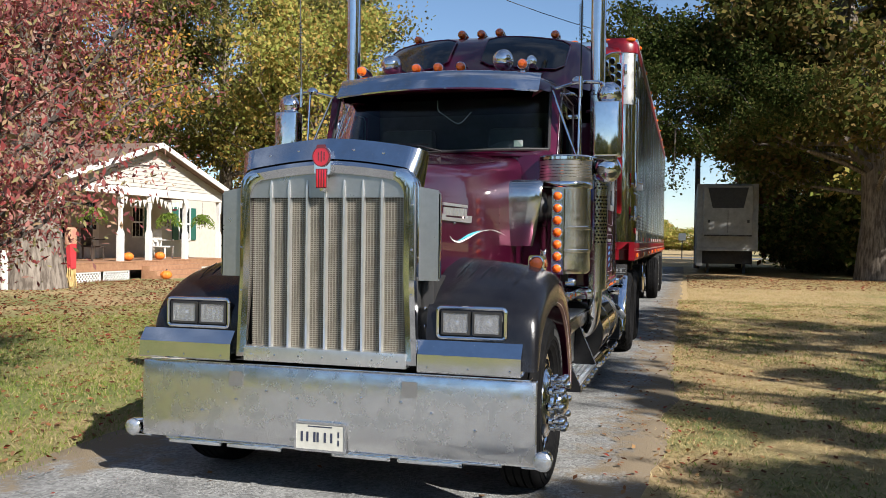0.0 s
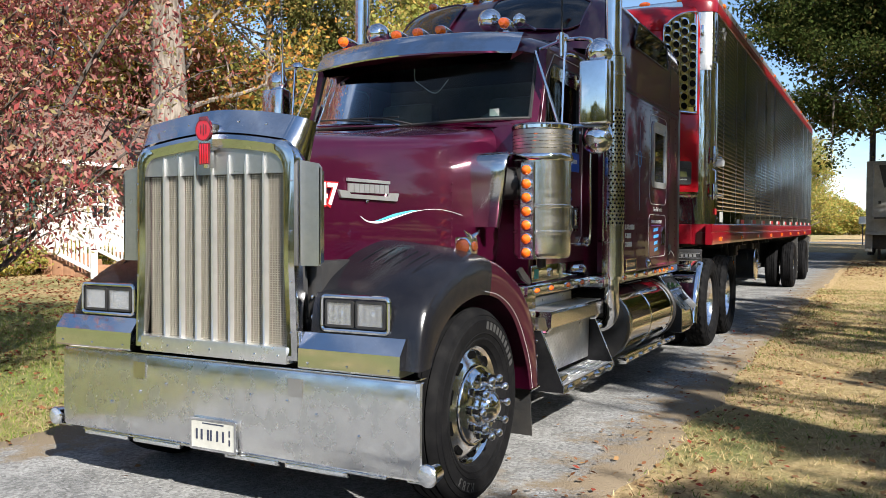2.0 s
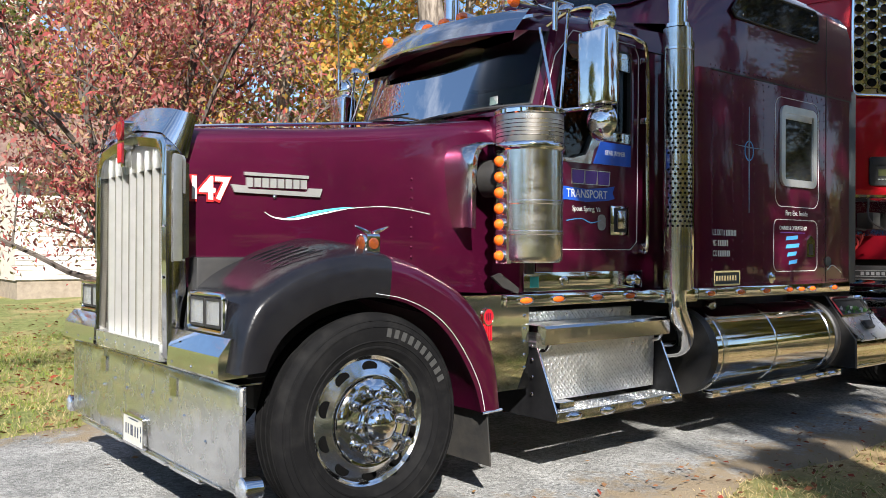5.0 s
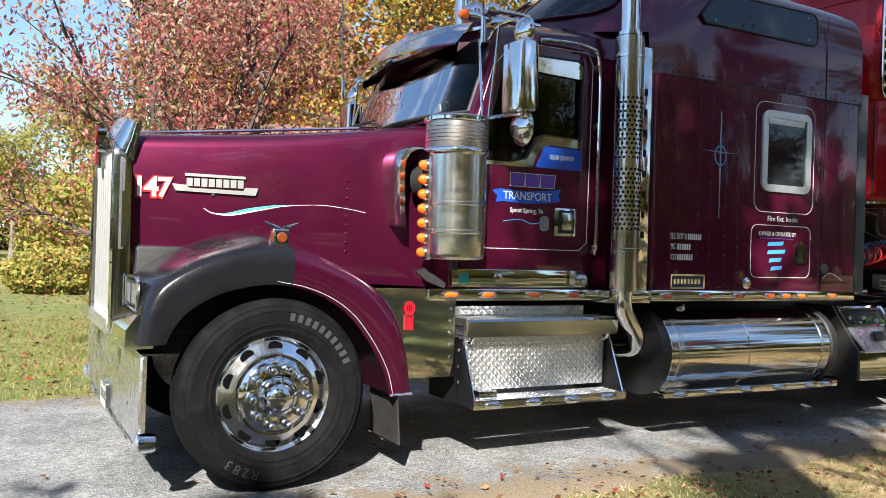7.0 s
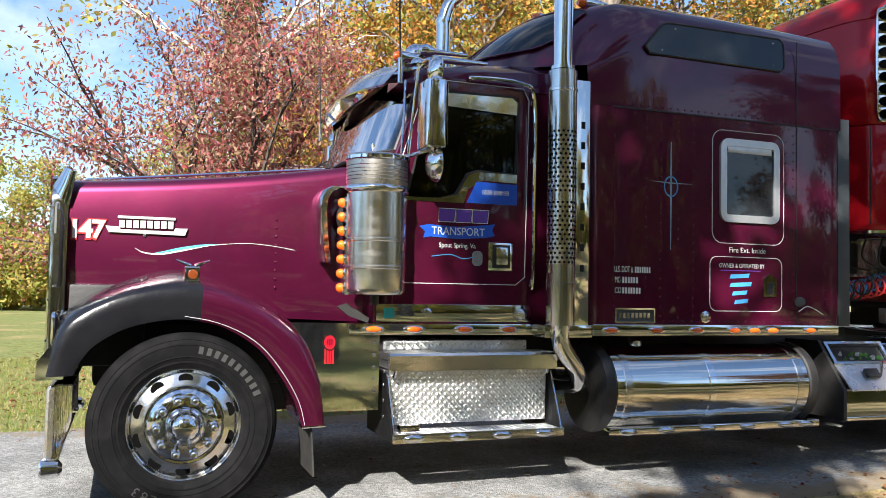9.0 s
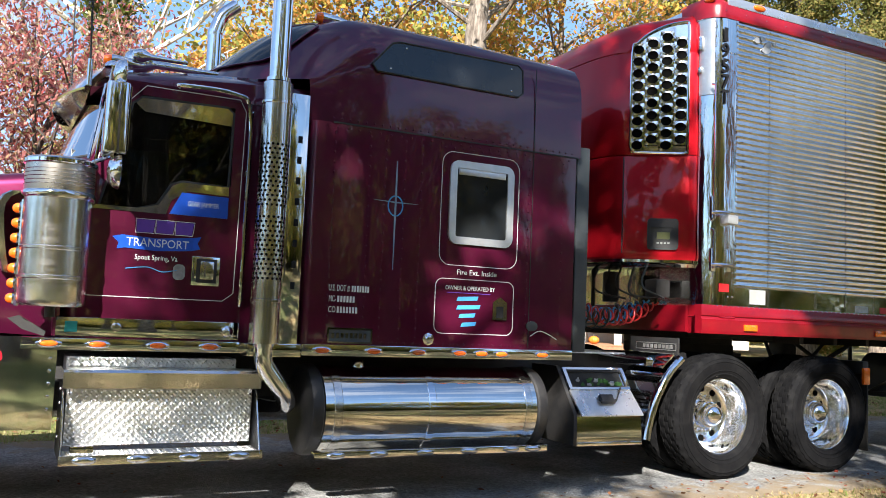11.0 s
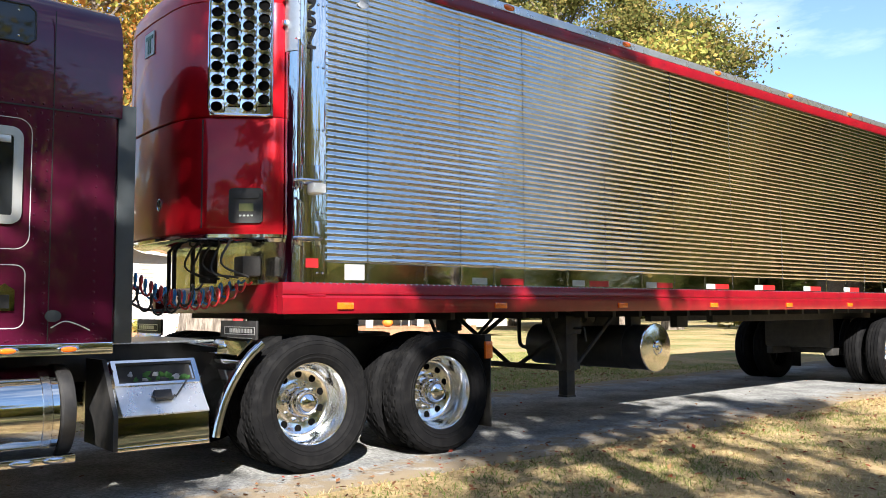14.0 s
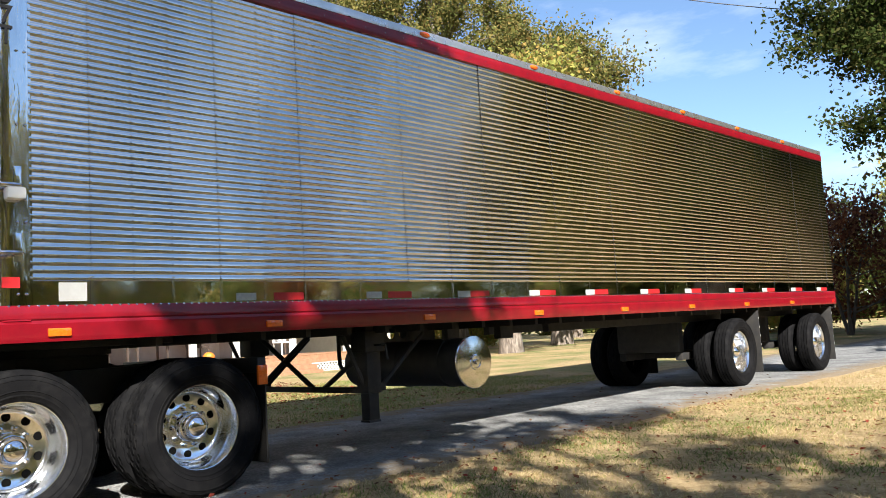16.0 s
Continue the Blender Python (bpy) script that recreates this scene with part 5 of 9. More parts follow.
# front fenders
def fender(sx, lo_, hi_, material, label):
    """One stretch of the fender from front foot (0) over the crown (0.5) to the rear foot (1)."""
    def prof(key):
        f = {"in": [(0.0, 0.72), (0.03, 0.98), (0.12, 1.1), (0.32, 1.2), (0.62, 1.3), (0.85, 1.27), (1.05, 1.2), (1.25, 1.1), (1.42, 0.95), (1.5, 0.7), (1.53, 0.4)],
             "mid": [(-0.01, 0.71), (0.025, 0.95), (0.1, 1.06), (0.32, 1.18), (0.64, 1.265), (0.86, 1.23), (1.06, 1.155), (1.25, 1.06), (1.42, 0.9), (1.5, 0.66), (1.53, 0.39)],
             "out": [(-0.005, 0.7), (0.04, 0.9), (0.13, 1.03), (0.36, 1.15), (0.66, 1.205), (0.88, 1.18), (1.06, 1.115), (1.24, 1.02), (1.4, 0.86), (1.49, 0.63), (1.525, 0.385)],
             "arch": [(0.13, 0.705), (0.17, 0.79), (0.25, 0.88), (0.42, 0.97), (0.66, 1.012), (0.86, 0.985), (1.0, 0.925), (1.13, 0.83), (1.25, 0.68), (1.34, 0.52), (1.385, 0.38)]}[key]
        path = smooth_path([(0, *q) for q in f], 5)
        i0, i1 = int(lo_ * (len(path) - 1)), int(hi_ * (len(path) - 1))
        return [(q.y, q.z) for q in path[i0:i1 + 1]]
    pi, pm, po, pa = prof("in"), prof("mid"), prof("out"), prof("arch")
    mixp = lambda a, b, t: [((1 - t) * q[0] + t * w[0], (1 - t) * q[1] + t * w[1]) for q, w in zip(a, b)]
    cols = [(0.56, pi), (0.72, mixp(pi, pm, 0.35)), (0.95, pm), (1.08, mixp(pm, po, 0.45)), (1.14, mixp(pm, po, 0.8)), (1.168, mixp(po, pa, 0.04)), (1.182, mixp(po, pa, 0.14)), (1.186, mixp(po, pa, 0.4)), (1.182, mixp(po, pa, 0.85)), (1.176, pa), (1.16, mixp(pa, po, 0.02)), (1.1, mixp(pa, po, 0.1)), (0.6, mixp(pa, po, 0.12))]
    return loft([[(sx * x + (GX if sx < 0 else 0), y, z) for y, z in c] for x, c in cols], False, False)


for sx in (1, -1):
    p("fender_cover", fender(sx, 0.0, 0.47, BLACKCOVER, ""), BLACKCOVER, "black vinyl fender cover", angle=50)
    for k in range(6):
        xs_ = 0.66 + 0.07 * k
        p("cover_seam", tube(smooth_path([((sx * (xs_ - 0.02) + (GX if sx < 0 else 0)), 0.2, 1.124 - 0.03 * (xs_ - 0.6)), ((sx * xs_) + (GX if sx < 0 else 0), 0.33, 1.206 - 0.055 * (xs_ - 0.6)), ((sx * (xs_ + 0.02)) + (GX if sx < 0 else 0), 0.5, 1.266 - 0.075 * (xs_ - 0.6))], 4), 0.003, 5), BLACKCOVER)
    p("fender", fender(sx, 0.47, 1.0, MAROON, ""), MAROON, "maroon wheel fender", angle=50)
    f = lambda x: sx * x + (GX if sx < 0 else 0)
    tr = smooth_path([(f(1.19), 0.7, 1.03), (f(1.192), 0.86, 1.0), (f(1.19), 1.02, 0.935), (f(1.19), 1.15, 0.84), (f(1.19), 1.27, 0.69), (f(1.188), 1.36, 0.53), (f(1.186), 1.4, 0.39)], 5)
    p("fender_stripe", tube(tr, 0.0014, 5), PALE, "thin white pinstripe")
    p("fender_edge", tube([(f(1.18), 1.385, 0.378), (f(1.18), 1.525, 0.383)], 0.008, 6), CHROME)
    p("mud_flap", loft([[(f(1.15), 1.44, 0.39), (f(1.15), 1.45, 0.39), (f(0.75), 1.45, 0.45), (f(0.75), 1.44, 0.45)], [(f(1.16), 1.46, 0.08), (f(1.16), 1.47, 0.08), (f(0.75), 1.47, 0.08), (f(0.75), 1.46, 0.08)]]), SOOT, "black mud flap")
    # headlights
    x0, x1 = (f(0.63), f(1.01)) if sx > 0 else (f(1.06), f(0.65))
    hl = p("headlight", box(x0, x1, 0.078, 0.14, 0.868, 1.032, 0.015), BLACK, "paired square headlights in a chrome bezel")
    part("bezel", tube([(a + (x0 + x1) / 2, 0.012, b + 0.95) for a, b in rrect(x1 - x0 + 0.004, 0.166, 0.022)] + [(rrect(x1 - x0 + 0.004, 0.166, 0.022)[0][0] + (x0 + x1) / 2, 0.012, rrect(x1 - x0 + 0.004, 0.166, 0.022)[0][1] + 0.95)], 0.0115, 8), CHROME, hl)
    xm = (x0 + x1) / 2
    for a, b in ((x0 + 0.018, xm - 0.006), (xm + 0.006, x1 - 0.018)):
        lampu = part("lamp_unit", outline([(q + (a + b) / 2, w + 0.95) for q, w in rrect(b - a, 0.132, 0.012)], 0.012, "y", 0.004, 0.04), BLACK, hl, "black lamp gasket")
        refl = []
        for k in range(7):
            s = 1 - 0.13 * k
            refl.append([((a + b) / 2 + q * s, 0.016 + 0.06 * (1 - s * s), 0.95 + w * s) for q, w in rrect(b - a - 0.02, 0.112, 0.01)])
        part("reflector", loft(refl, True, False), REFLECTOR, lampu)
        lens = part("lens", prism([(q + (a + b) / 2, w + 0.95) for q, w in rrect(b - a - 0.02, 0.114, 0.01)], "y", 0.006, 0.012), FLUTED, lampu, "fluted clear lens")
        lens.visible_shadow = False
        part("bulb", ball(((a + b) / 2, 0.05, 0.95), 0.03, 14), CHROME, lampu, "bright bulb shield")
    # chrome shelf below the lights
    s0, s1 = (f(0.53), f(1.11)) if sx > 0 else (f(1.22), f(0.6))
    rings = []
    for x, d in ((s0, 0.0), (s1, 0.0)):
        rings.append([(x, 0.08, 0.855), (x, 0.0, 0.85), (x, -0.055, 0.775), (x, -0.06, 0.685), (x, -0.05, 0.675), (x, 0.08, 0.68)])
    sh = p("light_shelf", loft(rings, True, True), CHROME, "chrome shelf under the headlight", angle=20)
    for k in range(3):
        part("rivet", dome((s0 + (s1 - s0) * (0.1 + 0.4 * k), -0.06, 0.705), 0.007, (0, -1, 0), 0.6, 8), ALLOY, sh)
    # turn signal on the fender's crown
    tc_ = (f(1.055), 0.735, 1.268)
    ts = p("turn_signal", prism([(a + tc_[0], b + tc_[2]) for a, b in rrect(0.1, 0.1, 0.016)], "y", tc_[1] - 0.03, tc_[1] + 0.045), CHROME, "amber turn signal in a square chrome housing")
    part("lens_ring", lathe([(0.047, -0.028), (0.047, -0.036), (0.042, -0.038), (0.041, -0.03)], tc_, "y", 24), CHROME, ts)
    part("signal_lens", lathe([(0.042, -0.03), (0.038, -0.037), (0.022, -0.042), (0.004, -0.043)], tc_, "y", 24), DARKAMBER, ts, "round amber lens")
    part("side_lens", lathe([(0.03, 0.0), (0.026, sx * 0.01), (0.004, sx * 0.014)], (tc_[0] + sx * 0.049, tc_[1] + 0.007, tc_[2]), "x", 18), DARKAMBER, ts, "amber side lens")
    for w_ in (-1, 1):
        part("signal_wing", tube(smooth_path([(tc_[0] + sx * 0.03, tc_[1] + 0.007 + w_ * 0.012, 1.318), (tc_[0] + sx * 0.035, tc_[1] + 0.007 + w_ * 0.05, 1.333), (tc_[0] + sx * 0.035, tc_[1] + 0.007 + w_ * 0.095, 1.352)], 3), [0.012, 0.012, 0.011, 0.01, 0.008, 0.006, 0.003][:7], 8), CHROME, ts, "spread chrome wing")
    part("signal_foot", box(tc_[0] - 0.02, tc_[0] + 0.02, tc_[1] - 0.02, tc_[1] + 0.03, 1.17, 1.225, 0.006), CHROME, ts)
    # stainless panel behind the fender
    pn = p("kick_panel", prism([(1.25, 0.99), (1.72, 0.985), (1.9, 0.98), (1.9, 0.44), (1.5, 0.44), (1.5, 0.6), (1.42, 0.8), (1.3, 0.95)], "x", f(1.0) - 0.006, f(1.0) + 0.006), MIRRORSTEEL, "mirror-polished kick panel")
    ovk = [(1.575 + 0.042 * math.cos(a), 0.868 + 0.05 * math.sin(a)) for a in [k * math.pi / 10 for k in range(20)]]
    part("kick_emblem", prism(ovk, "x", f(1.012) - 0.006, f(1.012) + 0.006), EMBLEMRED, pn, "red oval emblem")
    part("emblem_ring", outline(ovk, 0.006, "x", f(1.013) - 0.007, f(1.013) + 0.007), CHROME, pn)
    bar_parts("emblem_mark", [(1.557, 1.565, 0.85, 0.888), (1.571, 1.579, 0.845, 0.892), (1.585, 1.593, 0.85, 0.888)], "x", f(1.0135) - 0.006, f(1.0135) + 0.006, MAROON2, pn)
    for k in range(4):
        part("emblem_tail", box(f(1.01) - 0.006, f(1.01) + 0.006, 1.546 + k * 0.016, 1.556 + k * 0.016, 0.735, 0.83), EMBLEMRED, pn)
    for k in range(5):
        part("hinge_stud", lathe([(0.011, 0.0), (0.01, 0.006), (0.004, 0.009)] if sx > 0 else [(0.011, 0.0), (0.01, -0.006), (0.004, -0.009)], (f(1.006), 1.865, 0.56 + 0.075 * k), "x", 10), CHROME, pn)
p("engine_block", box(-0.42, 0.42, 0.2, 1.8, 0.55, 1.5, 0.05), SOOT)

# ---- cab ----
bm = bmesh.new()
sec = []
for y, w, zt in ((1.88, 0.86, 2.08), (1.95, 0.93, 2.1), (2.02, 0.965, 2.12)):
    sec.append([(w, y, 0.985), (w + 0.01, y, 1.4), (w, y, zt - 0.03), (w - 0.05, y, zt), (0.4, y, zt + 0.01), (-0.4, y, zt + 0.01), (-w + 0.05, y, zt), (-w, y, zt - 0.03), (-w - 0.01, y, 1.4), (-w, y, 0.985)])
cab = p("cab", loft(sec, True, True), MAROON, "maroon cab body")
D = 0.975
# side skins round the door window
wino = [(2.06, 1.8), (2.3, 1.8), (2.42, 1.84), (2.5, 1.98), (2.56, 2.0), (2.86, 2.0), (2.87, 2.5), (2.82, 2.54), (2.28, 2.53), (2.22, 2.48)]
for sx in (1, -1):
    q = lambda y0, y1, z0, z1: box(min(sx * D, sx * (D - 0.05)), max(sx * D, sx * (D - 0.05)), y0, y1, z0, z1)
    bm = q(1.99, 3.4, 0.985, 1.79)
    for a, b, c, d in ((2.87, 3.4, 1.79, 2.62), (2.26, 2.87, 2.535, 2.62)):
        bm = box(min(sx * D, sx * (D - 0.05)), max(sx * D, sx * (D - 0.05)), a, b, c, d, 0, 2, bm)
    prism([(2.44, 1.79), (2.87, 1.79), (2.87, 2.005), (2.55, 2.005), (2.49, 1.985)], "x", sx * D, sx * (D - 0.05), bm)
    prism([(1.98, 1.79), (2.06, 1.79), (2.225, 2.48), (2.28, 2.535), (2.26, 2.62), (2.17, 2.62)], "x", sx * D, sx * (D - 0.05), bm)
    part("side_skin", bm, MAROON2, cab, "maroon door and side")
    g = part("door_glass", prism(wino, "x", sx * (D - 0.02), sx * (D - 0.026)), SIDEGLASS, cab, "tinted door window")
    part("window_seal", outline(wino, 0.014, "x", sx * (D - 0.03), sx * (D + 0.004)), BLACK, cab)
roof = []
for y, w, z in ((1.98, 0.8, 2.6), (2.04, 0.86, 2.67), (2.2, 0.93, 2.72), (2.6, 0.97, 2.77), (3.0, 0.985, 2.8), (3.42, 0.99, 2.83)):
    roof.append([(w, y, 2.58), (w - 0.02, y, z - 0.08), (w - 0.12, y, z - 0.01), (0.4, y, z + 0.02), (-0.4, y, z + 0.02), (-w + 0.12, y, z - 0.01), (-w + 0.02, y, z - 0.08), (-w, y, 2.58)])
part("cab_roof", loft(roof, True, True), MAROON2, cab, "maroon cab roof")
# windshield: one curved sheet; corner posts
ws = []
for k in range(17):
    u = -1 + k / 8
    x = 0.915 * u
    yb, yt = 1.79 + 0.12 * u * u + 0.09 * u ** 6, 1.98 + 0.1 * u * u + 0.1 * u ** 6
    ws.append([(x * (1 - 0.02 * t), yb + (yt - yb) * t, 2.085 + 0.03 * (abs(u)) + (2.6 - 2.085) * t) for t in (0, 0.5, 1)])
wsg = part("windshield", loft(ws, False, False), WINDSHIELD, cab, "curved windshield reflecting the sky")
wsg.visible_shadow = False
for sx in (1, -1):
    part("corner_post", loft([[(sx * 0.905, 1.985, 2.08), (sx * 0.972, 1.99, 2.06), (sx * 0.968, 2.07, 2.06), (sx * 0.9, 2.06, 2.08)], [(sx * 0.885, 2.175, 2.62), (sx * 0.97, 2.19, 2.62), (sx * 0.955, 2.28, 2.62), (sx * 0.88, 2.25, 2.62)]]), MAROON2, cab)
    part("edge_seal", tube([ws[16 if sx > 0 else 0][k] for k in range(3)], 0.013, 6), BLACK, cab)
part("windshield_seal", tube(smooth_path([q[0] for q in ws[::2]], 3), 0.012, 6), BLACK, cab)
part("cowl_top", loft([[(x, 1.66 + 0.22 * (x / 0.8) ** 2, 2.05) for x in (-0.86, -0.5, 0, 0.5, 0.86)], [(x * 0.96, 1.8 + 0.17 * (x / 0.8) ** 2, 2.082) for x in (-0.86, -0.5, 0, 0.5, 0.86)]], False, False), MAROON, cab)
for x0, x1 in ((-0.05, -0.5), (0.12, -0.22)):
    part("wiper", tube([(x0, 1.76, 2.09), ((x0 + x1) / 2, 1.74, 2.13), (x1, 1.75, 2.15)], 0.008, 6), BLACK, cab, "black wiper arm")
    part("wiper_blade", tube([(x0 - 0.1, 1.755, 2.145), (x1 - 0.16, 1.76, 2.155)], 0.006, 6), BLACK, cab)
# what is seen inside
part("dash", box(-0.8, 0.8, 2.0, 2.3, 1.7, 2.12, 0.05), CABIN, cab, "dark dashboard")
part("seat_back", box(0.25, 0.75, 2.75, 2.9, 1.5, 2.4, 0.06), CABIN, cab, "dark seat back")
part("seat_back", box(-0.75, -0.25, 2.75, 2.9, 1.5, 2.4, 0.06), CABIN, cab)
part("steering_wheel", lathe([(0.21, -0.015), (0.23, 0.0), (0.21, 0.015), (0.19, 0.0)], (0.5, 2.36, 2.0), "y", 24), CABIN, cab)
part("cabin_back", box(-0.93, 0.93, 3.2, 3.24, 1.0, 2.75), CABIN, cab)
part("cabin_floor", box(-0.93, 0.93, 2.0, 3.2, 0.99, 1.05), CABIN, cab)
part("sticker", box(0.66, 0.73, 1.9, 1.904, 2.13, 2.18), WHITETAPE, cab, "small inspection sticker on the glass")
part("mirror_cord", tube(smooth_path([(0.02, 1.98, 2.52), (0.03, 1.97, 2.44), (0.08, 1.96, 2.4), (0.2, 1.97, 2.33), (0.3, 1.98, 2.42)], 5), 0.004, 5), WHITETAPE, cab)
# chrome drop visor
cols = []
for k in range(21):
    u = -1 + k / 10
    x = 0.84 * u
    yb, yt = 1.78 + 0.16 * u * u, 2.02 + 0.14 * u * u
    dz = -0.02 * u * u
    cols.append([(x * 0.985, yb + 0.005, 2.575 + dz), (x, yb, 2.585 + dz), (x, yb + 0.06, 2.66 + dz), (x, yb + 0.12, 2.735 + dz), (x, yb + 0.135, 2.743 + dz), (x, yt, 2.73 + dz)])
p("sun_visor", loft(cols, False, False), VISORSTEEL, "stainless drop visor over the windshield", angle=50)
for x in (-0.68, -0.2, -0.015, 0.175, 0.68):
    y = 2.12
    cl = p("cab_light", lathe([(0.004, -0.075), (0.025, -0.07), (0.038, -0.045), (0.04, -0.02)], (x, y, 2.805), "y", 16), AMBER, "amber bullet cab light")
    part("light_body", lathe([(0.042, -0.022), (0.043, 0.0), (0.036, 0.1), (0.02, 0.18), (0.004, 0.2)], (x, y, 2.805), "y", 16), CHROME, cl)
    part("light_foot", box(x - 0.02, x + 0.02, y - 0.01, y + 0.12, 2.66, 2.76, 0.008), CHROME, cl)
for x in (0.485, -0.485):
    hn = p("roof_spotlight", lathe([(0.004, -0.11), (0.045, -0.1), (0.075, -0.07), (0.088, -0.03), (0.086, 0.01), (0.06, 0.06), (0.03, 0.1), (0.02, 0.55), (0.004, 0.56)], (x, 2.3, 2.88), "y", 28), CHROME, "chrome dome horn on the roof")
    part("horn_stand", tube([(x, 2.33, 2.72), (x, 2.33, 2.84)], 0.014, 8), CHROME, hn)
    part("horn_foot", box(x - 0.03, x + 0.03, 2.28, 2.4, 2.72, 2.74, 0.006), CHROME, hn)
p("side_horn", lathe([(0.004, -0.06), (0.03, -0.05), (0.045, -0.02), (0.046, 0.01), (0.02, 0.06), (0.012, 0.3)], (0.72, 2.28, 2.86), "y", 20), CHROME, "small chrome horn")

# door trim
SD = D + 0.004
part("door_stripe", outline([(1.98, 1.245), (2.86, 1.245), (2.93, 1.3), (2.945, 2.52), (2.9, 2.6), (2.3, 2.6), (2.14, 2.42), (1.98, 1.9)], 0.005, "x", SD - 0.002, SD + 0.0015), PALE, cab, "thin white door pinstripe")
grab = tube(smooth_path([(SD, 2.5, 2.62), (SD + 0.05, 2.52, 2.625), (SD + 0.055, 2.85, 2.62), (SD + 0.055, 2.96, 2.5), (SD + 0.055, 2.965, 1.8), (SD + 0.055, 2.965, 1.28), (SD, 2.965, 1.24)], 5), 0.014, 8)
p("grab_rail", grab, CHROME, "long chrome grab rail by the door")
for z in (1.27, 2.1, 2.5):
    p("rail_foot", box(SD, SD + 0.05, 2.95, 2.985, z - 0.02, z + 0.02, 0.006), CHROME)
hd = part("door_handle", box(SD, SD + 0.012, 2.65, 2.83, 1.34, 1.53, 0.01), CHROME, cab, "chrome door handle plate")
part("handle_pull", box(SD + 0.012, SD + 0.03, 2.7, 2.79, 1.38, 1.5, 0.01), ALLOY, hd)
part("handle_recess", box(SD + 0.012, SD + 0.014, 2.68, 2.81, 1.36, 1.515), BLACK, hd)
# door writing: company mark as plain blocks on a banner
lg = part("banner", prism([(2.16, 1.62), (2.22, 1.635), (2.43, 1.625), (2.64, 1.645), (2.7, 1.655), (2.68, 1.61), (2.7, 1.575), (2.64, 1.56), (2.43, 1.545), (2.24, 1.555), (2.19, 1.545), (2.2, 1.585)], "x", SD - 0.002, SD + 0.001), BLUE, cab, "blue ribbon banner")
lettering("TRANSPORT", 0.075, on_side(SD + 0.002, 2.435, 1.592), WHITE, lg, "banner_word", 0.38)
for k, y in enumerate((2.3, 2.42, 2.54)):
    part("logo_block", prism([(y, 1.66), (y + 0.1, 1.66), (y + 0.11, 1.74), (y, 1.74)], "x", SD - 0.002, SD + 0.001), PURPLE, lg, "purple logo block")
    part("logo_edge", outline([(y - 0.006, 1.654), (y + 0.107, 1.654), (y + 0.117, 1.746), (y - 0.006, 1.746)], 0.005, "x", SD - 0.002, SD + 0.0005), WHITE, lg)
lettering("Spout Spring, Va", 0.045, on_side(SD + 0.001, 2.43, 1.5), WHITE, cab, "town_line", 0.26)
part("door_swirl", tube(smooth_path([(SD, 2.25, 1.425), (SD, 2.38, 1.44), (SD, 2.47, 1.415), (SD, 2.56, 1.43)], 5), 0.003, 5), SKYBLUE, cab)
part("door_sticker", prism([(a + 2.575, b + 1.42) for a, b in rrect(0.075, 0.1, 0.03)], "x", SD - 0.002, SD + 0.001), mat("grey_sticker", (0.2, 0.2, 0.2), (0.3, 0.3, 0.3), 40, 0.5), cab, "small grey sticker")
bs = part("window_banner", prism([(2.49, 1.79), (2.86, 1.79), (2.86, 1.93), (2.56, 1.935)], "x", SD - 0.001, SD + 0.002), BLUE, cab, "blue sticker below the window")
lettering("GEAR JAMMER", 0.045, on_side(SD + 0.003, 2.7, 1.865), WHITE, bs, "sticker_word", 0.2)
part("window_guard", prism([(2.03, 1.785), (2.47, 1.785), (2.5, 1.88), (2.6, 1.945), (2.86, 1.94), (2.86, 2.0), (2.56, 2.0), (2.5, 1.975), (2.42, 1.84), (2.3, 1.81), (2.05, 1.81)], "x", SD - 0.002, SD + 0.0005), MIRRORSTEEL, cab, "mirror-steel window guard")
part("window_visor", prism([(2.3, 2.43), (2.86, 2.41), (2.865, 2.5), (2.82, 2.532), (2.29, 2.522), (2.245, 2.48)], "x", D - 0.016, D + 0.002), MIRRORSTEEL, cab, "bright strip across the window's top")
part("cab_mirror_panel", box(D, D + 0.01, 1.88, 2.98, 0.995, 1.11, 0.003), MIRRORSTEEL, cab, "mirror-polished cab skirt")
part("teal_sticker", box(D + 0.01, D + 0.013, 1.93, 2.0, 1.02, 1.085), TEAL, cab, "teal square sticker")
part("lock", lathe([(0.03, 0.0), (0.03, 0.014), (0.02, 0.018)], (D + 0.01, 2.22, 1.055), "x", 16), ALLOY, cab, "round lock")
part("dome_light", lathe([(0.04, 0.0), (0.035, 0.03), (0.015, 0.045), (0.003, 0.047)], (D + 0.01, 2.9, 1.05), "x", 18), CHROME, cab, "chrome dome lamp")

# ---- sleeper ----
SX = 1.157
SY0, SY1 = 3.36, 5.54
rings = []
for y, d in ((SY0, 0.05), (SY0 + 0.012, 0.02), (SY0 + 0.04, 0.0), (SY1 - 0.02, 0.0), (SY1, 0.02)):
    rings.append([(SX - d, y, 0.99), (SX - d, y, 2.5), (-SX + d, y, 2.5), (-SX + d, y, 0.99)])
sleeper = p("sleeper", loft(rings, True, True), MAROON2, "maroon sleeper compartment")
riv = bmesh.new()
for sx in (1, -1):
    for y in (3.52, 3.78, 4.05, 5.12, 5.4):
        for k in range(21):
            dome((sx * SX, y, 1.04 + 0.07 * k), 0.0078, (sx, 0, 0), 0.7, 6, riv, 2)
    for k in range(26):
        dome((sx * SX, 3.45 + 0.08 * k, 2.47), 0.0078, (sx, 0, 0), 0.7, 6, riv, 2)
        dome((sx * SX, 3.45 + 0.08 * k, 1.015), 0.0078, (sx, 0, 0), 0.7, 6, riv, 2)
tagged(part("sleeper_rivets", riv, MAROON2, sleeper), kind="stuff")
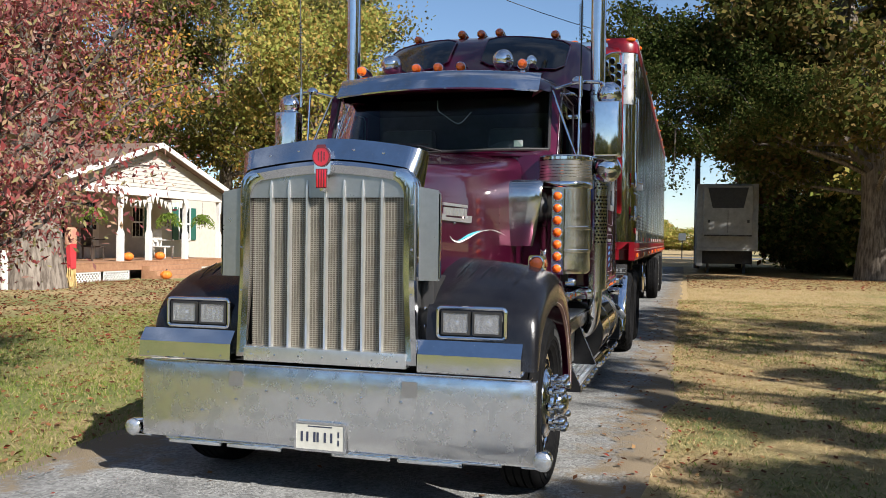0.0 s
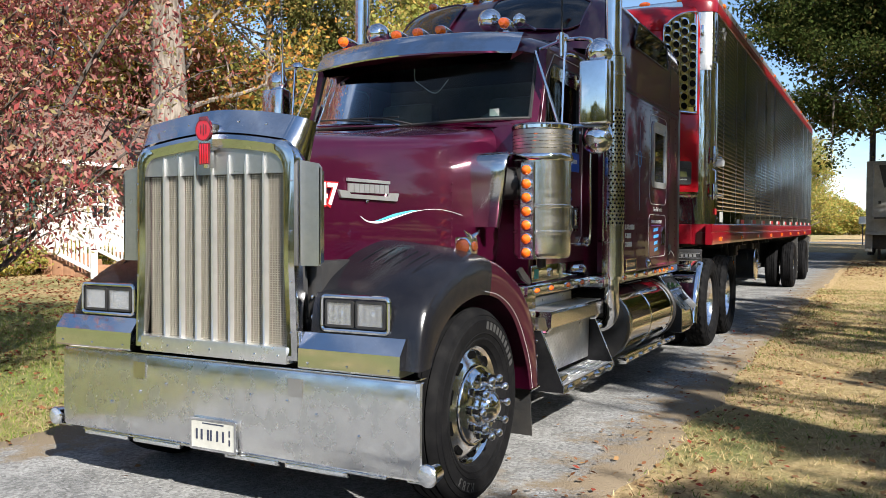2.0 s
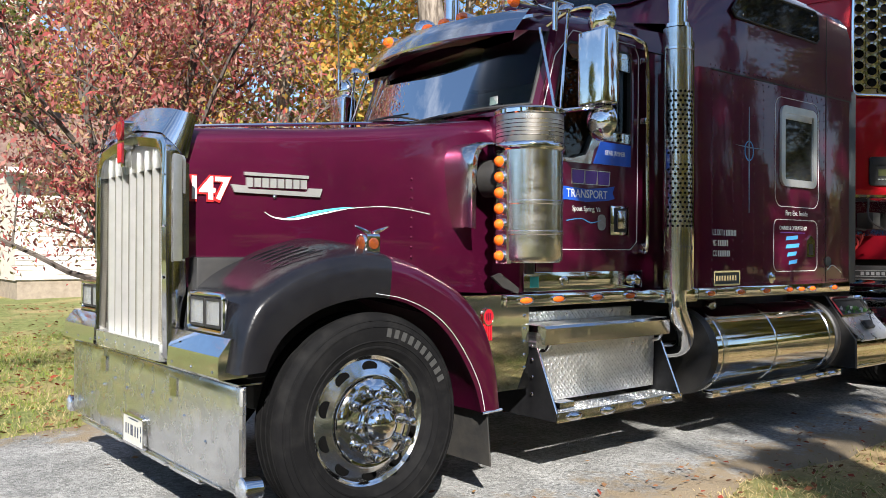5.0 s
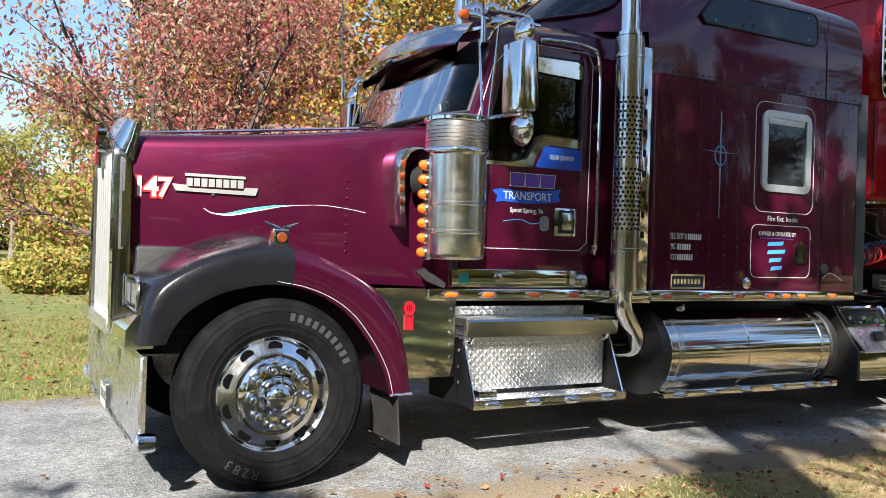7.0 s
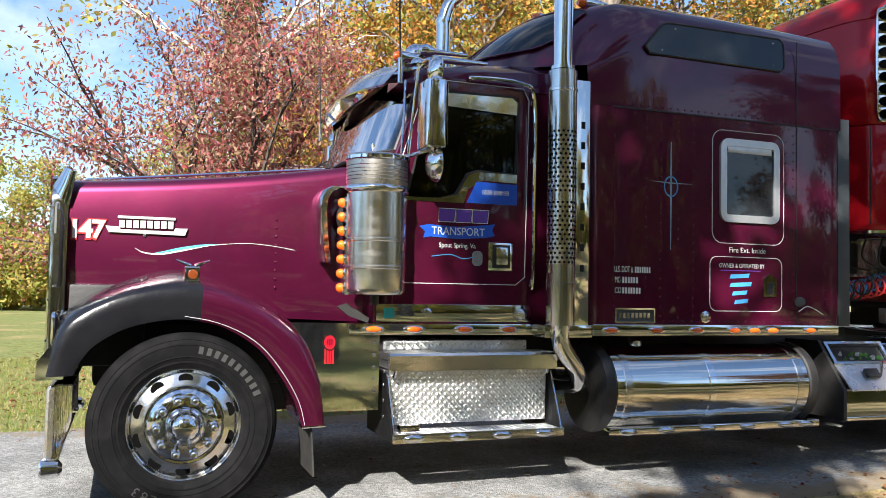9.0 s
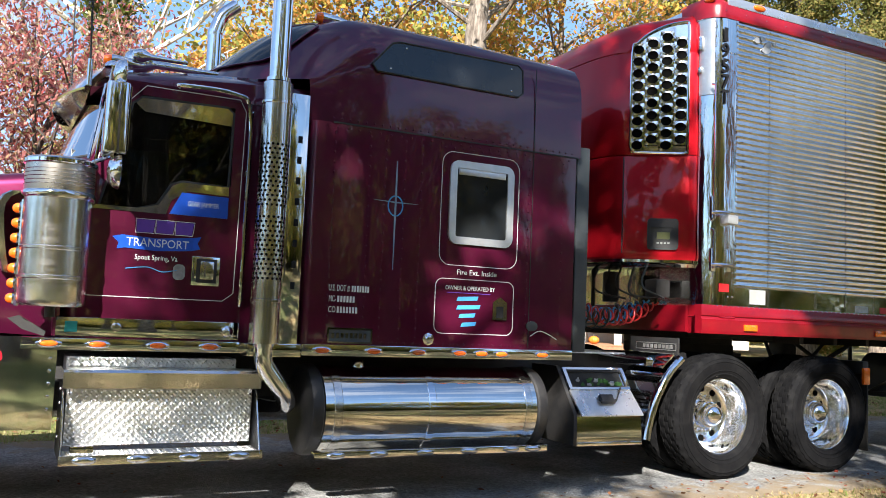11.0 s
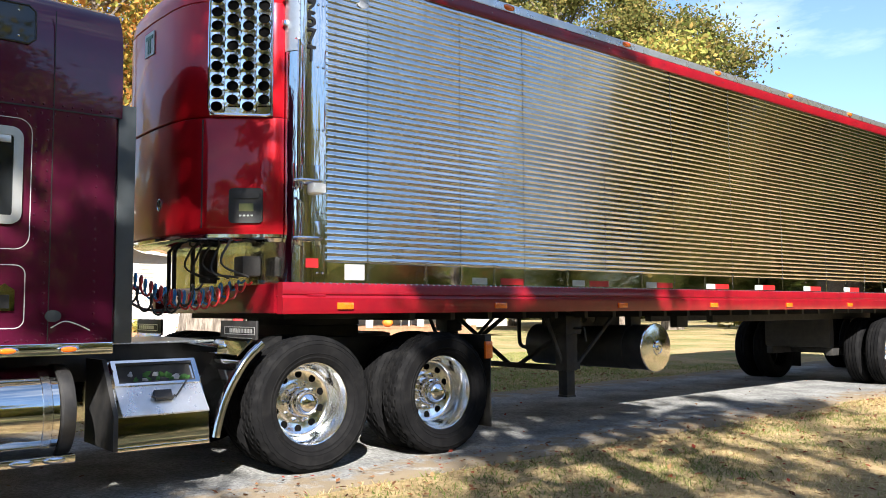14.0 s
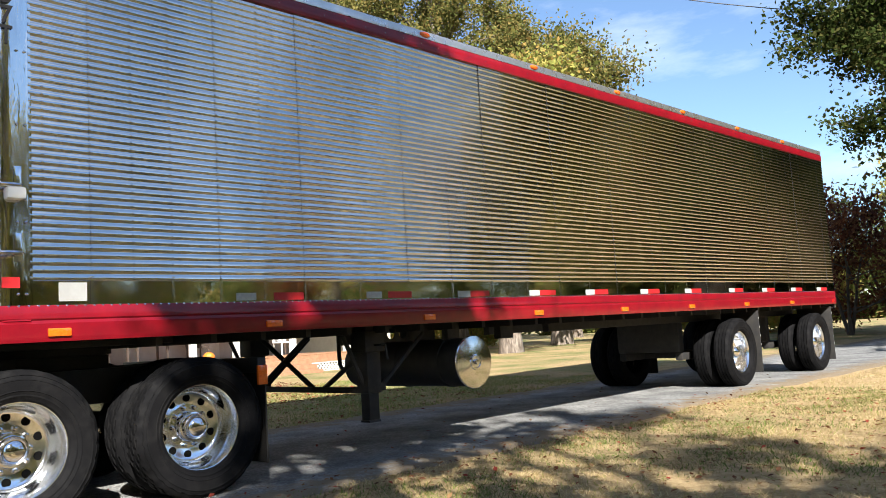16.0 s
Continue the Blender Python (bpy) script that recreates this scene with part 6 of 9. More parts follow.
half = [(SX, 2.5), (SX, 2.72), (SX - 0.003, 2.9), (SX - 0.012, 3.06), (SX - 0.045, 3.18), (SX - 0.11, 3.27), (SX - 0.22, 3.33), (0.75, 3.345), (0.5, 3.358), (0.25, 3.366), (0.0, 3.368)]
sect = half + [(-x, z) for x, z in half[-2::-1]]


def cap(i, u, lift=0.0):
    """The roof fairing: i along the section, u from front foot (0) to back (1)."""
    x, z = sect[i] if isinstance(i, int) else [sect[int(i)][k] * (1 - i % 1) + sect[min(int(i) + 1, len(sect) - 1)][k] * (i % 1) for k in (0, 1)]
    a = min(1.0, abs(x) / SX)
    y0 = 2.62 + 0.72 * a ** 2.4
    ramp = 0.9 - 0.25 * a
    zs = min(z, 2.79)
    if u < 0.5:
        t = u / 0.5
        s = math.sin(t * math.pi / 2) ** 1.15
        yy, zz = y0 + ramp * t, zs + (z - zs) * s
        pull = 1 - 0.06 * (1 - s) * a
        xx = x * pull
    else:
        t = (u - 0.5) / 0.5
        yy, zz, xx = y0 + ramp + (5.56 - y0 - ramp) * t, z - 0.045 * t * t * (z - 2.5) / 0.9, x
    if lift:
        nrm = Vector((xx * 0.5, -0.5 if u < 0.5 else 0, 0.5)) if z > 3.2 or u < 0.48 else Vector((1 if xx > 0 else -1, 0, 0))
        nrm.normalize()
        xx, yy, zz = xx + nrm.x * lift, yy + nrm.y * lift, zz + nrm.z * lift
    return (xx, yy, zz)


US = [0, 0.06, 0.12, 0.18, 0.24, 0.3, 0.36, 0.42, 0.5, 0.6, 0.7, 0.8, 0.9, 1.0]
capob = p("roof_fairing", loft([[cap(i, u) for i in range(len(sect))] for u in US], False, False), MAROON2, "maroon raised sleeper roof", angle=50)
part("fairing_back", prism([(x * 0.998, z - 0.046 * (z - 2.5) / 0.9) for x, z in sect], "y", 5.52, 5.558), MAROON2, capob)


def cap_pane(i0, i1, u0, u1, name="fairing_window"):
    g = bmesh.new()
    cols = []
    for a in range(9):
        i = i0 + (i1 - i0) * a / 8
        e = 0.16 * (abs(a - 4) / 4) ** 6
        cols.append([cap(i, u0 + (u1 - u0) * (e + (1 - 2 * e) * b / 8), 0.012) for b in range(9)])
    o = part(name, loft(cols, False, False), TINT, capob, "dark tinted roof window", 60)
    rim_ = [c[0] for c in cols] + cols[-1] + [c[-1] for c in cols[::-1]] + cols[0][::-1]
    part("window_trim", tube(rim_, 0.008, 5), MAROON, o)
    return o


cap_pane(6.3, 9.4, 0.1, 0.36)
cap_pane(10.6, 13.7, 0.1, 0.36)
for x in (-0.63, -0.165, 0.02, 0.205, 0.72):
    i = float(np.interp(-x, [-q[0] for q in sect], range(len(sect))))
    q = Vector(cap(i, 0.46)) + Vector((0, 0, 0.03))
    cl = p("roof_light", lathe([(0.004, -0.075), (0.025, -0.07), (0.038, -0.045), (0.04, -0.02)], q, "y", 16), AMBER, "amber bullet roof light")
    part("light_body", lathe([(0.042, -0.022), (0.043, 0.0), (0.036, 0.1), (0.02, 0.18), (0.004, 0.2)], q, "y", 16), CHROME, cl)
for sx in (1, -1):
    S = sx * (SX + 0.002)
    e = sx * 0.004
    tw = [(3.76, 2.96), (3.8, 2.91), (4.96, 2.905), (5.0, 2.94), (5.0, 3.12), (4.96, 3.155), (3.97, 3.15), (3.91, 3.135)]
    def lay(pts, d0, d1):
        off = lambda z: -0.009 * max(0, (z - 2.8) / 0.3) ** 1.5 * sx * 1.3
        return loft([[(S + off(z) + sx * d0, y, z) for y, z in pts], [(S + off(z) + sx * d1, y, z) for y, z in pts]], True, True)
    srw = part("side_roof_window", lay(tw, -0.004, 0.006), TINT, capob, "dark tinted side roof window")
    ring_ = tw + tw[:1]
    part("window_gasket", tube([(S - sx * 0.0117 * max(0, (z - 2.8) / 0.3) ** 1.5 + sx * 0.005, y, z) for y, z in ring_], 0.008, 6), BLACK, srw, "black rubber gasket")
    for y, z in ((3.9, 2.945), (4.9, 2.945), (4.9, 3.115), (4.02, 3.115)):
        part("window_screw", dome((S + sx * (0.006 - 0.0117 * ((z - 2.8) / 0.3) ** 1.5), y, z), 0.008, (sx, 0, 0), 0.6, 8), ALLOY, srw)
    part("seam", box(min(S, S + e), max(S, S + e), 3.5, 5.54, 2.497, 2.507), BLACK, sleeper)
    part("rear_seam", box(min(S, S + e * 0.7), max(S, S + e * 0.7), 5.118, 5.124, 1.0, 3.15), BLACK, sleeper)
    yc, zc = 4.675, 2.047
    fr = [(a + yc, b + zc) for a, b in rrect(0.54, 0.615, 0.07)]
    wf = part("sleeper_window", outline(fr, 0.055, "x", S, S + sx * 0.018), SATIN, sleeper, "sleeper window in a bright rounded frame")
    part("pane", prism([(a + yc, b + zc) for a, b in rrect(0.44, 0.515, 0.04)], "x", S, S + sx * 0.006), TINT, wf)
    part("window_vent", box(min(S, S + sx * 0.01), max(S, S + sx * 0.01), yc - 0.2, yc + 0.2, zc + 0.205, zc + 0.255, 0.003), SATIN, wf)
    part("window_stripe", outline([(a + 4.67, b + 2.0) for a, b in rrect(0.66, 0.835, 0.09)], 0.005, "x", S - e * 0.3, S + e * 0.4), PALE, sleeper, "thin white pinstripe round the window")
    dr = part("baggage_door_stripe", outline([(a + 4.652, b + 1.288) for a, b in rrect(0.66, 0.4, 0.06)], 0.005, "x", S - e * 0.3, S + e * 0.4), PALE, sleeper, "white pinstripe round the baggage door")
    part("baggage_handle", prism([(4.8, 1.2), (4.92, 1.2), (4.92, 1.33), (4.86, 1.37), (4.8, 1.33)], "x", S, S + sx * 0.012), CHROME, dr, "chrome baggage door handle")
    part("handle_slot", box(min(S + sx * 0.012, S + sx * 0.014), max(S + sx * 0.012, S + sx * 0.014), 4.83, 4.89, 1.215, 1.3), BLACK, dr)
    part("vent_oval", prism([(5.15 + 0.05 * math.cos(a), 1.165 + 0.038 * math.sin(a)) for a in [k * math.pi / 9 for k in range(18)]], "x", S, S + sx * 0.008), SLATE, sleeper, "oval vent cap")
    part("corner_swirl", tube(smooth_path([(S, 5.14, 1.09), (S, 5.22, 1.13), (S, 5.3, 1.11), (S, 5.38, 1.07)], 5), 0.004, 5), WHITE, sleeper)
    part("filler_cap", lathe([(0.045, 0.0), (0.045, 0.012), (0.03, 0.018), (0.02, 0.03), (0.004, 0.032)], (S if sx > 0 else S - 0.032, 4.28, 1.045), "x", 8), CHROME, sleeper, "chrome filler cap")
    nb = part("builder_plate", outline([(a + 3.69, b + 1.052) for a, b in rrect(0.325, 0.105, 0.012)], 0.012, "x", S, S + sx * 0.012), CHROME, sleeper, "chrome-framed plate with unreadable writing")
    part("plate_back", prism([(a + 3.69, b + 1.052) for a, b in rrect(0.31, 0.09, 0.01)], "x", S, S + sx * 0.004), SLATE, nb)
    bar_parts("plate_bar", [(3.56 + 0.033 * k, 3.58 + 0.033 * k, 1.035, 1.07) for k in range(8)], "x", S + sx * 0.004, S + sx * 0.007, CHROME, nb)
    part("gap_seal", box(min(sx * 1.08, sx * 1.15), max(sx * 1.08, sx * 1.15), 5.54, 5.66, 0.98, 2.6, 0.01), SLATE, sleeper, "grey rubber gap seal")
    # cross ornament
    cy, cz = 3.985, 1.99
    orn = part("cross_ornament", prism([(cy - 0.004, 2.29), (cy + 0.004, 2.29), (cy + 0.007, 2.05), (cy + 0.007, 1.9), (cy + 0.002, 1.52), (cy - 0.002, 1.52), (cy - 0.007, 1.9), (cy - 0.007, 2.05)], "x", S - e * 0.3, S + e * 0.4), PALEBLUE, sleeper, "light blue pinstripe cross")
    part("cross_arm", prism([(cy - 0.18, cz + 0.012), (cy, cz), (cy + 0.19, cz + 0.006), (cy, cz + 0.01)], "x", S - e * 0.3, S + e * 0.4), PALEBLUE, orn)
    ovp = [(cy + 0.06 * math.cos(a), cz - 0.02 + 0.075 * math.sin(a)) for a in [k * math.pi / 10 for k in range(20)]]
    part("cross_ring", outline(ovp, 0.009, "x", S - e * 0.3, S + e * 0.4), SKYBLUE, orn)
# writing on the driver's side
S = SX + 0.003
lettering("U.S. DOT #", 0.06, on_side(S, 3.6, 1.37), WHITE, sleeper, "side_writing", 0.15)
bar_parts("number_bar", [(3.69 + 0.019 * k, 3.702 + 0.019 * k, 1.35, 1.392) for k in range(7)], "x", S - 0.001, S + 0.001, WHITE, sleeper, "white number bars")
lettering("MC-", 0.06, on_side(S, 3.555, 1.297), WHITE, sleeper, "side_writing", 0.05)
bar_parts("number_bar", [(3.59 + 0.022 * k, 3.604 + 0.022 * k, 1.277, 1.319) for k in range(6)], "x", S - 0.001, S + 0.001, WHITE, sleeper)
lettering("CO", 0.06, on_side(S, 3.555, 1.224), WHITE, sleeper, "side_writing", 0.05)
bar_parts("number_bar", [(3.59 + 0.022 * k, 3.604 + 0.022 * k, 1.204, 1.246) for k in range(7)], "x", S - 0.001, S + 0.001, WHITE, sleeper)
lettering("Fire Ext. Inside", 0.055, on_side(S, 4.66, 1.535), WHITE, sleeper, "side_writing", 0.33)
lettering("OWNER & OPERATED BY", 0.045, on_side(S, 4.61, 1.42), WHITE, sleeper, "side_writing", 0.41)
bar_parts("underline", [(4.42, 4.78, 1.384, 1.389)], "x", S - 0.001, S + 0.001, PURPLE, sleeper)
for k, (a, b) in enumerate(((4.5, 4.68), (4.5, 4.7), (4.52, 4.66), (4.54, 4.67))):
    z = 1.345 - 0.062 * k
    part("name_bar", prism([(a, z - 0.018), (b - 0.01, z - 0.008), (b, z + 0.022), (a + 0.012, z + 0.012)], "x", S - 0.001, S + 0.001), SKYBLUE, sleeper, "light blue script bar")
# rivets in rows
bm = bmesh.new()
for y in (3.9, 4.18, 5.09, 3.52):
    for k in range(22):
        dome((SX + 0.001, y, 1.05 + k * 0.0655), 0.0078, (1, 0, 0), 0.7, 6, bm, 2)
for k in range(34):
    for z in (2.53, 1.01):
        dome((SX + 0.001, 3.5 + k * 0.06, z), 0.0078, (1, 0, 0), 0.7, 6, bm, 2)
for y0, y1, z in ((4.36, 4.98, 2.44),):
    for k in range(9):
        dome((SX + 0.001, y0 + (y1 - y0) * k / 8, z), 0.0078, (1, 0, 0), 0.7, 6, bm, 2)
for k in range(10):
    dome((SX + 0.001, 5.02, 1.65 + k * 0.08), 0.0078, (1, 0, 0), 0.7, 6, bm, 2)
tagged(part("sleeper_rivets", bm, MAROON, sleeper), kind="stuff")

# ---- light strip along cab and sleeper ----
for sx in (1, -1):
    f = lambda x: sx * x
    x0, x1 = min(f(1.05), f(SX + 0.006)), max(f(1.05), f(SX + 0.006))
    stp = p("light_strip", box(x0, x1, 3.36, 5.53, 0.913, 0.99, 0.006), CHROME, "chrome light strip under the sleeper")
    xa, xb = min(f(0.9), f(1.03)), max(f(0.9), f(1.03))
    stc = p("light_strip", box(xa, xb, 1.7, 3.36, 0.913, 0.985, 0.006), CHROME, "chrome light strip under the cab")
    for y in (1.85, 2.12, 2.47, 2.79, 3.5, 3.87, 4.21, 4.54, 4.72, 4.89, 5.25):
        xx = f(SX + 0.006) if y > 3.3 else f(1.03)
        par = stp if y > 3.3 else stc
        part("light_bezel", turned(ball((0, 0, 0), 1, 12), Matrix.Translation((xx, y, 0.95)) @ Matrix.Diagonal((0.012, 0.075, 0.026, 1))), CHROME, par)
        part("amber_light", turned(ball((0, 0, 0), 1, 12), Matrix.Translation((xx + sx * 0.006, y, 0.95)) @ Matrix.Diagonal((0.014, 0.052, 0.019, 1))), AMBER, par, "oval amber lamp")

# ---- exhaust stacks ----
for sx in (1, -1):
    f = lambda x: sx * x
    st = p("exhaust_pipe", tube(smooth_path([(f(1.17), 3.1, 0.96), (f(1.17), 3.1, 2.0), (f(1.17), 3.1, 3.6), (f(1.17), 3.1, 3.72), (f(1.17), 3.16, 3.9), (f(1.17), 3.28, 4.02)], 6), 0.066, 28), CHROME, "tall chrome exhaust stack", )
    sh_rings = []
    for k in range(21):
        a = radians(-120 + 12 * k)
        sh_rings.append([(f(1.17) + sx * 0.098 * math.cos(a), 3.1 + 0.098 * math.sin(a), z) for z in (0.985, 1.0, 1.35, 2.2, 2.68, 2.695)])
    shd = part("heat_shield", loft(sh_rings, False, False), STAINLESS, st, "perforated stainless heat shield")
    holes = bmesh.new()
    for row in range(28):
        z = (1.403 if row < 14 else 1.879) + (row % 14) * 0.0306
        for c in range(8):
            a = radians(-88 + 18.5 * c + (9.25 if row % 2 else 0))
            d = Vector((sx * math.cos(a), math.sin(a), 0))
            u = Vector((-sx * math.sin(a), math.cos(a), 0)) if sx > 0 else Vector((math.sin(a), math.cos(a), 0))
            cc = Vector((f(1.17), 3.1, z)) + d * 0.0995
            vs = [holes.verts.new(cc + u * 0.0086 * math.cos(t) + Vector((0, 0, 0.0086 * math.sin(t)))) for t in [k * math.pi / 4 for k in range(8)]]
            holes.faces.new(vs)
    bmesh.ops.recalc_face_normals(holes, faces=holes.faces)
    tagged(part("perforation_pattern", holes, HOLE, shd), kind="stuff")
    for z in (1.25, 2.55):
        part("shield_clamp", lathe([(0.1, z), (0.104, z + 0.003), (0.104, z + 0.02), (0.1, z + 0.023)], (f(1.17), 3.1, 0), "z", 24), ALLOY, st)
    part("stack_collar", lathe([(0.068, 2.7), (0.082, 2.705), (0.082, 2.73), (0.068, 2.735)], (f(1.17), 3.1, 0), "z", 28), CHROME, st)
    part("exhaust_elbow", tube(smooth_path([(f(1.17), 3.1, 0.98), (f(1.165), 3.12, 0.85), (f(1.13), 3.25, 0.68), (f(1.05), 3.3, 0.58), (f(0.85), 3.2, 0.56)], 6), 0.062, 20), CHROME, st, "bent chrome exhaust elbow")
    ext = p("stack_panel", box(min(f(1.13), f(1.145)), max(f(1.13), f(1.145)), 3.16, 3.33, 0.98, 2.66, 0.004), MIRRORSTEEL, "mirror-steel panel behind the stack with dark bars")
    for k in range(8):
        z = 2.35 - k * 0.14
        part("letter_bar", box(min(f(1.1445), f(1.147)), max(f(1.1445), f(1.147)), 3.262, 3.292, z - 0.024, z + 0.024, 0.001), INK, ext)
    # skirt piece at the stack's foot
    p("stack_skirt", box(min(f(0.98), f(1.15)), max(f(0.98), f(1.15)), 3.0, 3.36, 0.9, 0.985, 0.006), MIRRORSTEEL)

# ---- air cleaners, lights and intake ----
for sx in (1, -1):
    f = lambda x: sx * x
    cx, cy = f(1.07), 1.84
    zb, zt = 1.185, 2.03
    ac = p("air_cleaner", lathe([(0.05, zb - 0.02), (0.17, zb - 0.015), (0.186, zb), (0.19, zb + 0.02), (0.19, zb + 0.14), (0.195, zb + 0.145), (0.195, zb + 0.16), (0.19, zb + 0.165), (0.19, zb + 0.31), (0.195, zb + 0.315), (0.195, zb + 0.33), (0.19, zb + 0.335), (0.19, zb + 0.62)], (cx, cy, 0), "z", 40), BRUSHED, "polished stainless air cleaner canister")
    part("canister_top", lathe([(0.192, zb + 0.65), (0.194, zb + 0.66), (0.194, zt - 0.03), (0.2, zt - 0.025), (0.2, zt), (0.19, zt + 0.01), (0.05, zt + 0.015), (0.004, zt + 0.015)], (cx, cy, 0), "z", 40), mat("brushed_steel", (0.55, 0.52, 0.49), (0.48, 0.45, 0.42), 8, 0.3, 1.0, rvar=0.05), ac, "ribbed cleaner lid")
    part("chrome_band", lathe([(0.195, zb + 0.615), (0.2, zb + 0.62), (0.204, zb + 0.63), (0.204, zb + 0.645), (0.2, zb + 0.655), (0.195, zb + 0.66)], (cx, cy, 0), "z", 40), CHROME, ac)
    part("top_band", lathe([(0.2, zt - 0.03), (0.207, zt - 0.024), (0.207, zt - 0.004), (0.2, zt + 0.002)], (cx, cy, 0), "z", 40), CHROME, ac)
    ribs = None
    for k in range(5):
        z = zb + 0.69 + k * 0.022
        ribs = lathe([(0.193, z), (0.197, z + 0.004), (0.193, z + 0.008)], (cx, cy, 0), "z", 40, ribs)
    part("lid_ribs", ribs, STAINLESS, ac)
    part("drain", tube([(cx, cy, zb - 0.02), (cx, cy, zb - 0.08)], 0.03, 12), BLACK, ac)
    lb = p("light_bracket", loft([[(f(0.97), 1.672, z), (f(1.0), 1.644, z), (f(1.088), 1.644, z), (f(1.105), 1.66, z), (f(1.098), 1.668, z), (f(1.08), 1.654, z), (f(0.99), 1.656, z)] for z in (1.165, 1.785)]), STAINLESS, "stainless bracket with seven amber lamps")
    for k in range(7):
        z = 1.207 + k * 0.0882
        part("lamp_ring", lathe([(0.038, 0.0), (0.038, -0.012), (0.031, -0.014)], (f(1.043), 1.646, z), "y", 16), CHROME, lb)
        part("amber_lamp", lathe([(0.032, -0.01), (0.029, -0.03), (0.018, -0.044), (0.003, -0.048)], (f(1.043), 1.646, z), "y", 16), AMBER, lb, "round amber lamp")
    # curved intake scoop between hood and canister
    sect_ = [(1.78, 1.85, 0.95), (1.66, 1.86, 0.95), (1.58, 1.852, 0.95), (1.535, 1.825, 0.95), (1.51, 1.78, 0.948), (1.505, 1.72, 0.943), (1.515, 1.6, 0.925), (1.535, 1.47, 0.9), (1.56, 1.37, 0.872)]
    outer = [[(f(0.6 + (xr - 0.6) * t), y, z) for t in (0.0, 0.35, 0.7, 0.94)] + [(f(xr), y + 0.014, z - 0.004), (f(xr - 0.004), y + 0.05, z - 0.012)] for y, z, xr in sect_]
    p("intake_scoop", loft(outer, False, False), STAINLESS, "brushed stainless intake scoop", angle=45)
    p("intake_duct", tube([(f(0.8), 1.74, 1.66), (f(0.95), 1.8, 1.66)], 0.11, 20), BLACK)
    p("mirror_step", prism([(1.62, 1.09), (1.68, 1.11), (1.83, 1.02), (1.82, 0.99), (1.7, 1.03)], "x", f(0.98), f(1.0)), BLACK)
    p("cowl_side", box(min(f(0.7), f(0.97)), max(f(0.7), f(0.97)), 1.86, 1.9, 0.99, 2.06, 0.01), MAROON)

# ---- mirrors and antennas ----
for sx in (1, -1):
    f = lambda x: sx * x
    mc = (f(1.35), 2.1)
    mh = p("mirror", loft([[(a * w_ + mc[0], b * w_ + mc[1], z_) for a, b in rrect(0.215, 0.13, 0.03, 4)] for z_, w_ in ((2.06, 0.9), (2.066, 0.985), (2.075, 1.0), (2.465, 1.0), (2.474, 0.985), (2.48, 0.9))]), CHROME, "tall square-edged chrome door mirror", angle=30)
    part("mirror_glass", box(mc[0] - 0.095, mc[0] + 0.095, mc[1] + 0.065, mc[1] + 0.069, 2.08, 2.46), MIRRORSTEEL, mh)
    part("spot_mirror", lathe([(0.004, -0.045), (0.05, -0.036), (0.082, -0.014), (0.094, 0.01), (0.096, 0.02), (0.09, 0.026), (0.004, 0.028)], (mc[0] + sx * 0.01, mc[1] + 0.01, 2.545), "y", 28), CHROME, mh, "round chrome spot mirror above")
    part("convex_mirror", lathe([(0.004, -0.05), (0.06, -0.04), (0.096, -0.014), (0.106, 0.01), (0.108, 0.02), (0.1, 0.026), (0.004, 0.028)], (mc[0], mc[1] + 0.02, 1.972), "y", 28), CHROME, mh, "round convex mirror")
    part("lower_arm", tube([(f(0.94), 1.98, 2.05), (f(1.4), 2.09, 2.05)], 0.013, 8), CHROME, mh)
    part("upper_arm", tube(smooth_path([(f(0.94), 2.12, 2.6), (f(1.12), 2.1, 2.64), (f(1.3), 2.1, 2.63), (f(1.33), 2.1, 2.56)], 5), 0.014, 8), CHROME, mh)
    part("strut", tube([(f(0.93), 2.06, 2.58), (f(1.13), 1.98, 2.06)], 0.009, 8), CHROME, mh)
    part("post", tube([(f(1.14), 2.02, 2.05), (f(1.14), 2.08, 2.64)], 0.01, 8), CHROME, mh)
    part("bracket_dome", dome((f(1.12), 2.08, 2.64), 0.05, (0, 0, 1), 0.9, 16), CHROME, mh)
    an = p("antenna", tube([(f(1.16), 1.95, 2.6), (f(1.165), 1.93, 3.2), (f(1.17), 1.9, 4.1)], 0.006, 6), BLACK, "whip antenna with a spring coil")
    coil = []
    for k in range(90):
        a = k * 2 * math.pi / 10
        z = 2.95 + k * 0.0028
        coil.append((f(1.162) + 0.016 * math.cos(a), 1.93 + 0.016 * math.sin(a), z))
    part("coil", tube(coil, 0.0035, 5), SLATE, an)
    part("antenna_base", tube([(f(1.16), 1.95, 2.5), (f(1.16), 1.95, 2.66)], 0.016, 10), CHROME, an)

